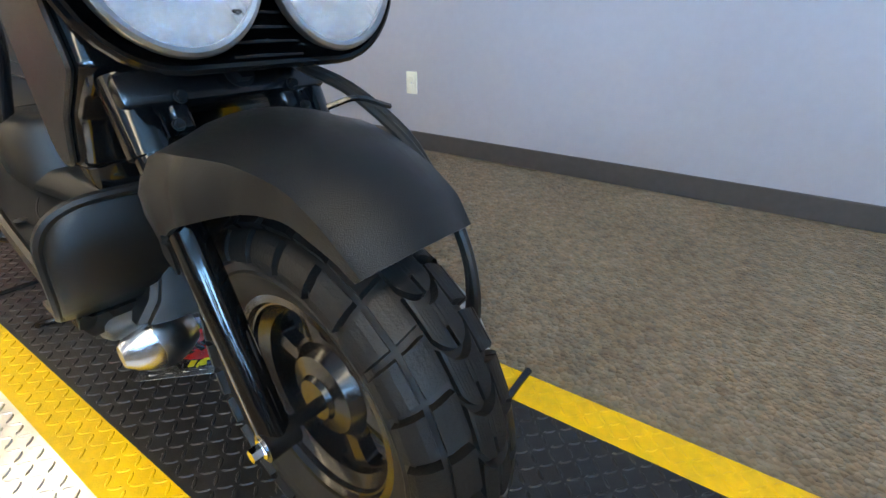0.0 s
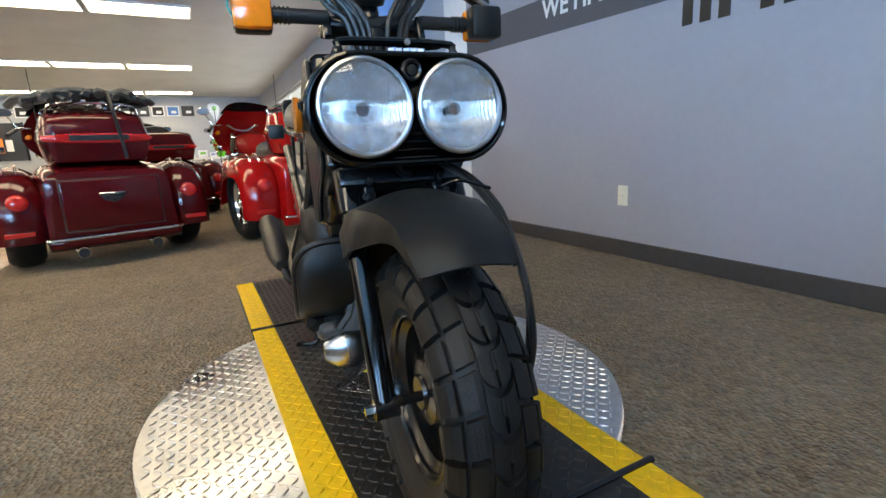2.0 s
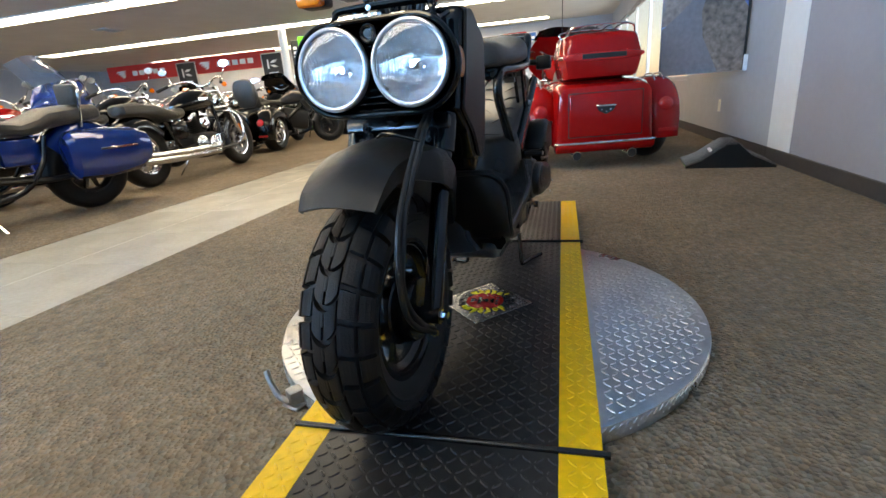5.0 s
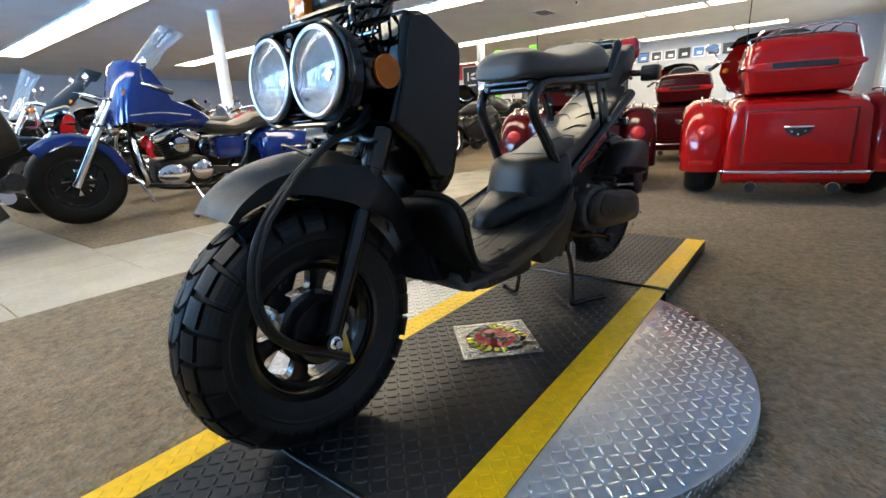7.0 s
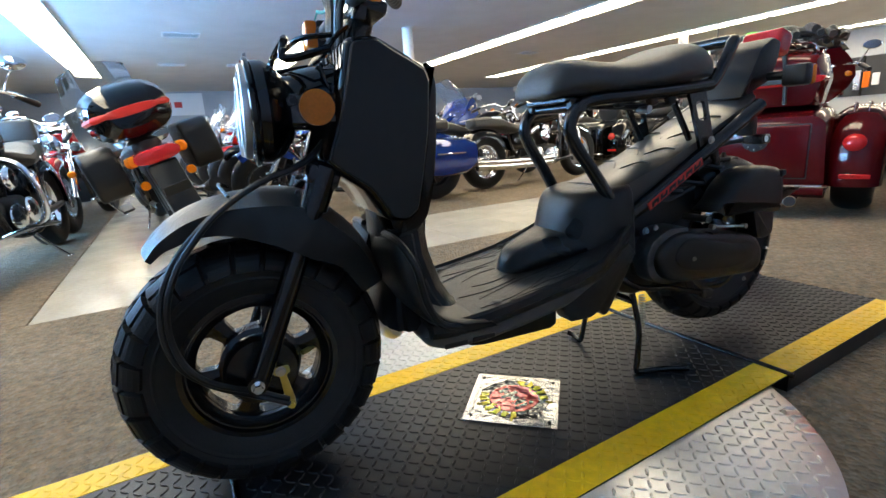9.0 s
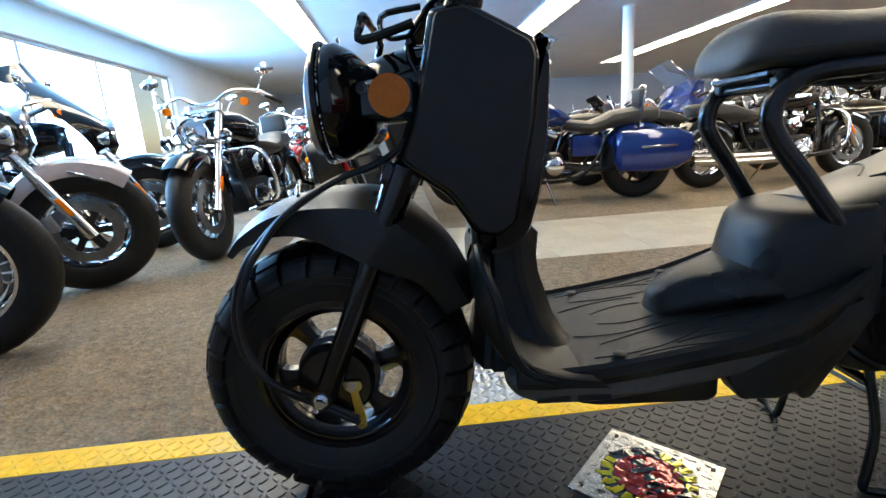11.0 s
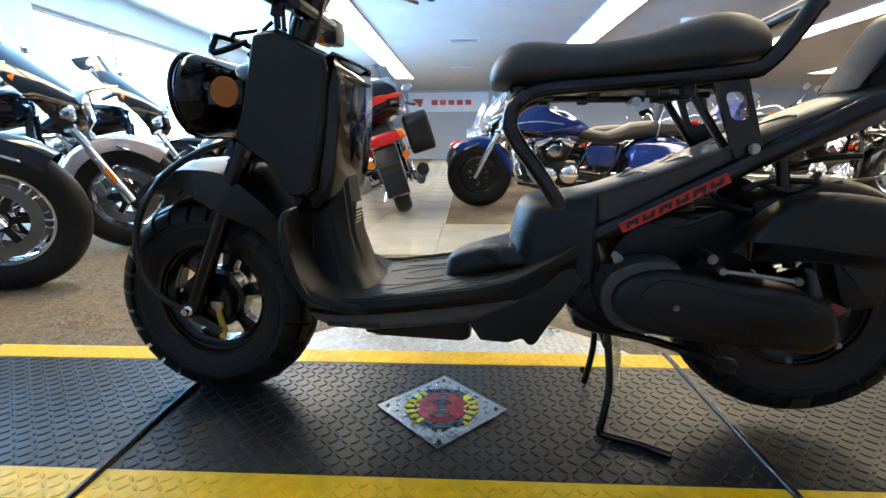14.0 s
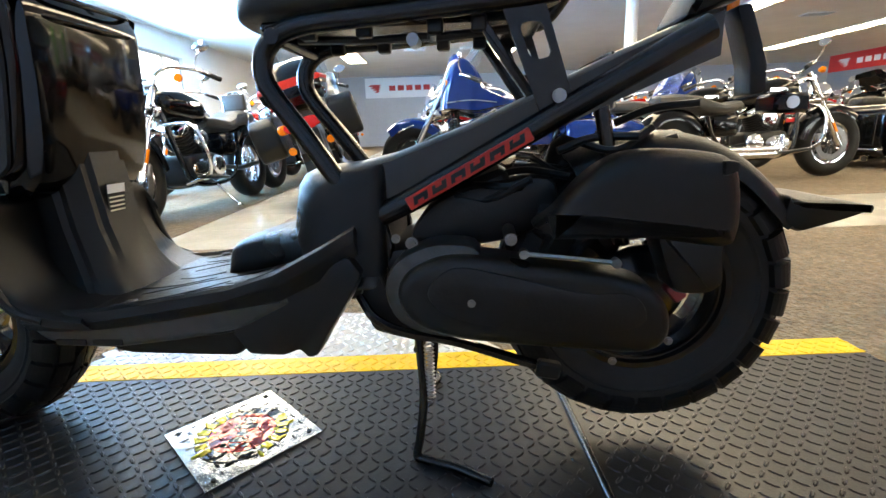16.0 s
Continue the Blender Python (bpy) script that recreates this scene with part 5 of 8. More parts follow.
    for x, top, w, bot in ((0.640, 0.715, 0.055, 0.690), (0.650, 0.738, 0.080, 0.688), (0.678, 0.766, 0.096, 0.688), (0.72, 0.770, 0.102, 0.690), (0.78, 0.761, 0.108, 0.692), (0.86, 0.760, 0.116, 0.696), (0.95, 0.779, 0.122, 0.702),
                           (1.01, 0.802, 0.122, 0.706), (1.06, 0.806, 0.116, 0.710), (1.10, 0.790, 0.102, 0.714), (1.125, 0.764, 0.080, 0.720)):
        h = top - bot
        rs.append([(x, -w * 0.92, bot), (x, -w, bot + h * 0.30), (x, -w * 0.97, bot + h * 0.62), (x, -w * 0.80, bot + h * 0.92), (x, -w * 0.4, top + 0.003), (x, 0, top + 0.002), (x, w * 0.4, top + 0.003), (x, w * 0.80, bot + h * 0.92), (x, w * 0.97, bot + h * 0.62), (x, w, bot + h * 0.30), (x, w * 0.92, bot)])
    fixn(rings(bm, rs))
    seat = part("seat", bm, M_SEAT, t, "black vinyl saddle")
    sm = seat.modifiers.new("round", "SUBSURF")
    sm.levels = sm.render_levels = 2
    bm = B()
    box(bm, (0.88, 0, 0.684), (0.40, 0.15, 0.014), bev=0.004)
    pan = part("seat_pan", bm, M_FRAME, t, "black pan under the saddle")
    for x in (0.70, 0.75, 0.83, 0.93, 0.99):
        for s in (-1, 1):
            bm = B()
            box(bm, (x, s * 0.072, 0.674), (0.022, 0.02, 0.022), bev=0.003)
            part("rubber_block", bm, M_CABLE, pan)
    bm = B()
    cyl(bm, (0.90, -0.062, 0.655), (0.90, -0.095, 0.655), 0.0085, seg=16)
    lockc = part("seat_lock", bm, M_STEEL, pan, "steel seat lock")
    bm = B()
    for a, b in (((0.72, -0.03, 0.672), (0.84, -0.05, 0.664)), ((0.84, -0.05, 0.664), (0.92, -0.07, 0.662)), ((0.93, -0.07, 0.660), (1.03, -0.06, 0.668))):
        tube(bm, [a, b], 0.006, 8)
    part("wiring", bm, M_CABLE, pan)
    bm = B()
    tube(bm, [(0.705, -0.098, 0.668), (0.705, 0.0, 0.668), (0.705, 0.098, 0.668)], 0.011, 10)
    part("cross_tube", bm, M_FRAME, t)
    bm = B()
    tube(bm, [(1.06, -0.098, 0.700), (1.06, 0.098, 0.700)], 0.011, 10)
    part("cross_tube", bm, M_FRAME, t)
    # tail with lamp, plate holder and rear signals
    bm = B()
    side(bm, soft_poly([(1.262, 0.668), (1.305, 0.745), (1.335, 0.800), (1.385, 0.828), (1.420, 0.815), (1.412, 0.765), (1.385, 0.712), (1.330, 0.690)], 0.014), -0.060, 0.060, 0.012)
    tail = part("tail_holder", bm, M_PLASTIC, t, "black tail bracket")
    bm = B()
    box(bm, (1.440, 0, 0.815), (0.06, 0.115, 0.066), R(0, 18, 0), bev=0.014, seg=3)
    part("tail_light", bm, M_REDLENS, tail, "red tail light")
    bm = B()
    side(bm, soft_poly([(1.350, 0.690), (1.370, 0.692), (1.400, 0.612), (1.402, 0.572), (1.380, 0.568), (1.376, 0.612)], 0.006), -0.024, 0.024, 0.003)
    part("plate_holder", bm, M_PLASTIC, tail, "black plate holder")
    bm = B()
    box(bm, (1.440, -0.0, 0.556), (0.050, 0.056, 0.028), bev=0.005)
    lampbox = part("plate_lamp", bm, M_GLOSS, tail, "black plate lamp box")
    bm = B()
    cyl(bm, (1.438, -0.027, 0.557), (1.438, -0.030, 0.557), 0.009, seg=14)
    part("lamp_window", bm, M_REFLECT, lampbox, "clear lamp window")
    for s in (-1, 1):
        bm = B()
        cyl(bm, (1.372, s * 0.05, 0.725), (1.372, s * 0.10, 0.722), 0.011, seg=12)
        ts = part("rear_signal", bm, M_CABLE, tail, "amber rear turn signal")
        bm = B()
        box(bm, (1.378, s * 0.128, 0.720), (0.034, 0.060, 0.054), bev=0.008, seg=2)
        part("housing", bm, M_PLASTIC, ts)
        bm = B()
        box(bm, (1.403, s * 0.128, 0.720), (0.024, 0.056, 0.050), bev=0.007, seg=2)
        part("lens", bm, M_ORANGE, ts, "amber lens")
    # rear mudguard
    bm = B()
    path = [(1.120, 0.482), (1.175, 0.503), (1.235, 0.514), (1.295, 0.510), (1.350, 0.488), (1.395, 0.455), (1.430, 0.418), (1.448, 0.398)]
    arch(bm, path, 0.078, 0.028, 0.005, 0.010, 4)
    rg = part("rear_mudguard", bm, M_PLASTIC, t, "matte black rear mudguard with flap")
    bm = B()
    side(bm, soft_poly([(1.422, 0.430), (1.450, 0.420), (1.495, 0.420), (1.540, 0.411), (1.541, 0.406), (1.505, 0.392), (1.445, 0.374), (1.418, 0.390)], 0.008), -0.080, 0.080, 0.010)
    part("flap", bm, M_PLASTIC, rg)
    # air box, drive case and engine
    bm = B()
    side(bm, rounded([(1.060, 0.402), (1.088, 0.428), (1.120, 0.465), (1.158, 0.492), (1.205, 0.502), (1.283, 0.496), (1.310, 0.478), (1.320, 0.435), (1.320, 0.392), (1.304, 0.374), (1.226, 0.384), (1.130, 0.396)]), -0.168, -0.082, 0.026, 4)
    air = part("air_box", bm, M_PLASTIC, t, "matte black air box over the rear wheel")
    bm = B()
    side(bm, soft_poly([(1.286, 0.468), (1.304, 0.474), (1.304, 0.486), (1.286, 0.488)], 0.005), -0.171, -0.155, 0.002)
    part("air_box_tab", bm, M_PLASTIC, air)
    bm = B()
    side(bm, soft_poly([(1.215, 0.400), (1.306, 0.390), (1.314, 0.318), (1.290, 0.305), (1.248, 0.308), (1.235, 0.34)], 0.015), -0.152, -0.090, 0.012)
    part("air_duct", bm, M_PLASTIC, air)
    bm = B()
    side(bm, soft_poly([(0.868, 0.311), (0.881, 0.344), (0.928, 0.368), (0.975, 0.370), (1.05, 0.357), (1.152, 0.343), (1.214, 0.326), (1.242, 0.290), (1.242, 0.245), (1.212, 0.226), (1.10, 0.234), (1.02, 0.240), (0.940, 0.250), (0.888, 0.270)], 0.03), -0.172, -0.085, 0.016, 3)
    drive = part("drive_case", bm, M_PLASTIC, t, "black belt drive case with bolts")
    bm = B()
    side(bm, rounded([(0.915, 0.318), (0.95, 0.355), (1.02, 0.345), (1.12, 0.32), (1.19, 0.315), (1.20, 0.272), (1.10, 0.262), (0.96, 0.28)]), -0.1748, -0.166, 0.0025)
    part("case_boss", bm, M_DARKMETAL, drive)
    for x, z in ((0.975, 0.306), (1.236, 0.252), (1.165, 0.222)):
        bolt(drive, (x, -0.174, z), 0.0042, (0, -1, 0), M_STEEL, 0.003)
    bm = B()
    cyl(bm, (1.028, -0.165, 0.392), (1.028, -0.10, 0.392), 0.009, seg=18)
    part("mount_bush", bm, M_DARKMETAL, drive)
    bolt(drive, (1.028, -0.165, 0.392), 0.0062, (0, -1, 0), M_STEEL, 0.003)
    bolt(drive, (0.872, -0.150, 0.392), 0.0048, (0, -1, 0), M_STEEL, 0.003)
    bm = B()
    side(bm, soft_poly([(0.848, 0.312), (0.862, 0.356), (0.918, 0.384), (0.99, 0.380), (0.99, 0.30), (0.96, 0.240), (0.905, 0.248), (0.866, 0.266)], 0.025), -0.150, -0.085, 0.006)
    part("crankcase", bm, M_CASTALU, drive, "dull cast aluminium crankcase edge")
    bm = B()
    tube(bm, [(1.045, -0.165, 0.372), (1.10, -0.166, 0.366), (1.165, -0.165, 0.358)], 0.0035, 6)
    cyl(bm, (1.045, -0.158, 0.372), (1.045, -0.170, 0.372), 0.0065, seg=10)
    cyl(bm, (1.165, -0.158, 0.358), (1.165, -0.170, 0.358), 0.0065, seg=10)
    part("link_rod", bm, M_STEEL, drive, "thin steel link rod")
    bm = B()
    side(bm, soft_poly([(0.80, 0.300), (0.815, 0.232), (0.87, 0.216), (0.94, 0.236), (0.96, 0.30), (0.93, 0.37), (0.85, 0.365)], 0.015), -0.105, 0.10, 0.012)
    eng = part("engine_block", bm, M_DARKMETAL, t, "dark engine block with cooling fins")
    for k in range(5):
        bm = B()
        box(bm, (0.845 + 0.014 * k, -0.107, 0.305), (0.005, 0.012, 0.07), R(0, -18, 0), bev=0.001)
        part("fin", bm, M_DARKMETAL, eng)
    bm = B()
    tube(bm, [(0.80, -0.10, 0.29), (0.825, -0.118, 0.262), (0.87, -0.122, 0.240), (0.95, -0.125, 0.226), (1.05, -0.128, 0.196), (1.10, -0.13, 0.184)], 0.0075, 8)
    part("kick_rod", bm, M_FRAME, eng)
    bm = B()
    box(bm, (1.085, -0.132, 0.186), (0.036, 0.018, 0.026), R(0, 10, 0), bev=0.004)
    part("link_end", bm, M_DARKMETAL, eng)
    bm = B()
    box(bm, (1.285, -0.10, 0.315), (0.04, 0.02, 0.014), R(0, -40, 0), bev=0.003)
    box(bm, (1.268, -0.10, 0.296), (0.02, 0.02, 0.03), R(0, -40, 0), bev=0.003)
    part("brake_arm", bm, material("red_tag_metal", (0.35, 0.08, 0.09), 0.4, 0.5, 0.1), eng, "reddish brake arm at the rear hub")
    # tangle of hoses under the frame
    bm = B()
    random.seed(9)
    for k in range(9):
        a = Vector((0.95 + 0.03 * k, -0.07 + 0.015 * (k % 5), 0.44 + 0.012 * k))
        tube(bm, [a, a + Vector((0.05, random.uniform(-0.03, 0.03), random.uniform(-0.03, 0.03))), a + Vector((0.11, random.uniform(-0.04, 0.04), random.uniform(-0.02, 0.03)))], 0.006, 7)
    part("hose_tangle", bm, M_CABLE, t, "black hoses and cables")["kind"] = "stuff"
    bm = B()
    lathe(bm, [(0, 0), (0.03, 0), (0.034, 0.02), (0.034, 0.07), (0.02, 0.09), (0, 0.09)], pose(1.11, 0.02, 0.43, 0, 20, 0), 20)
    box(bm, (0.98, 0.0, 0.43), (0.12, 0.12, 0.06), R(0, -20, 0), bev=0.01)
    part("carburettor", bm, M_DARKMETAL, t, "dark carburettor and air hose")
    bm = B()
    side(bm, rounded([(0.88, 0.37), (0.92, 0.43), (1.00, 0.455), (1.09, 0.462), (1.10, 0.41), (1.05, 0.375), (0.96, 0.36)]), -0.075, 0.075, 0.012)
    part("cylinder_head", bm, M_DARKMETAL, t, "dark cylinder head under the frame")
    # shock, muffler
    bm = B()
    cyl(bm, (1.20, -0.07, 0.36), (1.155, -0.07, 0.58), 0.011, seg=12)
    part("rear_shock", bm, M_FRAME, t)
    bm = B()
    m = look((1.06, 0.180, 0.255), (1.46, 0.200, 0.370))
    lathe(bm, [(0, 0.03), (0.022, 0.02), (0.032, -0.02), (0.040, -0.09), (0.042, -0.34), (0.036, -0.37), (0.02, -0.38), (0, -0.38)], m, 28)
    muf = part("muffler", bm, M_PLASTIC, t, "matte black muffler")
    bm = B()
    tube(bm, [(0.88, 0.05, 0.23), (0.95, 0.10, 0.19), (1.00, 0.155, 0.20), (1.06, 0.178, 0.25)], 0.014, 10)
    part("exhaust_pipe", bm, M_FRAME, muf)
    # centre stand
    for s in (-1, 1):
        bm = B()
        foot = [(0.892, s * 0.112, 0.008), (0.945, s * 0.130, 0.0076), (1.00, s * 0.160, 0.0076)] if s < 0 else [(0.884, 0.128, 0.008), (0.890, 0.150, 0.0085), (0.880, 0.166, 0.014)]
        tube(bm, [(0.885, s * 0.075, 0.215), (0.892, s * 0.095, 0.12), (0.884, s * 0.102, 0.045), (0.878, s * 0.106, 0.012)] + foot, 0.0075, 10)
        st = part("centre_stand", bm, M_FRAME, t, "black bent centre stand leg")
    bm = B()
    tube(bm, [(0.885, -0.08, 0.19), (0.885, 0.08, 0.19)], 0.009, 10)
    part("stand_cross_tube", bm, M_FRAME, t)
    bm = B()
    sp = []
    for k in range(90):
        a = k * 2 * math.pi / 6
        sp.append((0.903 + 0.0075 * math.cos(a), -0.092 + 0.0075 * math.sin(a), 0.205 - 0.0011 * k))
    tube(bm, sp, 0.0016, 5, 1)
    part("stand_spring", bm, M_ALU, t, "steel coil spring of the stand")
    # brake arm at the front hub
    bm = B()
    side(bm, soft_poly([(0.022, 0.240), (0.052, 0.240), (0.054, 0.227), (0.046, 0.222), (0.056, 0.168), (0.050, 0.156), (0.040, 0.160), (0.034, 0.222), (0.024, 0.227)], 0.004), -0.0735, -0.068, 0.001)
    arm = part("brake_lever", bm, M_ZINC, t, "yellow zinc front brake arm")
    bolt(arm, (0.037, -0.0735, 0.232), 0.007, (0, -1, 0), M_ALU, 0.005)
    bolt(arm, (0.0475, -0.0735, 0.163), 0.006, (0, -1, 0), M_ZINC, 0.006)
    bm = B()
    lathe(bm, [(0, -0.066), (0.06, -0.066), (0.066, -0.055), (0.066, -0.04), (0, -0.04)], pose(0.008, 0, 0.236, -90, 0, 0), 32)
    part("brake_drum", bm, M_FRAME, t)
    # cables over the mudguard to the hub
    for k, off in enumerate((0.0, 0.009)):
        bm = B()
        tube(bm, [(0.20, -0.03 - off, 0.66), (0.13, -0.065 - off, 0.600), (0.05, -0.082 - off, 0.572), (-0.022, -0.092 - off, 0.530), (-0.070, -0.094 - off * 0.6, 0.488 - off), (-0.100 + off, -0.094 - off * 0.5, 0.450), (-0.121 + off, -0.094 - off * 0.5, 0.400), (-0.127 + off, -0.094, 0.342), (-0.112 + off, -0.092 - off * 0.5, 0.287), (-0.069, -0.088 - off, 0.240 + off), (-0.009, -0.080, 0.200 + off), (0.044, -0.076, 0.166 + off)], 0.0056, 8)
        part("control_cable", bm, M_CABLE, t, "black control cable looping to the hub")
    bm = B()
    tube(bm, [(0.00, -0.10, 0.556), (-0.012, -0.045, 0.572), (0.002, -0.02, 0.565)], 0.003, 6)
    part("cable_guide", bm, M_FRAME, t, "black wire cable guide")
    # front carrier loops
    bm = B()
    tube(bm, [(0.185, -0.104, 0.775), (0.115, -0.104, 0.758), (0.114, -0.096, 0.780), (0.118, -0.080, 0.791), (0.118, 0.080, 0.791), (0.114, 0.096, 0.780), (0.115, 0.104, 0.765), (0.185, 0.104, 0.775)], 0.0062, 8, 4)
    tube(bm, [(0.195, -0.080, 0.800), (0.140, -0.075, 0.792), (0.135, 0.075, 0.792), (0.195, 0.080, 0.800)], 0.0045, 8, 4)
    part("front_carrier", bm, M_GLOSS, t, "gloss black wire loops above the headlights")
    bm = B()
    tube(bm, [(0.176, -0.085, 0.756), (0.176, 0.085, 0.756)], 0.004, 7)
    basket = part("front_basket", bm, M_GLOSS, t, "black wire basket front")
    for k in range(6):
        y = -0.075 + 0.03 * k
        bm = B()
        tube(bm, [(0.190, y, 0.700), (0.172, y, 0.750), (0.200, y, 0.795), (0.225, y, 0.815)], 0.004, 7, 3)
        part("basket_wire", bm, M_GLOSS, basket)
    # steering stem, handlebar, controls
    bm = B()
    cyl(bm, (0.262, 0, 0.80), (0.292, 0, 0.90), 0.020, seg=18)
    box(bm, (0.268, 0, 0.845), (0.05, 0.19, 0.022), R(0, 15, 0), bev=0.006, seg=2)
    for s in (-1, 1):
        side(bm, soft_poly([(0.228, 0.822), (0.252, 0.820), (0.262, 0.862), (0.244, 0.868)], 0.005), s * 0.080, s * 0.094, 0.003)
    part("steering_stem", bm, M_FRAME, t, "black steering stem with signal brackets")
    for s in (-1, 1):
        turn_signal(t, s, lens_front=s > 0)
    bm = B()
    half = [(0.272, 0.05, 0.868), (0.288, 0.088, 0.915), (0.325, 0.145, 0.962), (0.395, 0.24, 0.976), (0.465, 0.335, 0.966)]
    tube(bm, [(x, -y, z) for x, y, z in half[::-1]] + [(0.268, 0.0, 0.858)] + half, 0.011, 12)
    bar = part("handlebar", bm, M_FRAME, t, "black high handlebar")
    for s in (-1, 1):
        bm = B()
        a, b = Vector((0.400, s * 0.245, 0.976)), Vector((0.470, s * 0.342, 0.9655))
        _, u, w = basis(b - a)
        rings(bm, [[a.lerp(b, k / 32) + (0.0182 if k % 4 in (1, 2) else 0.0166) * (math.cos(q) * u + math.sin(q) * w) for q in [2 * math.pi * i / 14 for i in range(14)]] for k in range(33)])
        part("grip", bm, M_CABLE, bar, "ribbed rubber grip")
        bm = B()
        box(bm, (0.372, s * 0.208, 0.972), (0.042, 0.048, 0.042), R(0, 0, s * 36), bev=0.008, seg=2)
        part("switch_box", bm, M_PLASTIC, bar)
        bm = B()
        box(bm, (0.340, s * 0.172, 0.962), (0.026, 0.034, 0.024), R(0, 0, s * 40), bev=0.005, seg=2)
        cyl(bm, (0.330, s * 0.186, 0.948), (0.330, s * 0.186, 0.974), 0.007, seg=12)
        part("lever_perch", bm, M_ALU, bar, "bare aluminium lever perch")
        bm = B()
        tube(bm, [(0.332, s * 0.184, 0.958), (0.352, s * 0.222, 0.954), (0.395, s * 0.290, 0.950), (0.425, s * 0.335, 0.948)], (0.0065, 0.0045), 8)
        box(bm, (0.427, s * 0.338, 0.948), (0.011, 0.011, 0.011), bev=0.004, seg=2)
        part("brake_handle", bm, M_ALU, bar, "bare aluminium brake lever")
    bm = B()
    lathe(bm, [(0, -0.05), (0.03, -0.05), (0.036, -0.03), (0.036, 0.0), (0.030, 0.006), (0, 0.006)], pose(0.262, 0, 0.940, 0, -25, 0), 24)
    part("speedometer", bm, M_PLASTIC, t, "round black speedometer pod")
    bm = B()
    random.seed(5)
    for k in range(9):
        s = 1 if k % 3 else -1
        y = s * (0.02 + 0.012 * (k % 4))
        tube(bm, [(0.330 + 0.004 * k, s * 0.19, 0.955 + 0.003 * (k % 3)), (0.262 - 0.004 * k, s * (0.125 + 0.012 * (k % 3)), 0.945 + 0.010 * (k % 4)), (0.232, y + 0.035 * s, 0.900 - 0.003 * k), (0.222, y, 0.845), (0.215, y * 0.7, 0.76)], 0.0050, 7)
    part("wiring_harness", bm, M_CABLE, t, "black wiring harness at the stem")["kind"] = "stuff"
    bm = B()
    tube(bm, [(0.235, 0.20, 0.90), (0.232, 0.235, 0.885), (0.235, 0.245, 0.865), (0.236, 0.238, 0.845)], 0.0022, 6)
    tube(bm, [(0.235, 0.20, 0.902), (0.236, 0.15, 0.888), (0.24, 0.09, 0.885), (0.25, 0.04, 0.90)], 0.0035, 6)
    part("loose_wire", bm, material("teal_wire", (0.02, 0.30, 0.26), 0.4, grain=0.05), t, "teal loose wire at the signal")
    return t
scooter()

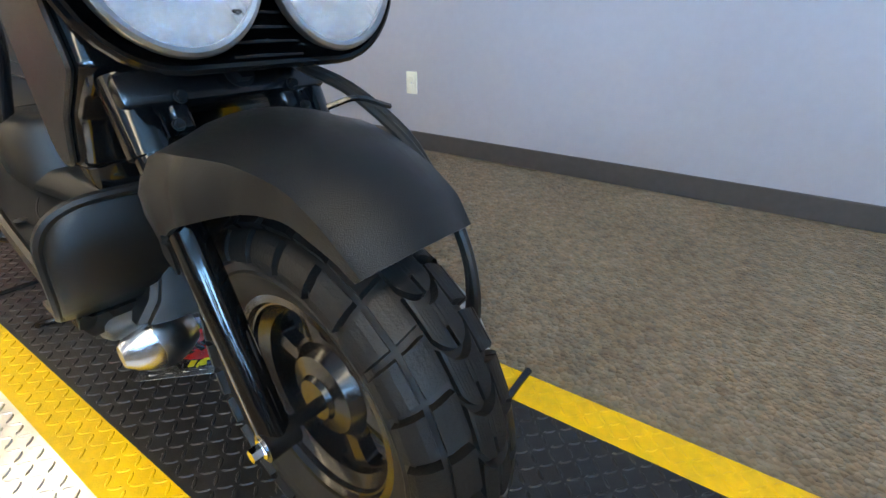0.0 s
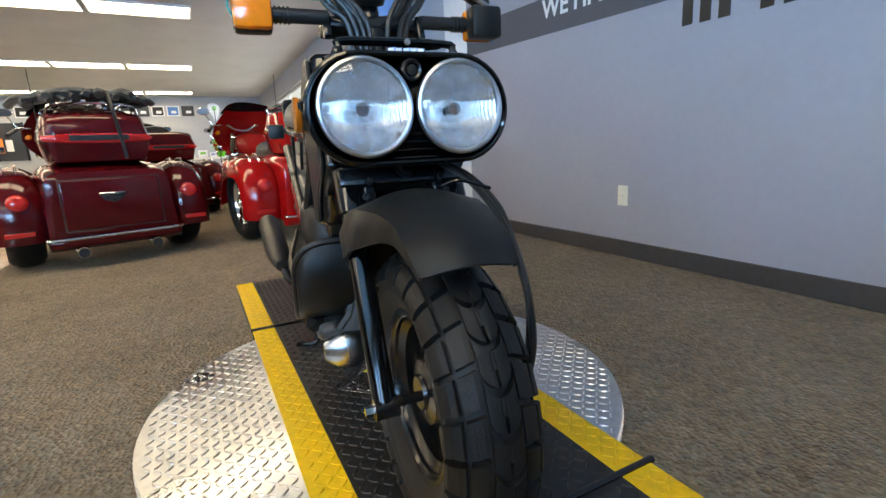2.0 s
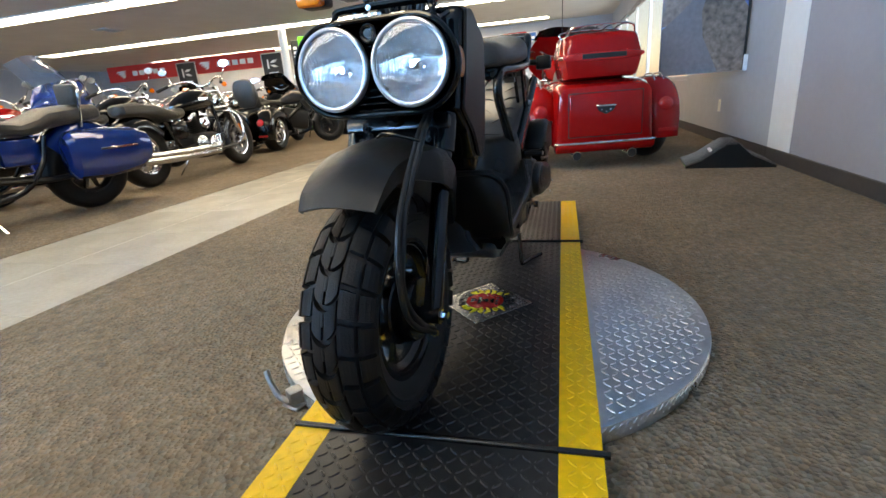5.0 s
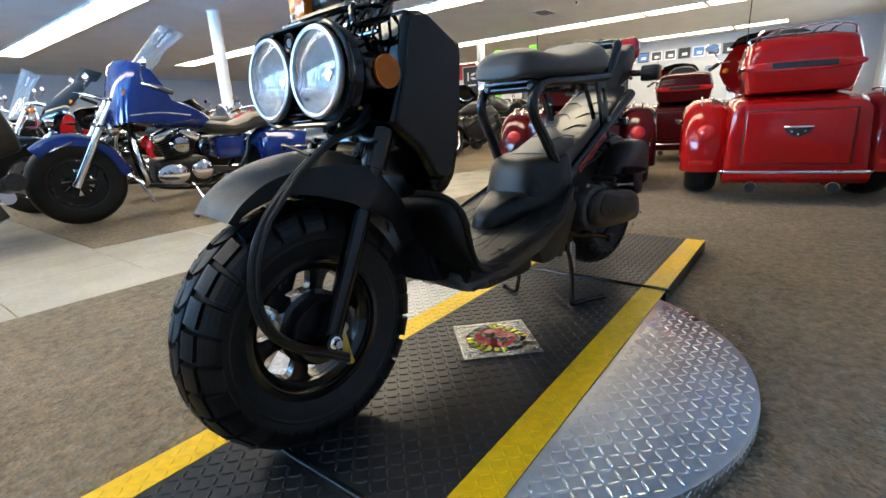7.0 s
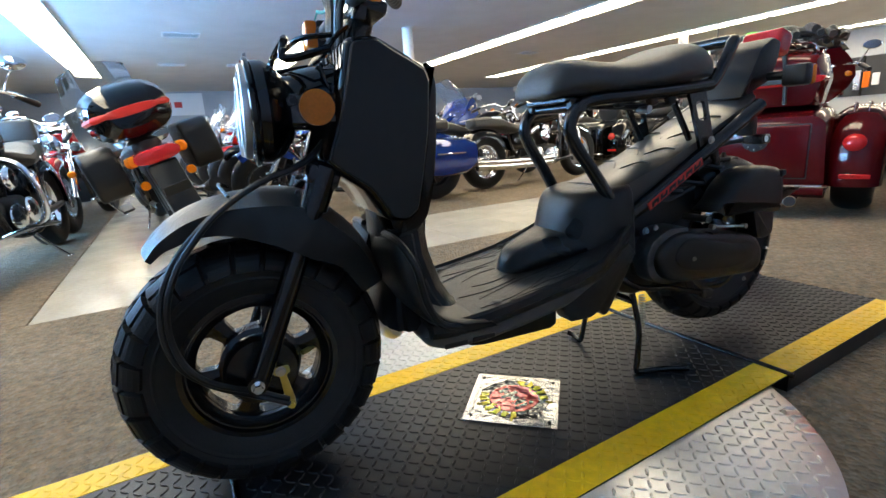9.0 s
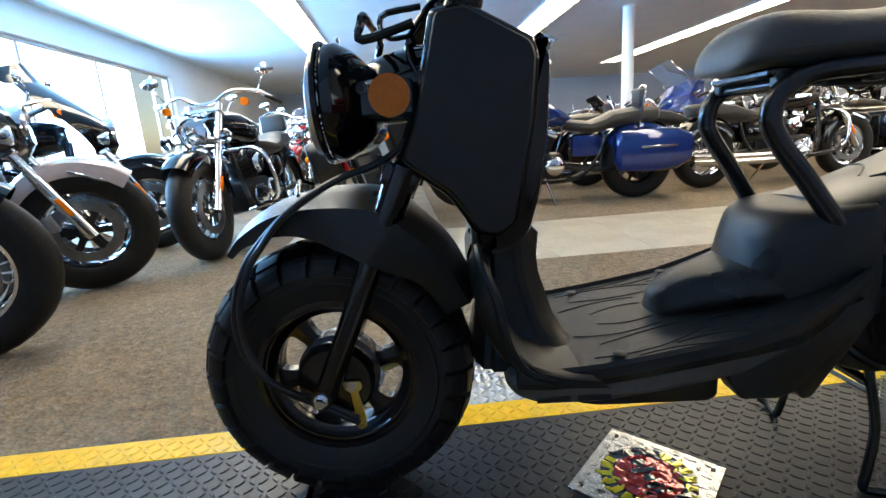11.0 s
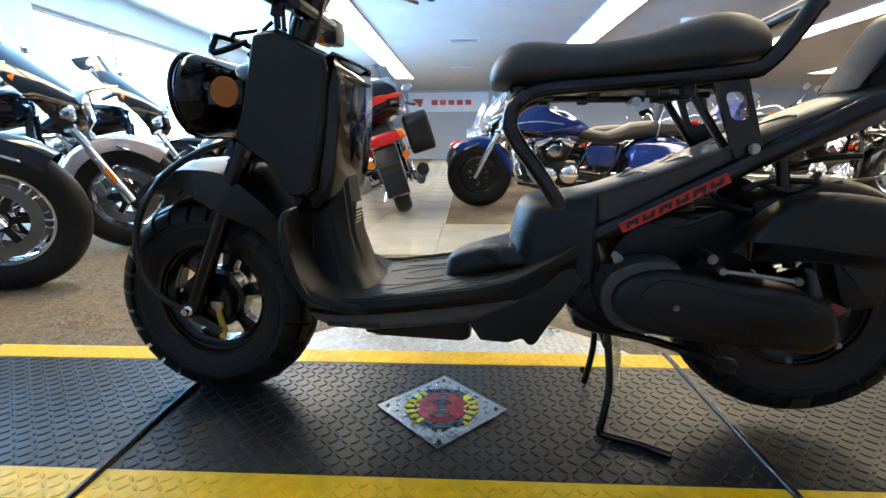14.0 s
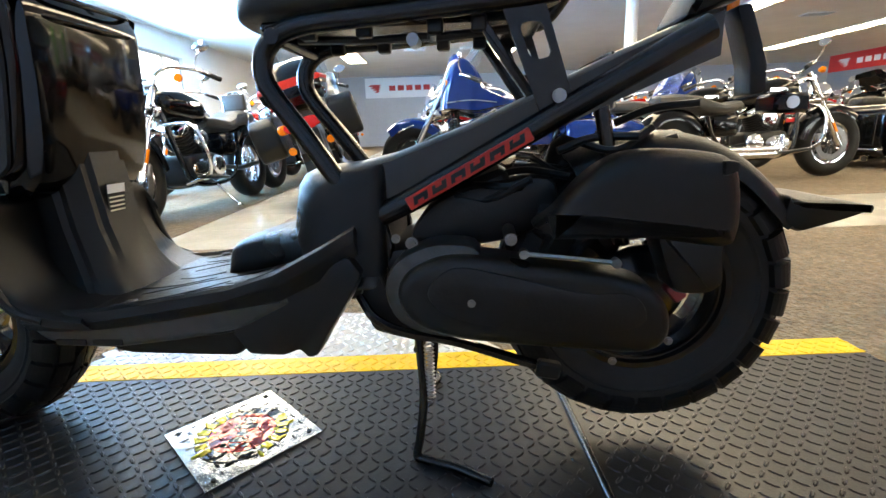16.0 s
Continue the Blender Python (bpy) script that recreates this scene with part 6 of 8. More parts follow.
# ---- motorcycles of the showroom ----
def road_wheel(parent, name, x, r, w, style="mag", disc=True, dr=0.62):
    """Tyre, rim, hub, spokes and brake discs of one wheel; x is the axle's place along the machine."""
    m = pose(x, 0, r, 90, 0, 0)
    h = w / 2
    ri = r * dr
    bm = B()
    lathe(bm, [(ri, -h * 0.75), (ri + 0.02, -h * 0.95), (r - 0.045, -h), (r - 0.018, -h * 0.8), (r - 0.004, -h * 0.4), (r, 0), (r - 0.004, h * 0.4), (r - 0.018, h * 0.8), (r - 0.045, h), (ri + 0.02, h * 0.95), (ri, h * 0.75), (ri - 0.01, 0)], m, 40, closed=True)
    tyre = part(name, bm, M_RUBBER, parent, "wheel with black road tyre")
    chrome = M_CHROME if style in ("wire", "mag", "lace") else M_DARKMETAL
    bm = B()
    lathe(bm, [(ri + 0.012, -h * 0.72), (ri - 0.012, -h * 0.66), (ri - 0.030, -h * 0.2), (ri - 0.030, h * 0.2), (ri - 0.012, h * 0.66), (ri + 0.012, h * 0.72), (ri + 0.004, 0)], m, 40, closed=True)
    part("rim", bm, chrome, tyre, "bright rim" if chrome is M_CHROME else "")
    bm = B()
    lathe(bm, [(0, -h * 0.9), (0.035, -h * 0.9), (0.05, -h * 0.5), (0.05, h * 0.5), (0.035, h * 0.9), (0, h * 0.9)], m, 20)
    part("hub", bm, chrome, tyre)
    bm = B()
    n = {"wire": 40, "mag": 9, "cast": 10, "lace": 28}[style]
    for i in range(n):
        a = 2 * math.pi * i / n
        d = Vector((math.cos(a), math.sin(a), 0))
        if style in ("wire", "lace"):
            sgn = 1 if i % 2 else -1
            b = a + 0.35 * (1 if (i // 2) % 2 else -1)
            wd = 0.0022 if style == "wire" else 0.005
            cyl(bm, m @ (0.045 * d + Vector((0, 0, sgn * h * 0.5))), m @ Vector(((ri - 0.02) * math.cos(b), (ri - 0.02) * math.sin(b), 0)), wd, seg=5)
        else:
            t = Vector((-math.sin(a), math.cos(a), 0))
            hw0, hw1, dz = (0.012, 0.018, 0.012) if style == "mag" else (0.016, 0.010, 0.014)
            rs = [[m @ (q * d + s * k * t + Vector((0, 0, z))) for s, z in ((-1, -dz), (1, -dz), (1, dz), (-1, dz))] for q, k in ((0.045, hw0), (ri - 0.02, hw1))]
            rings(bm, rs)
    fixn(bm)
    part("spoke_set", bm, chrome, tyre)["kind"] = "stuff"
    if disc:
        for s in (-1, 1):
            bm = B()
            lathe(bm, [(0.112, s * h * 0.86), (0.162, s * h * 0.86), (0.162, s * (h * 0.86 + 0.005)), (0.112, s * (h * 0.86 + 0.005))], m, 32, closed=True)
            part("brake_disc", bm, M_DARKMETAL if style == "cast" else M_DISC, tyre, "steel brake disc")
            bm = B()
            star = [(r, 2 * math.pi * k / 6 + d) for k in range(6) for r, d in ((0.052, -0.30), (0.118, -0.13), (0.118, 0.13), (0.052, 0.30))]
            rings(bm, [[m @ Vector((r * math.cos(a), r * math.sin(a), s * h * q)) for r, a in star] for q in (0.80, 0.855)])
            fixn(bm)
            part("disc_carrier", bm, M_DARKMETAL, tyre, "dark disc carrier")
            bm = B()
            box(bm, m @ Vector((-0.135, 0.055, s * h * 0.86)), (0.050, 0.042, 0.085), R(0, -20, 0), bev=0.014, seg=3)
            part("caliper", bm, M_STEEL if style != "cast" else M_DARKMETAL, tyre)
    return tyre

def blob(bm, secs, n=12):
    """A smooth body through sections (x, half width, z low, z high, y offset)."""
    rs = []
    for x, w, z0, z1 in secs:
        c, h = (z0 + z1) / 2, (z1 - z0) / 2
        rs.append([(x, w * math.copysign(abs(math.cos(a)) ** 0.75, math.cos(a)), c + h * math.copysign(abs(math.sin(a)) ** 0.75, math.sin(a))) for a in [2 * math.pi * i / n for i in range(n)]])
    return fixn(rings(bm, rs))

def front_end(t, fx, fr, paint, wheel, fairing, amber=True, guard=True, rake=30, guard_paint=None):
    """Fork, wheel, mudguard, lamp, bars and what fairing there is. Machine looks to +x."""
    tr = math.tan(radians(rake))
    hx = lambda z: fx + 0.03 - (z - fr) * tr
    road_wheel(t, "front_wheel", fx, fr, 0.125, wheel)
    for s in (-1, 1):
        bm = B()
        y = s * 0.105
        cyl(bm, (fx + 0.03, y, fr - 0.02), (hx(0.62), y, 0.62), 0.030, 0.030, 16)
        cyl(bm, (hx(0.62), y, 0.62), (hx(0.98), y, 0.98), 0.024, seg=16)
        leg = part("fork_leg", bm, M_CHROME, t, "polished fork leg")
        if amber:
            bm = B()
            a = math.degrees(math.atan(tr))
            box(bm, (hx(0.47) + 0.002, s * 0.136, 0.47), (0.024, 0.010, 0.10), R(0, -a, 0), bev=0.003)
            part("reflector", bm, M_ORANGE, leg, "amber reflector strip")
    bm = B()
    for z in (0.74, 0.93):
        box(bm, (hx(z), 0, z), (0.07, 0.26, 0.035), R(0, -rake, 0), bev=0.008)
    part("fork_clamp", bm, M_CHROME, t)
    if guard:
        bm = B()
        R0 = fr + 0.035
        path = [(fx - R0 * math.cos(radians(a)), fr + R0 * math.sin(radians(a))) for a in (8, 35, 62, 88, 112, 132)]
        arch(bm, path, 0.082, 0.075, 0.004, 0.014, 3)
        g = part("front_mudguard", bm, guard_paint or paint, t, "glossy front mudguard")
        for s in (-1, 1):
            bm = B()
            box(bm, (fx + 0.06, s * 0.086, fr + R0 * 0.78), (0.16, 0.006, 0.012), R(0, 22, 0), bev=0.002)
            part("trim", bm, M_CHROME, g)
    # lamp
    zl = 0.80 if fairing in ("none", "screen") else 0.86
    lx = hx(zl) + 0.13
    if fairing == "tourer":
        zl, lx = 0.76, 0.60 + fx - 0.83
    m = pose(lx, 0, zl, 0, 90, 0)
    bm = B()
    lathe(bm, [(0, -0.13), (0.05, -0.12), (0.085, -0.07), (0.095, 0.0), (0.097, 0.015), (0.088, 0.02), (0.088, 0.0), (0, -0.02)], m, 28)
    lamp = part("headlight", bm, M_CHROME, t, "round chrome headlight")
    bm = B()
    lathe(bm, [(0, 0.022), (0.05, 0.018), (0.087, 0.006), (0.087, 0.0), (0, 0.0)], m, 24)
    part("lens", bm, M_REFLECT, lamp, "clear headlight lens")
    for s in (-1, 1):
        bm = B()
        m2 = pose(lx - 0.02, s * 0.19, zl - 0.04, 0, 90, 0)
        lathe(bm, [(0, -0.06), (0.03, -0.05), (0.045, 0.0), (0.04, 0.012), (0, 0.014)], m2, 18)
        part("passing_lamp", bm, M_CHROME, lamp)
    bm = B()
    cyl(bm, (lx - 0.05, -0.17, zl - 0.05), (lx - 0.05, 0.17, zl - 0.05), 0.010, seg=8)
    part("lamp_bar", bm, M_CHROME, lamp)
    # bars
    bx = hx(1.0) - 0.02
    bm = B()
    tube(bm, [(bx - 0.28, -0.42, 0.98), (bx - 0.13, -0.34, 1.04), (bx - 0.02, -0.18, 1.06), (bx, -0.06, 1.0), (bx, 0.06, 1.0), (bx - 0.02, 0.18, 1.06), (bx - 0.13, 0.34, 1.04), (bx - 0.28, 0.42, 0.98)], 0.0135, 10)
    bar = part("handlebar", bm, M_CHROME, t, "chrome handlebar")
    for s in (-1, 1):
        bm = B()
        cyl(bm, (bx - 0.16, s * 0.355, 1.03), (bx - 0.285, s * 0.423, 0.978), 0.019, seg=12)
        part("grip", bm, M_CABLE, bar, "black rubber grip")
        bm = B()
        tube(bm, [(bx - 0.12, s * 0.33, 1.05), (bx - 0.10, s * 0.37, 1.12), (bx - 0.12, s * 0.40, 1.17)], 0.005, 7)
        lathe(bm, [(0, 0.0), (0.05, 0.0), (0.055, -0.012), (0.03, -0.03), (0, -0.034)], pose(bx - 0.13, s * 0.41, 1.19, 0, -90, 0) @ Matrix.Diagonal((0.7, 1.15, 1, 1)), 20)
        part("mirror", bm, M_CHROME, bar, "chrome mirror")
        bm = B()
        lathe(bm, [(0, 0.0), (0.028, 0.0), (0.03, -0.02), (0.015, -0.045), (0, -0.05)], pose(bx + 0.02, s * 0.27, 0.98, 0, 90, 0), 16)
        part("signal", bm, M_ORANGE, bar, "amber turn signal")
    if fairing == "batwing":
        bm = B()
        rs = []
        for z, x, d, w in ((-0.15, 0.07, 0.03, 0.10), (-0.09, 0.08, 0.055, 0.18), (0.0, 0.05, 0.075, 0.27), (0.09, -0.02, 0.075, 0.32), (0.18, -0.11, 0.062, 0.31), (0.27, -0.20, 0.042, 0.26), (0.33, -0.26, 0.025, 0.21)):
            q = [(-0.3, 1.0), (0.1, 0.9), (0.62, 0.6), (0.95, 0.25), (0.95, -0.25), (0.62, -0.6), (0.1, -0.9), (-0.3, -1.0), (-0.55, -0.9), (0.10, -0.35), (0.10, 0.35), (-0.55, 0.9)]
            rs.append([(lx - 0.10 + x + d * a - (abs(b) ** 2) * 0.07, w * b, zl + z) for a, b in q])
        fixn(rings(bm, rs))
        f = part("fairing", bm, paint, t, "glossy fork-mounted fairing")
        bm = B()
        rs = []
        for k in range(9):
            a = -1 + 2 * k / 8
            y, x = 0.34 * a, lx - 0.02 - 0.13 * a * a
            x -= 0.29
            rs.append([(x - 0.00, y * 0.8, zl + 0.30), (x - 0.04, y * 0.72, zl + 0.37 - 0.03 * a * a), (x - 0.07, y * 0.62, zl + 0.43 - 0.05 * a * a), (x - 0.075, y * 0.62, zl + 0.43 - 0.05 * a * a), (x - 0.046, y * 0.72, zl + 0.37 - 0.03 * a * a), (x - 0.006, y * 0.8, zl + 0.30)])
        fixn(rings(bm, rs))
        part("windshield", bm, M_GLOSS, f, "dark smoked short windshield")
    if fairing in ("screen", "tourer"):
        bm = B()
        z0 = zl + (0.12 if fairing == "screen" else 0.30)
        top = 0.50 if fairing == "screen" else 0.44
        off = 0.0 if fairing == "screen" else 0.12
        rs = []
        for k in range(11):
            a = -1 + 2 * k / 10
            y, x = 0.29 * a, lx - 0.06 - off - 0.11 * a * a
            q = [(x, y, z0), (x - 0.12 - off * 0.4, y, z0 + top * 0.5), (x - 0.23 - off, y * 0.88, z0 + top * (1 - 0.18 * a * a))]
            rs.append(q + [(p[0] - 0.006, p[1], p[2]) for p in q[::-1]])
        fixn(rings(bm, rs))
        part("windshield", bm, M_SCREEN, t, "tall clear windshield")
    if fairing == "tourer":
        bm = B()
        rs = []
        out = [(-0.03, 0.0), (-0.05, 0.12), (-0.09, 0.28), (-0.13, 0.42), (-0.17, 0.46), (-0.21, 0.44), (-0.28, 0.30), (-0.44, 0.18), (-0.62, 0.08), (-0.66, 0.02), (-0.40, -0.03)]
        for k in range(11):
            v = -1 + 0.2 * k
            y = 0.33 * math.sin(v * math.pi / 2)
            e = 1 - abs(v) ** 3 * 0.16
            rs.append([(lx + a * 1.0 - 0.12 * v * v * (1 if a > -0.3 else 0), y, zl + 0.10 + (b - 0.10) * e) for a, b in out])
        fixn(rings(bm, rs))
        f = part("fairing", bm, paint, t, "large glossy fairing")
        for s in (-1, 1):
            bm = B()
            tube(bm, [(lx - 0.14, s * 0.334, zl + 0.06), (lx - 0.35, s * 0.336, zl + 0.075), (lx - 0.56, s * 0.334, zl + 0.05)], 0.005, 6)
            part("trim", bm, M_ALU, f, "bright pinstripe trim")
    return hx

def v_engine(t, x, z, bright=True):
    mt = M_CHROME if bright else M_DARKMETAL
    bm = B()
    box(bm, (x, 0, z - 0.08), (0.44, 0.26, 0.24), bev=0.05, seg=3)
    e = part("engine", bm, M_DARKMETAL, t, "V-twin engine with bright covers")
    for a in (-24, 24):
        bm = B()
        c = Vector((x + math.sin(radians(a)) * 0.16, 0, z + 0.14))
        for k in range(8):
            p = Vector((x, 0, z)) + Vector((math.sin(radians(a)), 0, math.cos(radians(a)))) * (0.06 + 0.022 * k)
            cyl(bm, p - Vector((0.011 * math.sin(radians(a)) * 0.5, 0, 0.005)), p + Vector((0.011 * math.sin(radians(a)) * 0.5, 0, 0.005)), 0.085, seg=16)
        p = Vector((x, 0, z)) + Vector((math.sin(radians(a)), 0, math.cos(radians(a)))) * 0.25
        cyl(bm, Vector((x, 0, z)), p, 0.068, seg=14)
        cy = part("cylinder", bm, M_DARKMETAL, e, "finned engine cylinder")
        cy["kind"] = "stuff"
        bm = B()
        box(bm, p, (0.17, 0.15, 0.07), R(0, a, 0), bev=0.02, seg=2)
        part("rocker_cover", bm, mt, e, "bright rocker cover")
    for s in (-1, 1):
        bm = B()
        lathe(bm, [(0, 0.03), (0.06, 0.028), (0.085, 0.012), (0.09, 0), (0, 0)], pose(x - 0.14, s * 0.15, z - 0.07, -90 * s, 0, 0), 26)
        lathe(bm, [(0, 0.025), (0.07, 0.022), (0.098, 0.008), (0.10, 0), (0, 0)], pose(x + 0.09, s * 0.145, z - 0.09, -90 * s, 0, 0) @ Matrix.Diagonal((1.25, 0.85, 1, 1)), 26)
        part("side_cover", bm, mt, e, "round polished side cover")
        bm = B()
        lathe(bm, [(0, 0.04), (0.06, 0.036), (0.08, 0.01), (0.08, 0), (0, 0)], pose(x + 0.0, s * 0.12, z + 0.15, -90 * s, 0, 0), 24)
        part("air_cleaner", bm, mt, e)
    return e

def rear_end(t, rx, rr, paint, wheel, bags, box_top, sissy):
    road_wheel(t, "rear_wheel", rx, rr, 0.15, wheel, disc=False, dr=0.60)
    bm = B()
    R0 = rr + 0.05
    path = [(rx - R0 * math.cos(radians(a)), rr + R0 * math.sin(radians(a))) for a in (-2, 28, 58, 88, 115, 142)]
    arch(bm, path, 0.105, 0.10, 0.005, 0.02, 3)
    g = part("rear_mudguard", bm, paint, t, "glossy rear mudguard")
    bm = B()
    box(bm, (rx - R0 - 0.015, 0, rr + 0.22), (0.05, 0.15, 0.07), bev=0.015, seg=2)
    part("tail_light", bm, M_REDLENS, g, "red tail light")
    for s in (-1, 1):
        bm = B()
        lathe(bm, [(0, 0), (0.032, 0), (0.034, 0.02), (0.02, 0.045), (0, 0.05)], pose(rx - R0 - 0.02, s * 0.16, rr + 0.20, 0, 90, 180) @ R(0, 180, 0), 16)
        part("signal", bm, M_ORANGE, g, "amber rear signal")
        bm = B()
        tube(bm, [(rx + 0.70, s * 0.12, rr + 0.02), (rx + 0.35, s * 0.12, rr - 0.02), (rx, s * 0.12, rr)], 0.022, 8)
        part("swing_arm", bm, M_DARKMETAL, t)
        if bags and box_top:
            bm = B()
            side(bm, soft_poly([(rx + 0.20, rr + 0.20), (rx + 0.16, rr + 0.49), (rx + 0.10, rr + 0.53), (rx - 0.26, rr + 0.52), (rx - 0.33, rr + 0.46), (rx - 0.34, rr + 0.27), (rx - 0.28, rr + 0.17)], 0.03), s * 0.33 - 0.11, s * 0.33 + 0.11, 0.03, 3)
            b = part("saddlebag", bm, M_PLASTIC, t, "square black hard pannier")
            bm = B()
            box(bm, (rx - 0.06, s * 0.442, rr + 0.40), (0.36, 0.010, 0.02), bev=0.004)
            part("lid_seam", bm, M_DARKMETAL, b)
        elif bags:
            bm = B()
            blob(bm, [(rx + 0.26, 0.06, rr + 0.02, rr + 0.28), (rx + 0.22, 0.10, rr - 0.04, rr + 0.32), (rx, 0.125, rr - 0.06, rr + 0.33), (rx - 0.25, 0.125, rr - 0.04, rr + 0.32), (rx - 0.36, 0.11, rr + 0.02, rr + 0.28), (rx - 0.40, 0.06, rr + 0.08, rr + 0.22)], 16)
            for v in bm.verts:
                v.co.y += s * 0.24
            b = part("saddlebag", bm, paint, t, "glossy hard saddlebag")
            bm = B()
            box(bm, (rx - 0.08, s * 0.365, rr + 0.18), (0.30, 0.008, 0.016), bev=0.003)
            part("latch_trim", bm, M_CHROME, b)
    for s in (-1, 1):
        bm = B()
        z = 0.27 if s < 0 else 0.22
        y = 0.19
        tube(bm, [(rx + 1.0, -y, 0.42), (rx + 0.98, -y, 0.30 if s < 0 else 0.25), (rx + 0.82, -y, z + 0.02), (rx + 0.50, -y, z + 0.02), (rx + 0.1, -y - 0.02, z + 0.03), (rx - 0.28, -y - 0.03, z + 0.05)], (0.025, 0.042), 12)
        part("exhaust_pipe", bm, M_CHROME, t, "long chrome exhaust pipe")
    if sissy:
        bm = B()
        tube(bm, [(rx + 0.02, -0.11, rr + 0.34), (rx - 0.02, -0.11, rr + 0.62), (rx - 0.04, 0, rr + 0.68), (rx - 0.02, 0.11, rr + 0.62), (rx + 0.02, 0.11, rr + 0.34)], 0.011, 8)
        sb = part("backrest_bar", bm, M_CHROME, t, "chrome backrest hoop")
        bm = B()
        box(bm, (rx, 0, rr + 0.58), (0.05, 0.23, 0.16), bev=0.022, seg=3)
        part("pad", bm, M_SEAT, sb, "black backrest pad")
    if box_top:
        bm = B()
        blob(bm, [(rx + 0.16, 0.20, rr + 0.54, rr + 0.78), (rx + 0.10, 0.27, rr + 0.50, rr + 0.88), (rx - 0.12, 0.29, rr + 0.50, rr + 0.90), (rx - 0.32, 0.25, rr + 0.52, rr + 0.84), (rx - 0.38, 0.16, rr + 0.58, rr + 0.76)], 18)
        tc = part("top_case", bm, M_GLOSS, t, "black top case with red band")
        bm = B()
        blob(bm, [(rx + 0.12, 0.270, rr + 0.67, rr + 0.72), (rx + 0.08, 0.282, rr + 0.66, rr + 0.73), (rx - 0.12, 0.300, rr + 0.65, rr + 0.73), (rx - 0.33, 0.26, rr + 0.65, rr + 0.73), (rx - 0.392, 0.15, rr + 0.66, rr + 0.72)], 18)
        part("band", bm, M_REDDECAL, tc, "red reflective band")
        bm = B()
        blob(bm, [(rx - 0.46, 0.05, rr + 0.34, rr + 0.40), (rx - 0.44, 0.15, rr + 0.32, rr + 0.42), (rx - 0.36, 0.19, rr + 0.33, rr + 0.43), (rx - 0.28, 0.17, rr + 0.35, rr + 0.42)], 16)
        tl = part("rear_lamp", bm, M_REDLENS, t, "wide red tail light with amber ends")
        for s in (-1, 1):
            bm = B()
            blob(bm, [(rx - 0.425, 0.02, rr + 0.345, rr + 0.405), (rx - 0.40, 0.045, rr + 0.335, rr + 0.415), (rx - 0.33, 0.045, rr + 0.34, rr + 0.415)], 10)
            for v in bm.verts:
                v.co.y += s * 0.165
            part("amber_end", bm, M_ORANGE, tl, "amber signal lens")
        bm = B()
        side(bm, soft_poly([(rx - 0.42, rr + 0.32), (rx - 0.30, rr + 0.30), (rx - 0.40, rr - 0.02), (rx - 0.50, rr - 0.12), (rx - 0.56, rr - 0.10)], 0.02), -0.10, 0.10, 0.012)
        hg = part("plate_hanger", bm, M_PLASTIC, t, "long black plate hanger")
        bm = B()
        box(bm, (rx - 0.495, 0, rr + 0.10), (0.010, 0.18, 0.13), R(0, -22, 0), bev=0.003)
        part("plate_back", bm, M_DARKMETAL, hg)
        bm = B()
        tube(bm, [(rx + 0.5, -0.2, 0.25), (rx + 0.1, -0.24, 0.28), (rx - 0.42, -0.26, 0.36)], (0.04, 0.055), 14)
        part("muffler", bm, M_DARKMETAL, t, "dark round muffler")

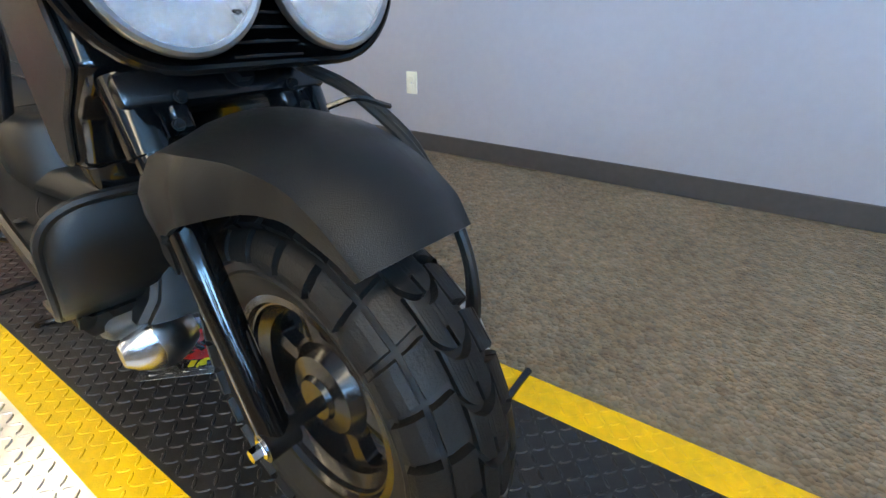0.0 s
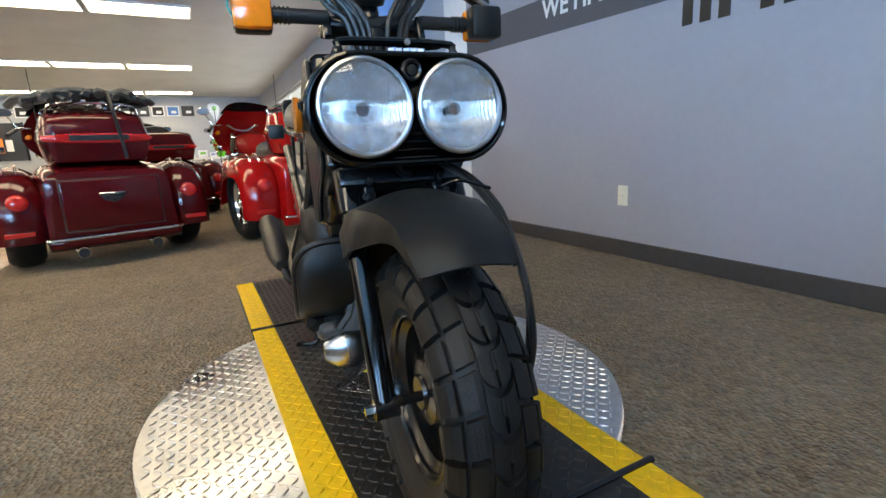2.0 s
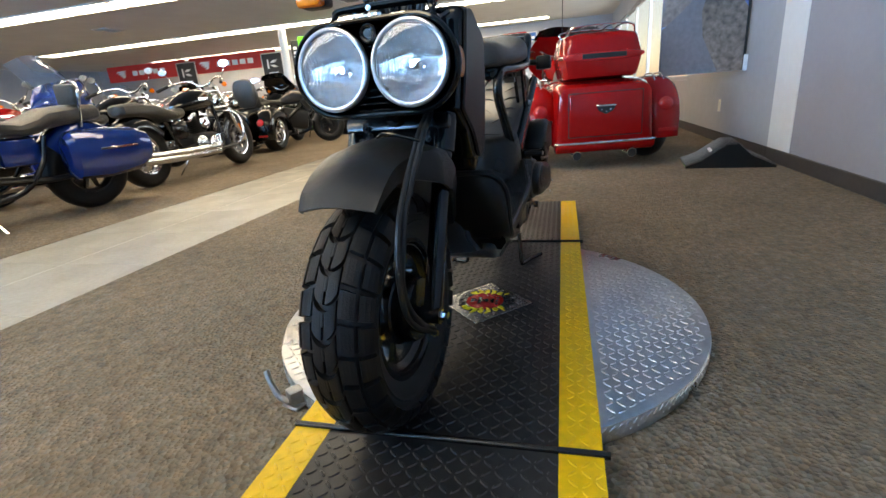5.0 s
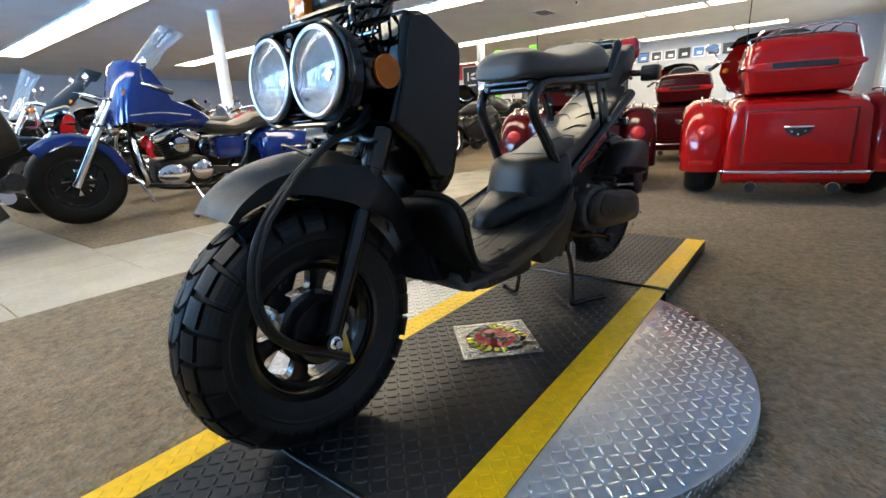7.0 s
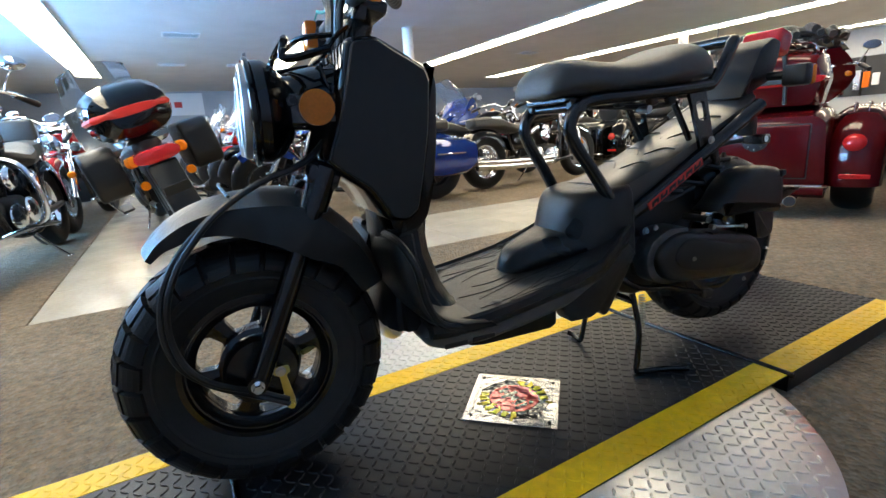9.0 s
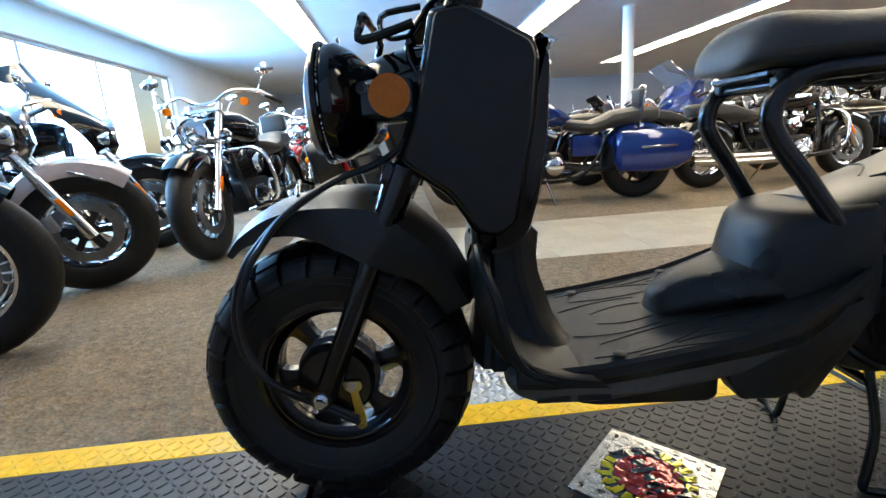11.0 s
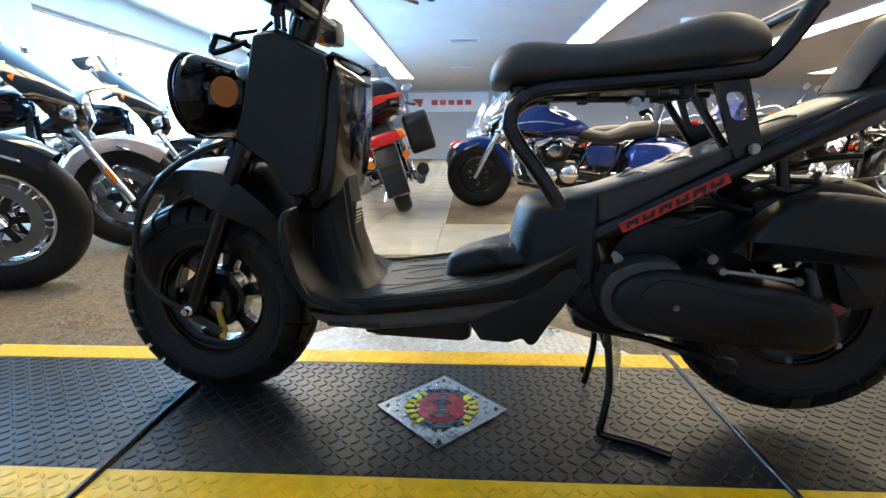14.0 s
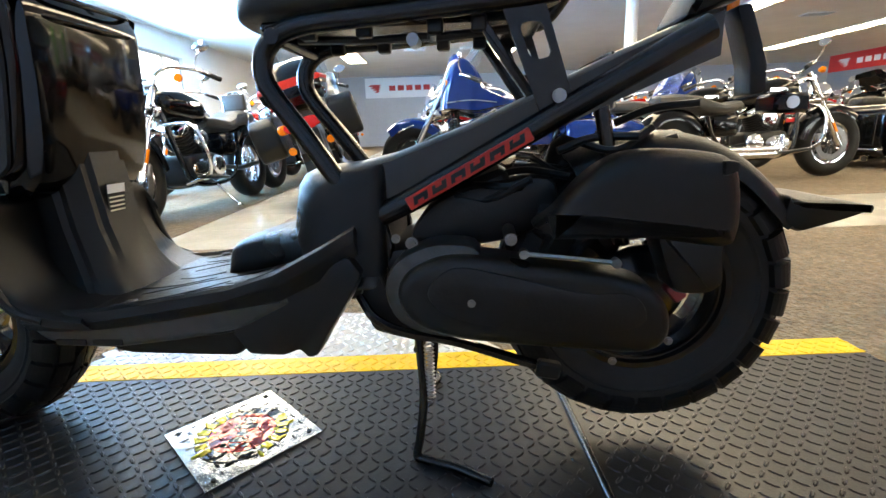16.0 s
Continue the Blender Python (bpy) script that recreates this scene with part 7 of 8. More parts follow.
def cruiser(name, m, label, paint, fairing="none", wheel="wire", bags=False, sissy=False, box_top=False, crash=True, bright=True, group="motorcycles on the carpet", fx=0.83, rx=-0.80, low_seat=True, guard_paint=None):
    t = thing(name, m, label, "motorcycle", group)
    front_end(t, fx, 0.325, paint, wheel, fairing, amber=fairing != "tourer", guard_paint=guard_paint)
    rear_end(t, rx, 0.32, paint, "cast" if wheel == "cast" else "mag" if wheel == "mag" else "wire", bags, box_top, sissy)
    v_engine(t, 0.10, 0.42, bright)
    bm = B()
    blob(bm, [(0.43, 0.05, 0.80, 0.90), (0.38, 0.12, 0.74, 0.93), (0.22, 0.165, 0.70, 0.95), (0.02, 0.155, 0.69, 0.92), (-0.14, 0.09, 0.69, 0.83), (-0.20, 0.04, 0.70, 0.78)], 16)
    tank = part("fuel_tank", bm, paint, t, "glossy teardrop fuel tank")
    bm = B()
    lathe(bm, [(0, 0.015), (0.03, 0.013), (0.036, 0), (0, 0)], pose(0.12, 0, 0.948), 18)
    part("filler_cap", bm, M_CHROME, tank)
    for s in (-1, 1):
        bm = B()
        box(bm, (0.15, s * 0.158, 0.83), (0.17, 0.008, 0.03), bev=0.003)
        part("tank_badge", bm, M_CHROME, tank)
    bm = B()
    blob(bm, [(-0.12, 0.08, 0.66, 0.76), (-0.20, 0.13, 0.64, 0.755), (-0.36, 0.17, 0.62, 0.73), (-0.48, 0.17, 0.63, 0.77), (-0.56, 0.14, 0.66, 0.81), (-0.75, 0.13, 0.68, 0.83), (-0.95, 0.10, 0.70, 0.82), (-0.98, 0.06, 0.72, 0.80)], 14)
    part("seat", bm, M_SEAT, t, "black two-step leather saddle")
    bm = B()
    for s in (-1, 1):
        tube(bm, [(0.42, s * 0.05, 0.80), (0.40, s * 0.11, 0.45), (0.30, s * 0.13, 0.24), (-0.20, s * 0.13, 0.22), (-0.42, s * 0.12, 0.40), (-0.50, s * 0.11, 0.62)], 0.019, 9)
    part("frame", bm, M_FRAME, t, "black cradle frame")
    bm = B()
    box(bm, (-0.32, 0, 0.52), (0.26, 0.27, 0.20), bev=0.04, seg=2)
    part("side_panel", bm, paint, t)
    if crash:
        for s in (-1, 1):
            bm = B()
            tube(bm, [(0.42, s * 0.06, 0.68), (0.46, s * 0.28, 0.66), (0.47, s * 0.36, 0.52), (0.43, s * 0.34, 0.32), (0.36, s * 0.10, 0.24)], 0.016, 10)
            part("engine_guard", bm, M_CHROME, t, "chrome engine guard bar")
    for s in (-1, 1):
        bm = B()
        box(bm, (0.28, s * 0.28, 0.27), (0.30, 0.10, 0.022), R(0, -6, 0), bev=0.008)
        part("foot_board", bm, M_DARKMETAL, t)
    bm = B()
    tube(bm, [(0.05, 0.12, 0.24), (0.0, 0.20, 0.10), (-0.03, 0.27, 0.004)], 0.010, 8)
    box(bm, (-0.035, 0.275, 0.006), (0.05, 0.03, 0.010), bev=0.003)
    part("side_stand", bm, M_CHROME, t, "chrome side stand")
    return t

def at(fx, fy, heading, lean=0.0, front=0.83):
    """The pose of a machine whose front tyre stands on (fx, fy)."""
    h = radians(heading)
    return pose(fx - front * math.cos(h), fy - front * math.sin(h), FLOOR, lean, 0, heading)

# the row along the street windows
cruiser("touring_motorcycle", at(-1.36, 1.00, 26, 4), "black touring motorcycle with chrome laced front wheel", M_GLOSS, "batwing", "lace", bags=True)
# body in black for its backlit shade; only the mudguard keeps the tan
cruiser("touring_motorcycle", at(-1.45, 1.92, 25, 4), "touring motorcycle with pearl tan mudguard and mag wheels, body coloured dark as backlit", M_GLOSS, "batwing", "mag", bags=True, guard_paint=M_TAN)
cruiser("touring_motorcycle", at(-1.62, 2.95, 24, 4), "black touring motorcycle with dark fairing", M_GLOSS, "batwing", "mag", bags=True)
cr = cruiser("cruiser_motorcycle", at(-1.03, 2.40, -95, 4), "black cruiser motorcycle with chrome crash bar and wire wheels", M_GLOSS, "none", "wire", sissy=True)
rd = cruiser("cruiser_motorcycle", at(-0.86, 4.66, -96, 4), "red cruiser motorcycle with bright wire wheel", M_RED, "none", "wire", bags=True)
copy_thing(cr, at(-1.15, 6.3, -100, 3))["label"] = "black cruiser motorcycle parked by the window row"
copy_thing(cr, at(-1.9, 4.2, -100, 3))["label"] = "black cruiser motorcycle parked by the window row"
copy_thing(rd, at(-1.9, 6.3, -100, 3))
copy_thing(cr, at(-1.2, 8.6, -100, 3))["label"] = "black cruiser motorcycle parked by the window row"
# the grey tourer with its top case, seen from behind
cruiser("touring_motorcycle", pose(-0.02, 4.32, FLOOR, -17, 0, 98), "graphite touring motorcycle with black top case and red band", M_GREYPAINT, "tourer", "cast", bags=True, box_top=True, bright=False, crash=False)
# the row that looks to the aisle
bt = cruiser("touring_motorcycle", at(0.79, 3.86, 171, -3), "deep blue touring motorcycle with windshield and saddlebags", M_BLUE, "tourer", "cast", bags=True, sissy=True)
kb = cruiser("touring_motorcycle", at(0.78, 5.02, 171, -3), "black touring motorcycle with short smoked windshield", M_GLOSS, "batwing", "mag", bags=True)
rs_ = cruiser("cruiser_motorcycle", at(0.79, 6.35, 171, -3), "red cruiser motorcycle with tall clear windshield", M_RED, "screen", "wire", bags=True)
ws = cruiser("cruiser_motorcycle", at(0.72, 7.6, 172, -3), "black cruiser motorcycle with tall clear windshield", M_GLOSS, "screen", "wire", bags=True)
for k in range(4):
    copy_thing((rs_, ws, kb, ws)[k], at(0.58, 8.7 + 1.05 * k, 172, -3))
# the row back to back with it
sc = cruiser("cruiser_motorcycle", at(4.86, 3.95, 4, -3), "black cruiser motorcycle with much chrome", M_GLOSS, "none", "wire", sissy=False)
for k, (src, y) in enumerate(((sc, 4.95), (bt, 5.95), (rd, 6.9), (sc, 7.9), (kb, 8.9), (sc, 9.9))):
    copy_thing(src, at(4.8, y, 4, -3))
for k in range(5):
    copy_thing((sc, kb, rd, ws, sc)[k], at(8.6 + 0.1 * k, 6.2 + 1.05 * k, 8, -3))
    copy_thing((cr, sc, rd, kb, cr)[k], at(11.9, 8.2 + 1.05 * k, 172, -3))

# ---- three-wheelers ----
def trike(name, m, label, paint, luggage=False, rack=True, group="trikes", cased=True):
    """A three-wheeled tourer; the origin is on the floor under the rear axle, its nose to +x."""
    t = thing(name, m, label, "trike", group)
    for s in (-1, 1):
        w = road_wheel(t, "rear_wheel", 0.0, 0.32, 0.21, "mag", disc=False, dr=0.66)
        w.location = (0, s * 0.50, 0)
        bm = B()
        path = [(-0.400, 0.20), (-0.405, 0.36), (-0.37, 0.50), (-0.27, 0.615), (-0.12, 0.66), (0.08, 0.655), (0.26, 0.58), (0.40, 0.42), (0.46, 0.28)]
        arch(bm, path, 0.145, 0.13, 0.006, 0.03, 4)
        f = part("mudguard", bm, paint, t, "wide glossy rear mudguard")
        f.location = (0, s * 0.505, 0)
        bm = B()
        lathe(bm, [(0, 0.022), (0.03, 0.02), (0.052, 0.006), (0.055, 0), (0, 0)], pose(-0.428, s * 0.50, 0.47, 0, -90 + 12, 0) @ Matrix.Diagonal((0.95, 1.05, 1.1, 1)), 24)
        part("tail_light", bm, M_REDLENS, t, "oval red tail light")
        bm = B()
        box(bm, (-0.440, s * 0.52, 0.265), (0.006, 0.15, 0.028), bev=0.003)
        part("reflector", bm, M_REDLENS, t, "red reflector strip")
        bm = B()
        for k in (-1, 1):
            tube(bm, [(-0.26, s * (0.50 + 0.035 * k), 0.645), (-0.20, s * (0.50 + 0.035 * k), 0.70), (-0.06, s * (0.50 + 0.035 * k), 0.70), (-0.02, s * (0.50 + 0.035 * k), 0.68)], 0.006, 7)
        part("guard_rail", bm, M_CHROME, t)
    # boot
    bm = B()
    secs = [(-0.50, 0.36, 0.19, 0.60), (-0.485, 0.385, 0.17, 0.64), (-0.40, 0.40, 0.17, 0.67), (-0.1, 0.40, 0.20, 0.70), (0.25, 0.36, 0.25, 0.70), (0.45, 0.25, 0.30, 0.66)]
    rs = []
    for x, w, z0, z1 in secs:
        q = soft_poly([(-w, z0), (-w * 0.93, z1 - 0.04), (-w * 0.8, z1), (w * 0.8, z1), (w * 0.93, z1 - 0.04), (w, z0)], 0.03)
        rs.append([(x, y, z) for y, z in q])
    fixn(rings(bm, rs))
    boot = part("boot", bm, paint, t, "glossy rear boot body")
    bm = B()
    box(bm, (-0.4995, 0, 0.425), (0.012, 0.585, 0.345), bev=0.003)
    part("shut_line", bm, M_INK, boot, "dark gap round the lid")
    bm = B()
    box(bm, (-0.5045, 0, 0.425), (0.020, 0.572, 0.332), bev=0.010, seg=3)
    part("boot_lid", bm, paint, boot, "boot lid with shut line")
    bm = B()
    side(bm, soft_poly([(-0.53, 0.165), (-0.535, 0.20), (-0.50, 0.225), (-0.40, 0.20), (-0.40, 0.14), (-0.48, 0.13)], 0.015), -0.39, 0.39, 0.010)
    part("bumper", bm, paint, boot)
    bm = B()
    tube(bm, [(-0.50, -0.40, 0.212), (-0.543, -0.30, 0.212), (-0.546, 0.30, 0.212), (-0.50, 0.40, 0.212)], 0.011, 8)
    part("bumper_trim", bm, M_CHROME, boot, "chrome bumper bar")
    bm = B()
    box(bm, (-0.516, 0, 0.49), (0.02, 0.16, 0.016), bev=0.005)
    cap = part("plate_lamp", bm, M_CHROME, boot, "chrome plate lamp")
    bm = B()
    side(bm, soft_poly([(-0.075, 0.482), (0.075, 0.482), (0.055, 0.45), (0.0, 0.425), (-0.055, 0.45)], 0.008), -0.006, 0.0, 0.001)
    for v in bm.verts:
        v.co = Vector((-0.512 + v.co.y, v.co.x, v.co.z))
    fixn(bm)
    part("plate_bracket", bm, M_INK, boot, "black plate bracket")
    for y in (-0.035, 0.0, 0.035):
        bm = B()
        cyl(bm, (-0.517, y, 0.462 if y else 0.445), (-0.522, y, 0.462 if y else 0.445), 0.006, seg=8)
        part("plate_bolt", bm, M_CHROME, boot)
    for s in (-1, 1):
        bm = B()
        cyl(bm, (-0.50, s * 0.22, 0.105), (0.10, s * 0.20, 0.125), 0.040, 0.040, 18)
        ex = part("exhaust_pipe", bm, M_CHROME, t, "chrome exhaust end")
        bm = B()
        cyl(bm, (-0.503, s * 0.22, 0.105), (-0.44, s * 0.22, 0.106), 0.033, seg=16)
        part("bore", bm, M_INK, ex)
    # top case with lamp bar and rack
    if cased:
        bm = B()
        rs = []
        for x, w, z0, z1 in ((-0.415, 0.27, 0.73, 0.98), (-0.40, 0.30, 0.71, 1.01), (-0.34, 0.32, 0.70, 1.045), (-0.05, 0.325, 0.70, 1.06), (0.05, 0.29, 0.71, 1.03), (0.09, 0.22, 0.74, 0.98)):
            q = soft_poly([(-w * 0.88, z0), (-w, (z0 + z1) / 2), (-w * 0.86, z1 - 0.02), (-w * 0.5, z1), (w * 0.5, z1), (w * 0.86, z1 - 0.02), (w, (z0 + z1) / 2), (w * 0.88, z0)], 0.03)
            rs.append([(x, y, z) for y, z in q])
        fixn(rings(bm, rs))
        case = part("top_case", bm, paint, t, "glossy luggage top case")
        bm = B()
        blob(bm, [(-0.432, 0.26, 0.835, 0.895), (-0.412, 0.318, 0.828, 0.90), (-0.34, 0.334, 0.835, 0.895), (-0.24, 0.336, 0.845, 0.885)], 18)
        part("lamp_bar", bm, M_REDLENS, case, "wide red lamp bar")
        bm = B()
        box(bm, (-0.436, 0, 0.866), (0.010, 0.34, 0.036), bev=0.003)
        part("dark_strip", bm, M_INK, case, "black strip in the lamp bar")
        if rack:
            bm = B()
            tube(bm, [(-0.34, -0.26, 1.03), (-0.36, -0.22, 1.085), (-0.37, 0.0, 1.10), (-0.36, 0.22, 1.085), (-0.34, 0.26, 1.03)], 0.008, 8)
            tube(bm, [(0.02, -0.24, 1.03), (0.02, -0.22, 1.085), (0.02, 0.22, 1.085), (0.02, 0.24, 1.03)], 0.008, 8)
            for y in (-0.2, -0.1, 0, 0.1, 0.2):
                tube(bm, [(-0.36, y, 1.092), (-0.17, y, 1.10), (0.02, y, 1.087)], 0.006, 7)
            part("luggage_rack", bm, M_CHROME, case, "chrome luggage rack")
        bm = B()
        tube(bm, [(-0.30, 0.30, 0.74), (-0.34, 0.31, 1.0), (-0.36, 0.31, 1.30)], 0.003, 6)
        part("aerial", bm, M_CABLE, case, "thin black aerial")
    # seats and front
    bm = B()
    blob(bm, [(0.14, 0.17, 0.86, 1.14), (0.20, 0.20, 0.70, 1.16), (0.27, 0.18, 0.70, 1.08), (0.34, 0.18, 0.68, 0.80), (0.52, 0.19, 0.66, 0.78), (0.62, 0.19, 0.64, 0.84), (0.72, 0.17, 0.62, 0.76), (0.95, 0.17, 0.62, 0.72), (1.05, 0.08, 0.64, 0.74)], 16)
    part("seat", bm, M_SEAT, t, "black touring saddle with backrest")
    bm = B()
    blob(bm, [(1.55, 0.05, 0.80, 0.90), (1.48, 0.13, 0.74, 0.95), (1.30, 0.17, 0.70, 0.97), (1.12, 0.15, 0.69, 0.93), (0.98, 0.08, 0.69, 0.83)], 14)
    part("fuel_tank", bm, paint, t)
    bm = B()
    box(bm, (1.15, 0, 0.38), (0.60, 0.34, 0.36), bev=0.06, seg=2)
    part("engine", bm, M_DARKMETAL, t)
    front_end(t, 1.95, 0.325, paint, "mag", "batwing")
    if luggage:
        # folded black cover strapped on the rack
        bm = B()
        random.seed(12)
        for k in range(15):
            y = -0.34 + 0.66 * k / 14
            z = 1.125 + 0.05 * math.sin(math.pi * k / 14) + random.uniform(-0.012, 0.02)
            a = random.uniform(-0.10, 0.10)
            tube(bm, [(-0.36 + random.uniform(-0.03, 0.05), y - a, z - 0.025), (-0.30, y - a * 0.5, z + 0.004), (-0.16, y + random.uniform(-0.04, 0.04), z + random.uniform(0, 0.022)), (-0.03, y + a * 0.6, z), (0.05 + random.uniform(-0.03, 0.03), y + a, z - 0.03)], random.uniform(0.018, 0.030), 8, 3)
        for k in range(4):
            x = -0.30 + 0.10 * k
            tube(bm, [(x, -0.37, 1.12), (x + random.uniform(-0.04, 0.04), -0.15, 1.17), (x + random.uniform(-0.04, 0.04), 0.12, 1.18), (x, 0.36, 1.12)], random.uniform(0.018, 0.026), 8, 4)
        c = part("folded_cover", bm, M_SEAT, t, "crumpled black cover strapped to the rack")
        c["kind"] = "stuff"
        bm = B()
        tube(bm, [(-0.36, -0.10, 1.17), (-0.435, -0.10, 1.05), (-0.44, -0.12, 0.88), (-0.46, -0.13, 0.72)], 0.012, 6)
        part("strap", bm, M_CABLE, c, "hanging black strap")
    return t
trike("trike", pose(3.88, 1.07, FLOOR, 0, 0, 16), "maroon three-wheeled touring motorcycle with luggage on its rack", M_MAROON, True)
rt = trike("trike", pose(3.86, -0.46, FLOOR, 0, 0, 12), "bright red three-wheeled touring motorcycle with chrome rack", M_RED)
mt_ = trike("trike", pose(6.55, 0.75, FLOOR, 0, 0, 14), "maroon three-wheeled touring motorcycle behind the others", M_MAROON, False, False)
copy_thing(rt, pose(7.3, -0.6, FLOOR, 0, 0, 13))["label"] = "bright red three-wheeled motorcycle behind the others"
trike("trike", pose(6.25, 4.80, FLOOR, 0, 0, 6), "black three-wheeled motorcycle with large mag wheels", M_GLOSS, False, False, cased=False)

def sport_bike(name, m, label, paint, full=True):
    t = thing(name, m, label, "motorcycle", "sport motorcycles")
    road_wheel(t, "front_wheel", 0.70, 0.30, 0.12, "cast")
    road_wheel(t, "rear_wheel", -0.70, 0.31, 0.17, "cast", disc=False)
    for s in (-1, 1):
        bm = B()
        cyl(bm, (0.71, s * 0.10, 0.30), (0.45, s * 0.10, 0.92), 0.027, seg=12)
        part("fork_leg", bm, M_DARKMETAL, t)
        bm = B()
        if full:
            side(bm, soft_poly([(0.72, 0.80), (0.55, 0.98), (0.38, 0.86), (0.10, 0.62), (-0.05, 0.35), (0.30, 0.30), (0.52, 0.45), (0.58, 0.66)], 0.05, 4), s * 0.14, s * 0.25, 0.04, 2)
        else:
            side(bm, soft_poly([(0.56, 0.72), (0.42, 0.86), (0.20, 0.74), (0.32, 0.56)], 0.04, 4), s * 0.12, s * 0.21, 0.03, 2)
        part("fairing", bm, paint, t, "angular glossy fairing")
        bm = B()
        tube(bm, [(0.40, s * 0.10, 0.95), (0.36, s * 0.25, 0.98), (0.28, s * 0.36, 0.97)], 0.013, 8)
        part("handlebar", bm, M_FRAME, t)
        bm = B()
        tube(bm, [(0.50, s * 0.18, 0.95), (0.46, s * 0.32, 1.06), (0.45, s * 0.36, 1.08)], 0.007, 7)
        box(bm, (0.45, s * 0.39, 1.09), (0.02, 0.12, 0.06), bev=0.008)
        part("mirror", bm, M_FRAME, t)
    bm = B()
    blob(bm, [(0.80, 0.06, 0.76, 0.88), (0.72, 0.15, 0.72, 0.96), (0.55, 0.19, 0.74, 1.02), (0.44, 0.15, 0.80, 1.0)], 14)
    nose = part("nose", bm, paint, t, "pointed nose with twin lamps")
    for s in (-1, 1):
        bm = B()
        box(bm, (0.785, s * 0.065, 0.83), (0.02, 0.09, 0.045), R(s * 20, -20, s * 22), bev=0.01)
        part("headlight", bm, M_REFLECT, nose, "narrow headlight")
    bm = B()
    blob(bm, [(0.40, 0.08, 0.76, 0.88), (0.30, 0.15, 0.72, 0.96), (0.10, 0.16, 0.70, 0.95), (-0.10, 0.10, 0.70, 0.82)], 14)
    part("fuel_tank", bm, paint, t)
    bm = B()
    blob(bm, [(-0.08, 0.10, 0.72, 0.80), (-0.30, 0.14, 0.72, 0.80), (-0.45, 0.13, 0.76, 0.88), (-0.75, 0.08, 0.86, 0.94), (-0.85, 0.03, 0.90, 0.95)], 12)
    part("seat", bm, M_SEAT, t)
    bm = B()
    box(bm, (0.10, 0, 0.46), (0.46, 0.30, 0.34), R(0, 12, 0), bev=0.05, seg=2)
    for k in range(4):
        tube(bm, [(0.32, -0.12 + 0.08 * k, 0.46), (0.36, -0.12 + 0.08 * k, 0.32), (0.20, -0.06 + 0.04 * k, 0.20), (-0.15, -0.02, 0.20)], 0.018, 8)
    part("engine", bm, M_DARKMETAL, t)
    bm = B()
    tube(bm, [(-0.10, -0.12, 0.24), (-0.40, -0.18, 0.32), (-0.75, -0.20, 0.48)], (0.025, 0.052), 12)
    part("muffler", bm, M_ALU, t)
    bm = B()
    for s in (-1, 1):
        tube(bm, [(0.44, s * 0.06, 0.82), (0.15, s * 0.17, 0.62), (-0.18, s * 0.15, 0.40), (-0.70, s * 0.12, 0.31)], 0.028, 8)
    part("frame", bm, M_FRAME, t)
    bm = B()
    arch(bm, [(0.70 - 0.33 * math.cos(radians(a)), 0.30 + 0.33 * math.sin(radians(a))) for a in (20, 50, 85, 120)], 0.075, 0.06, 0.004, 0.01, 3)
    part("front_mudguard", bm, paint, t)
    bm = B()
    tube(bm, [(-0.05, 0.14, 0.25), (-0.10, 0.24, 0.004)], 0.010, 7)
    part("side_stand", bm, M_FRAME, t)
    return t
gb = sport_bike("naked_motorcycle", pose(7.14, 4.51, FLOOR, -3, 0, -48), "graphite naked motorcycle with exposed pipes", M_GREYPAINT, False)
gn = sport_bike("sport_motorcycle", pose(8.72, 4.93, FLOOR, -3, 0, -60), "black sport motorcycle with a pointed nose", M_GLOSS)
ob_ = sport_bike("sport_motorcycle", pose(10.75, 3.95, FLOOR, -3, 0, 200), "bright orange sport motorcycle", M_ORANGEPAINT)
copy_thing(gb, pose(9.5, 5.0, FLOOR, -3, 0, -62))
copy_thing(gn, pose(10.4, 5.6, FLOOR, -3, 0, -60))
copy_thing(gb, pose(12.2, 4.4, FLOOR, -3, 0, 210))

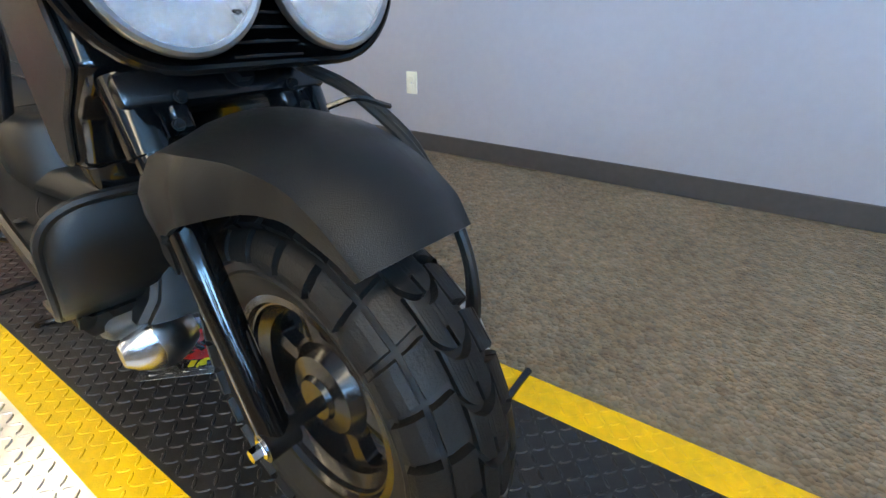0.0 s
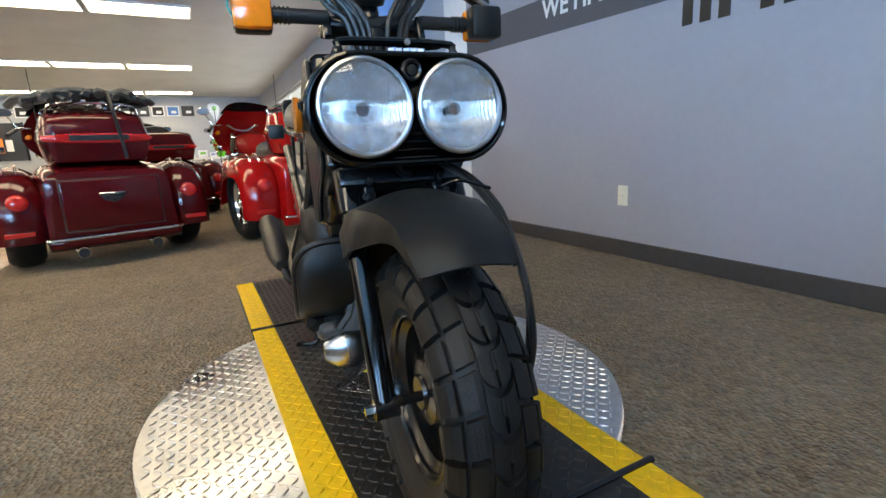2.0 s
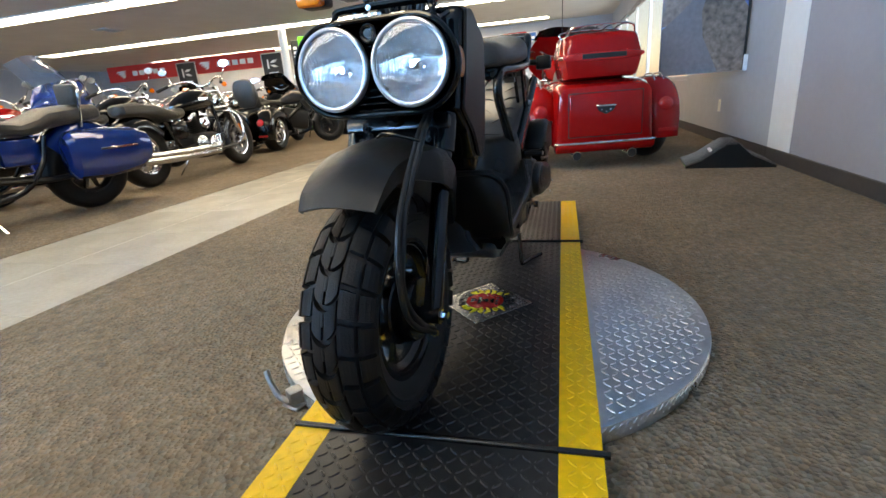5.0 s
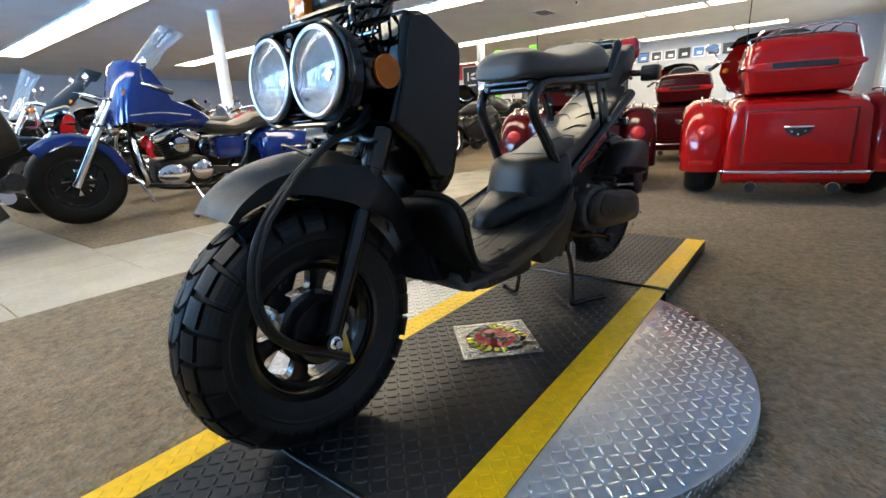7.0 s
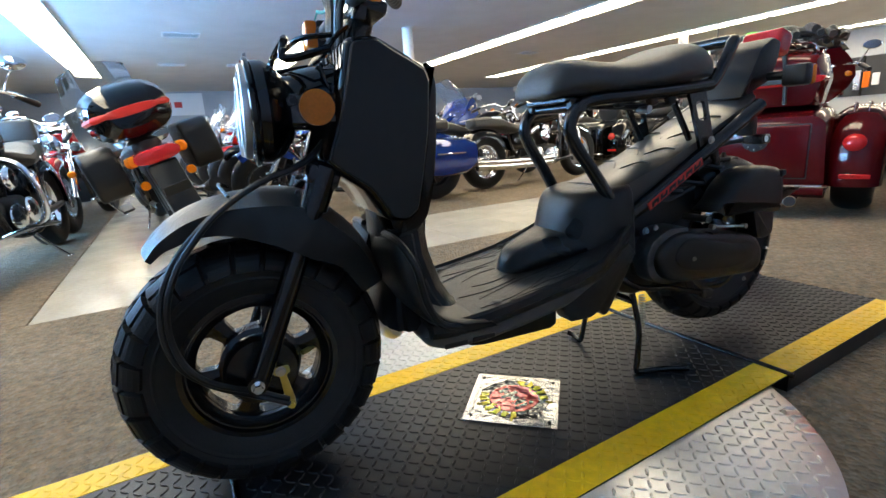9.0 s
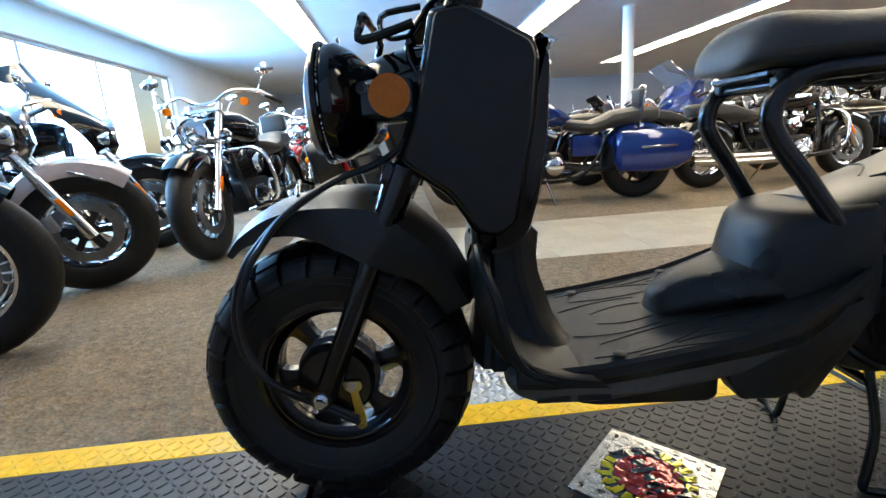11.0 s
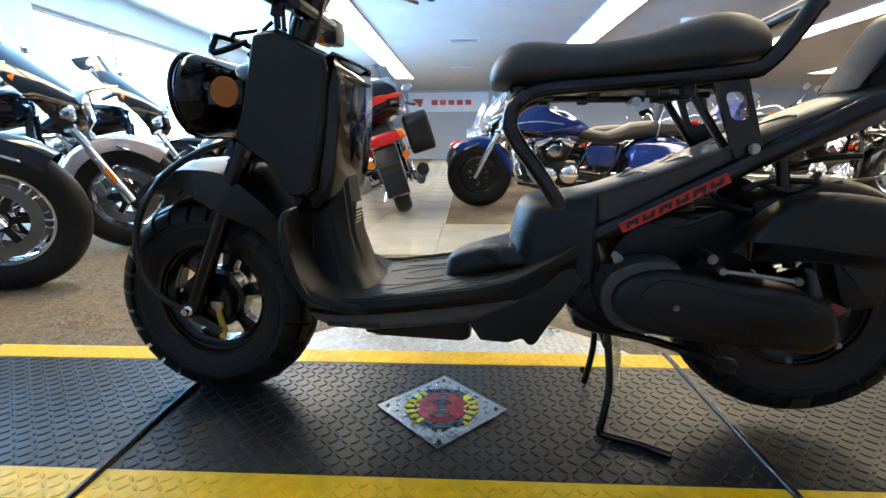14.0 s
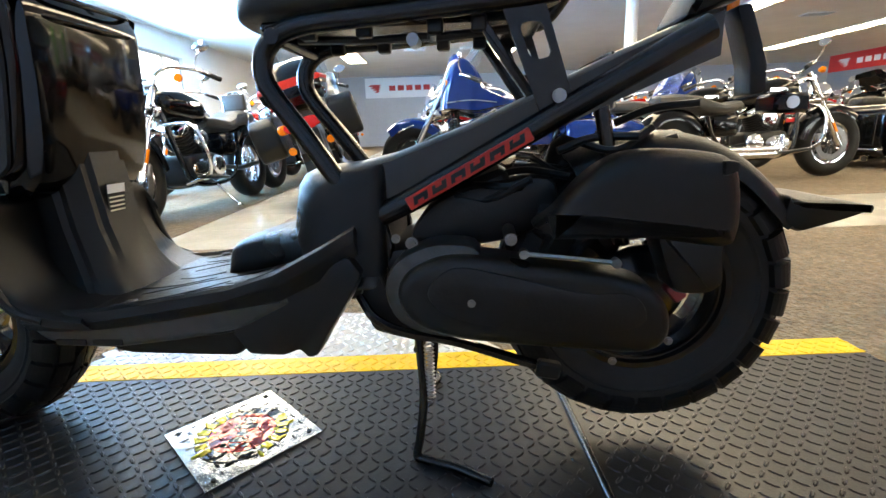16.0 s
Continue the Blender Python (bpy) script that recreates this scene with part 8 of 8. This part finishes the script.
# ---- signs and fittings of the showroom ----
def landscape_poster():
    """Tall canvas picture of a mountain road, hung out from the wall beside the trikes."""
    t = thing("wall_poster", pose(4.12, -1.07, 0.62), "tall poster of a road below a rocky mountain", "poster")
    w, h = 0.66, 1.75
    sky_ = material("poster_sky", (0.24, 0.38, 0.62), 0.4, grain=0.03, scale=6, big=0.15)
    rock = material("poster_rock", (0.20, 0.155, 0.13), 0.4, grain=0.45, scale=22, big=0.3)
    road = material("poster_road", (0.20, 0.19, 0.205), 0.4, grain=0.10, scale=30, big=0.1)
    bank = material("poster_hillside", (0.27, 0.22, 0.20), 0.4, grain=0.25, scale=26, big=0.2)
    deep = material("poster_mountain", (0.13, 0.20, 0.46), 0.4, grain=0.35, scale=18, big=0.3)
    snow = material("poster_far_hills", (0.36, 0.40, 0.55), 0.4, grain=0.3, scale=16, big=0.2)
    bm = B()
    box(bm, (0.012, -w / 2, h / 2), (0.02, w, h), bev=0.002)
    part("canvas", bm, sky_, t, "blue printed sky")
    def shape(name, pts, mat, x, label):
        bm = B()
        vs = [bm.verts.new((x, -a, b)) for a, b in pts]
        bm.faces.new(vs)
        r = bmesh.ops.extrude_face_region(bm, geom=bm.faces[:])
        for v in r["geom"]:
            if isinstance(v, bmesh.types.BMVert):
                v.co.x -= 0.001
        fixn(bm)
        part(name, bm, mat, t, label, smooth=False)
    shape("far_ridge", [(0.0, 0.70), (0.0, 0.90), (0.20, 0.93), (0.34, 0.90), (0.43, 0.93), (w, 0.90), (w, 0.5)], snow, 0.0, "pale far hills")
    shape("blue_mountain", [(0.42, 0.84), (0.44, 0.91), (0.52, 0.93), (w, 0.88), (w, 0.46)], deep, -0.001, "deep blue far mountain")
    shape("cliff", [(0.0, 0.45), (0.0, 1.12), (0.08, 1.06), (0.17, 0.96), (0.21, 0.76), (0.12, 0.60)], bank, -0.002, "brown cliff")
    shape("hillside", [(0.0, 0.40), (0.0, 0.70), (0.14, 0.74), (0.21, 0.76), (0.43, 0.86), (0.34, 0.66), (0.20, 0.46)], bank, -0.0035, "bare brown hillside")
    shape("rock_face", [(0.43, 0.86), (0.50, 0.74), (0.56, 0.64), (w, 0.50), (w, 0.0), (0.42, 0.0), (0.32, 0.28), (0.30, 0.54)], rock, -0.005, "brown rock face")
    shape("road", [(0.0, 0.0), (0.0, 0.38), (0.12, 0.48), (0.26, 0.62), (0.43, 0.86), (0.34, 0.62), (0.31, 0.50), (0.33, 0.30), (0.47, 0.0)], road, -0.0065, "grey winding road")
    bm = B()
    box(bm, (0.015, -w - 0.012, h / 2), (0.045, 0.02, h), bev=0.003)
    part("frame", bm, M_INK, t, "black frame edge")
    bm = B()
    box(bm, (0.01, -w - 0.03, 0.06), (0.05, 0.05, 0.13), bev=0.004)
    part("bracket", bm, M_SIGNWHITE, t, "white wall bracket")
landscape_poster()

def wheel_ramp():
    """Low black display ramp with a green end, on the carpet by the wall."""
    t = thing("display_ramp", pose(3.17, -1.13, FLOOR, 0, 0, -8), "low black wheel ramp with green end", "ramp")
    bm = B()
    rs = []
    for y, z, d in ((0.0, 0.012, 0.46), (-0.10, 0.05, 0.46), (-0.26, 0.165, 0.44), (-0.34, 0.170, 0.42), (-0.42, 0.09, 0.42), (-0.58, 0.012, 0.42)):
        rs.append([(0.0, y, 0), (0.0, y, z), (0.02, y, z + 0.008), (d - 0.02, y, z + 0.008), (d, y, z), (d, y, 0)])
    fixn(rings(bm, rs))
    part("body", bm, M_PLASTIC, t)
    bm = B()
    for k in range(4):
        box(bm, (0.045 + 0.028 * k, -0.045, 0.034), (0.018, 0.10, 0.003), R(-21, 0, 0), bev=0.001)
    part("green_stripe", bm, M_GREEN, t, "lime green stripes")["kind"] = "stuff"
    bm = B()
    for k in range(7):
        box(bm, (0.10 + 0.026 * k, -0.175, 0.114), (0.016, 0.022, 0.003), R(-36, 0, 0))
    part("mark_row", bm, M_SIGNWHITE, t, "row of small white marks")["kind"] = "stuff"
wheel_ramp()

def sign_board(name, m, w, h, back, label, category="sign", marks=()):
    """A flat sign, front to -y. marks: (material, x, z, width, height, slant) plain shapes."""
    t = thing(name, m, label, category)
    bm = B()
    box(bm, (0, 0.015, 0), (w, 0.03, h), bev=0.004)
    part("board", bm, back, t)
    for mat, x, z, a, b, s in marks:
        bm = B()
        side(bm, [(x - a / 2 - s, z - b / 2), (x + a / 2 - s, z - b / 2), (x + a / 2 + s, z + b / 2), (x - a / 2 + s, z + b / 2)], -0.004, 0.0)
        part("mark", bm, mat, t, smooth=False)
    return t
def maker_marks(mat, w, h):
    out = [(mat, -w * 0.38 + 0.03 * k, h * (0.12 - 0.10 * k), w * (0.13 - 0.03 * k), h * 0.10, 0.05) for k in range(4)]
    out += [(mat, -w * 0.17 + w * 0.105 * k, -h * 0.02, w * 0.075, h * 0.26, 0.0) for k in range(5)]
    return out
sign_board("wall_sign", pose(-0.10, Y1 - 0.035, 2.17), 3.2, 0.74, M_SIGNWHITE, "white wall sign with red maker marks", marks=maker_marks(M_SIGNRED, 3.2, 0.74))
for y in (10.4, 13.9):
    t = sign_board("fascia_sign", pose(14.0, y, 2.16, 0, 0, -90), 3.3, 0.52, M_SIGNRED, "long red fascia sign with white marks", marks=maker_marks(M_SIGNWHITE, 2.8, 0.6))
    for s in (-1, 1):
        bm = B()
        cyl(bm, (s * 1.3, 0.01, 0.26), (s * 1.3, 0.01, 0.44), 0.006, seg=6)
        part("hanger", bm, M_ALU, t)
for y in (8.85, 12.15):
    t = sign_board("framed_sign", pose(13.9, y, 1.75, 0, 0, -90), 0.72, 1.05, M_DARKSIGN, "black framed sign with white maker mark", marks=[(M_SIGNWHITE, -0.16, 0.22, 0.06, 0.28, 0.0), (M_SIGNWHITE, 0.05, 0.29, 0.16, 0.08, 0.06), (M_SIGNWHITE, 0.05, 0.15, 0.16, 0.08, -0.06), (M_SIGNWHITE, 0.0, -0.06, 0.34, 0.05, 0)])
    bm = B()
    for x in (-0.37, 0.37):
        box(bm, (x, 0.012, 0), (0.03, 0.045, 1.08), bev=0.004)
    for z in (-0.54, 0.54):
        box(bm, (0, 0.012, z), (0.71, 0.045, 0.03), bev=0.004)
    part("frame", bm, M_ALU, t, "silver frame")
    for x in (-0.34, 0.34):
        bm = B()
        cyl(bm, (x, 0.02, -0.55), (x, 0.02, FLOOR - 1.75), 0.015, seg=8)
        part("post", bm, M_ALU, t)

def flag_tower(x, y):
    """Tall banner stand, one half lime green, one half black with white marks."""
    t = thing("banner_stand", pose(x, y, FLOOR, 0, 0, -84), "tall lime green and black banner stand", "banner", "banner stands")
    bm = B()
    box(bm, (-0.10, 0, 1.15), (0.22, 0.05, 2.30), bev=0.006)
    part("black_side", bm, M_DARKSIGN, t, "black banner half")
    bm = B()
    box(bm, (0.105, -0.02, 1.19), (0.19, 0.05, 2.38), bev=0.006)
    part("green_side", bm, M_GREEN, t, "lime green banner half")
    for k in range(7):
        bm = B()
        box(bm, (-0.10, -0.027, 1.45 + 0.11 * k), (0.10, 0.004, 0.075))
        part("mark", bm, M_SIGNWHITE, t, "white mark")
    bm = B()
    box(bm, (0, 0, 0.015), (0.55, 0.40, 0.03), bev=0.008)
    part("foot", bm, M_FRAME, t)
flag_tower(11.5, 6.50)
flag_tower(11.5, 5.45)

# east wall: rail of framed photos, pale slat panels, poster and dark shelf
def photo_frames():
    shots = (M_DARKSIGN, M_BLUEFILM, M_DARKMETAL, M_GREYPAINT)
    for k in range(11):
        t = thing("framed_photo", pose(X1 - 0.02, 0.35 + 0.40 * k, 2.18, 0, 0, -90), "small dark framed photo on the far wall", "picture", "photos on the far wall")
        bm = B()
        box(bm, (0, 0.01, 0), (0.34, 0.02, 0.30), bev=0.004)
        part("frame", bm, M_SIGNWHITE if k % 3 else M_INK, t)
        bm = B()
        box(bm, (0, -0.003, 0), (0.28, 0.008, 0.24))
        part("photo", bm, shots[k % 4], t)
        bm = B()
        box(bm, (0.02, -0.008, -0.03), (0.14, 0.003, 0.08))
        part("picture_mark", bm, M_SIGNWHITE, t)
photo_frames()
for k in range(9):
    slab("wall_slat", (X1 - 0.015, -0.4, 1.96 + 0.055 * k), (X1, 4.8, 1.96 + 0.055 * k + 0.046), M_LIGHTWALL, "pale slat of a display wall", "wall panel")
sign_board("wall_poster", pose(X1 - 0.03, 6.95, 1.62, 0, 0, -90), 0.62, 0.85, M_SIGNWHITE, "white and blue poster on the far wall", "poster", marks=[(M_BLUEFILM, 0, 0.05, 0.5, 0.34, 0), (M_INK, 0, -0.26, 0.4, 0.08, 0), (M_BLUEFILM, 0, 0.34, 0.3, 0.06, 0)])
def dark_shelf():
    t = thing("wall_shelf", pose(X1 - 0.03, 5.4, FLOOR, 0, 0, -90), "dark wall shelf with parts and frames", "shelf")
    bm = B()
    box(bm, (0, 0.01, 1.45), (2.0, 0.03, 1.0), bev=0.004)
    part("back_panel", bm, M_DARKSIGN, t)
    for x in (-1.0, -0.3, 0.35, 1.0):
        bm = B()
        box(bm, (x, -0.02, 1.45), (0.05, 0.05, 1.02), bev=0.005)
        part("upright", bm, M_FRAME, t)
    for k in range(5):
        bm = B()
        box(bm, (-0.66, -0.03, 1.15 + 0.15 * k), (0.5, 0.03, 0.03), bev=0.004)
        part("hook_bar", bm, M_ALU, t)
    for k in range(3):
        bm = B()
        box(bm, (0.65 - 0.2 * k, -0.05, 1.35), (0.14, 0.08, 0.3 + 0.1 * k), bev=0.01)
        part("boxed_part", bm, (M_SIGNWHITE, M_ORANGEPAINT, M_ALU)[k], t)
dark_shelf()

def small_flag():
    t = thing("teardrop_flag", pose(8.1, 0.0, FLOOR), "white teardrop flag with green mark on a pole", "flag")
    bm = B()
    cyl(bm, (0, 0, 0), (0, 0, 1.52), 0.008, seg=8)
    lathe(bm, [(0, 0), (0.12, 0), (0.12, 0.015), (0.02, 0.025), (0, 0.025)], None, 18)
    part("pole", bm, M_FRAME, t)
    bm = B()
    side(bm, rounded([(-0.01, 1.29), (-0.08, 1.50), (-0.01, 1.58), (0.09, 1.54), (0.03, 1.36)]), -0.004, 0.004)
    for v in bm.verts:
        v.co = Vector((v.co.y, v.co.x, v.co.z))
    fixn(bm)
    part("cloth", bm, M_SIGNWHITE, t)
    bm = B()
    lathe(bm, [(0.018, -0.006), (0.035, -0.006), (0.035, 0.006), (0.018, 0.006)], pose(0, 0, 1.50, 0, 90, 0), 20, closed=True)
    part("mark", bm, M_GREEN, t, "green ring mark")
small_flag()

def counter_clutter():
    """A small table with white boxes and a bunch of green foil beside the flag."""
    t = thing("side_table", pose(8.35, 0.16, FLOOR), "small pale side table", "table")
    bm = B()
    box(bm, (0, 0, 0.72), (0.45, 0.8, 0.03), bev=0.005)
    part("tabletop", bm, M_WHITE, t)
    for sx in (-1, 1):
        for sy in (-1, 1):
            bm = B()
            cyl(bm, (sx * 0.18, sy * 0.35, 0), (sx * 0.18, sy * 0.35, 0.706), 0.014, seg=8)
            part("leg", bm, M_ALU, t)
    random.seed(31)
    for k, (y, w, h) in enumerate(((0.25, 0.14, 0.12), (0.42, 0.10, 0.18), (0.10, 0.10, 0.08))):
        t = thing("carton", pose(8.35, y, FLOOR + 0.737), "small white carton on the side table", "box")
        bm = B()
        box(bm, (0, 0, h / 2), (0.12, w, h), bev=0.003)
        part("body", bm, M_SIGNWHITE, t)
        bm = B()
        box(bm, (-0.061, 0, h * 0.6), (0.002, w * 0.6, h * 0.3))
        part("print", bm, M_GREEN if k == 0 else M_BLUEFILM, t)
    t = thing("foil_bunch", pose(8.35, -0.03, FLOOR + 0.737), "bunch of shiny green foil leaves", "decoration")
    bm = B()
    for k in range(70):
        a, b, r = random.uniform(0, 6.28), random.uniform(0.1, 1.4), random.uniform(0.04, 0.19)
        c = Vector((r * math.cos(a) * math.cos(b) * 0.8, r * math.sin(a) * math.cos(b) * 0.8, 0.10 + r * math.sin(b) * 1.5))
        m = Matrix.Translation(c) @ R(random.uniform(0, 180), random.uniform(0, 180), random.uniform(0, 180))
        L = random.uniform(0.025, 0.05)
        vs = [bm.verts.new(m @ Vector(q)) for q in ((-L, 0, 0), (0, -L * 0.4, 0.008), (L, 0, 0), (0, L * 0.4, 0.008))]
        bm.faces.new(vs)
    part("leaves", bm, M_GREEN, t)["kind"] = "stuff"
    bm = B()
    lathe(bm, [(0, 0), (0.05, 0), (0.06, 0.10), (0.05, 0.10), (0.045, 0.01), (0, 0.01)], None, 16)
    part("pot", bm, M_GREEN, t, "small green pot")
counter_clutter()

def ceiling_camera(x, y):
    t = thing("ceiling_camera", pose(x, y, CEIL), "small white camera under the ceiling", "camera fixture")
    bm = B()
    lathe(bm, [(0, 0), (0.05, 0), (0.05, -0.02), (0.02, -0.03), (0.012, -0.07), (0, -0.07)], None, 18)
    part("mount", bm, M_WHITE, t)
    bm = B()
    cyl(bm, (-0.06, 0, -0.10), (0.06, 0.02, -0.09), 0.028, 0.03, 16)
    part("barrel", bm, M_WHITE, t)
    bm = B()
    cyl(bm, (-0.061, 0, -0.10), (-0.066, 0, -0.1004), 0.02, seg=14)
    part("lens", bm, M_INK, t)
ceiling_camera(8.6, 3.0)
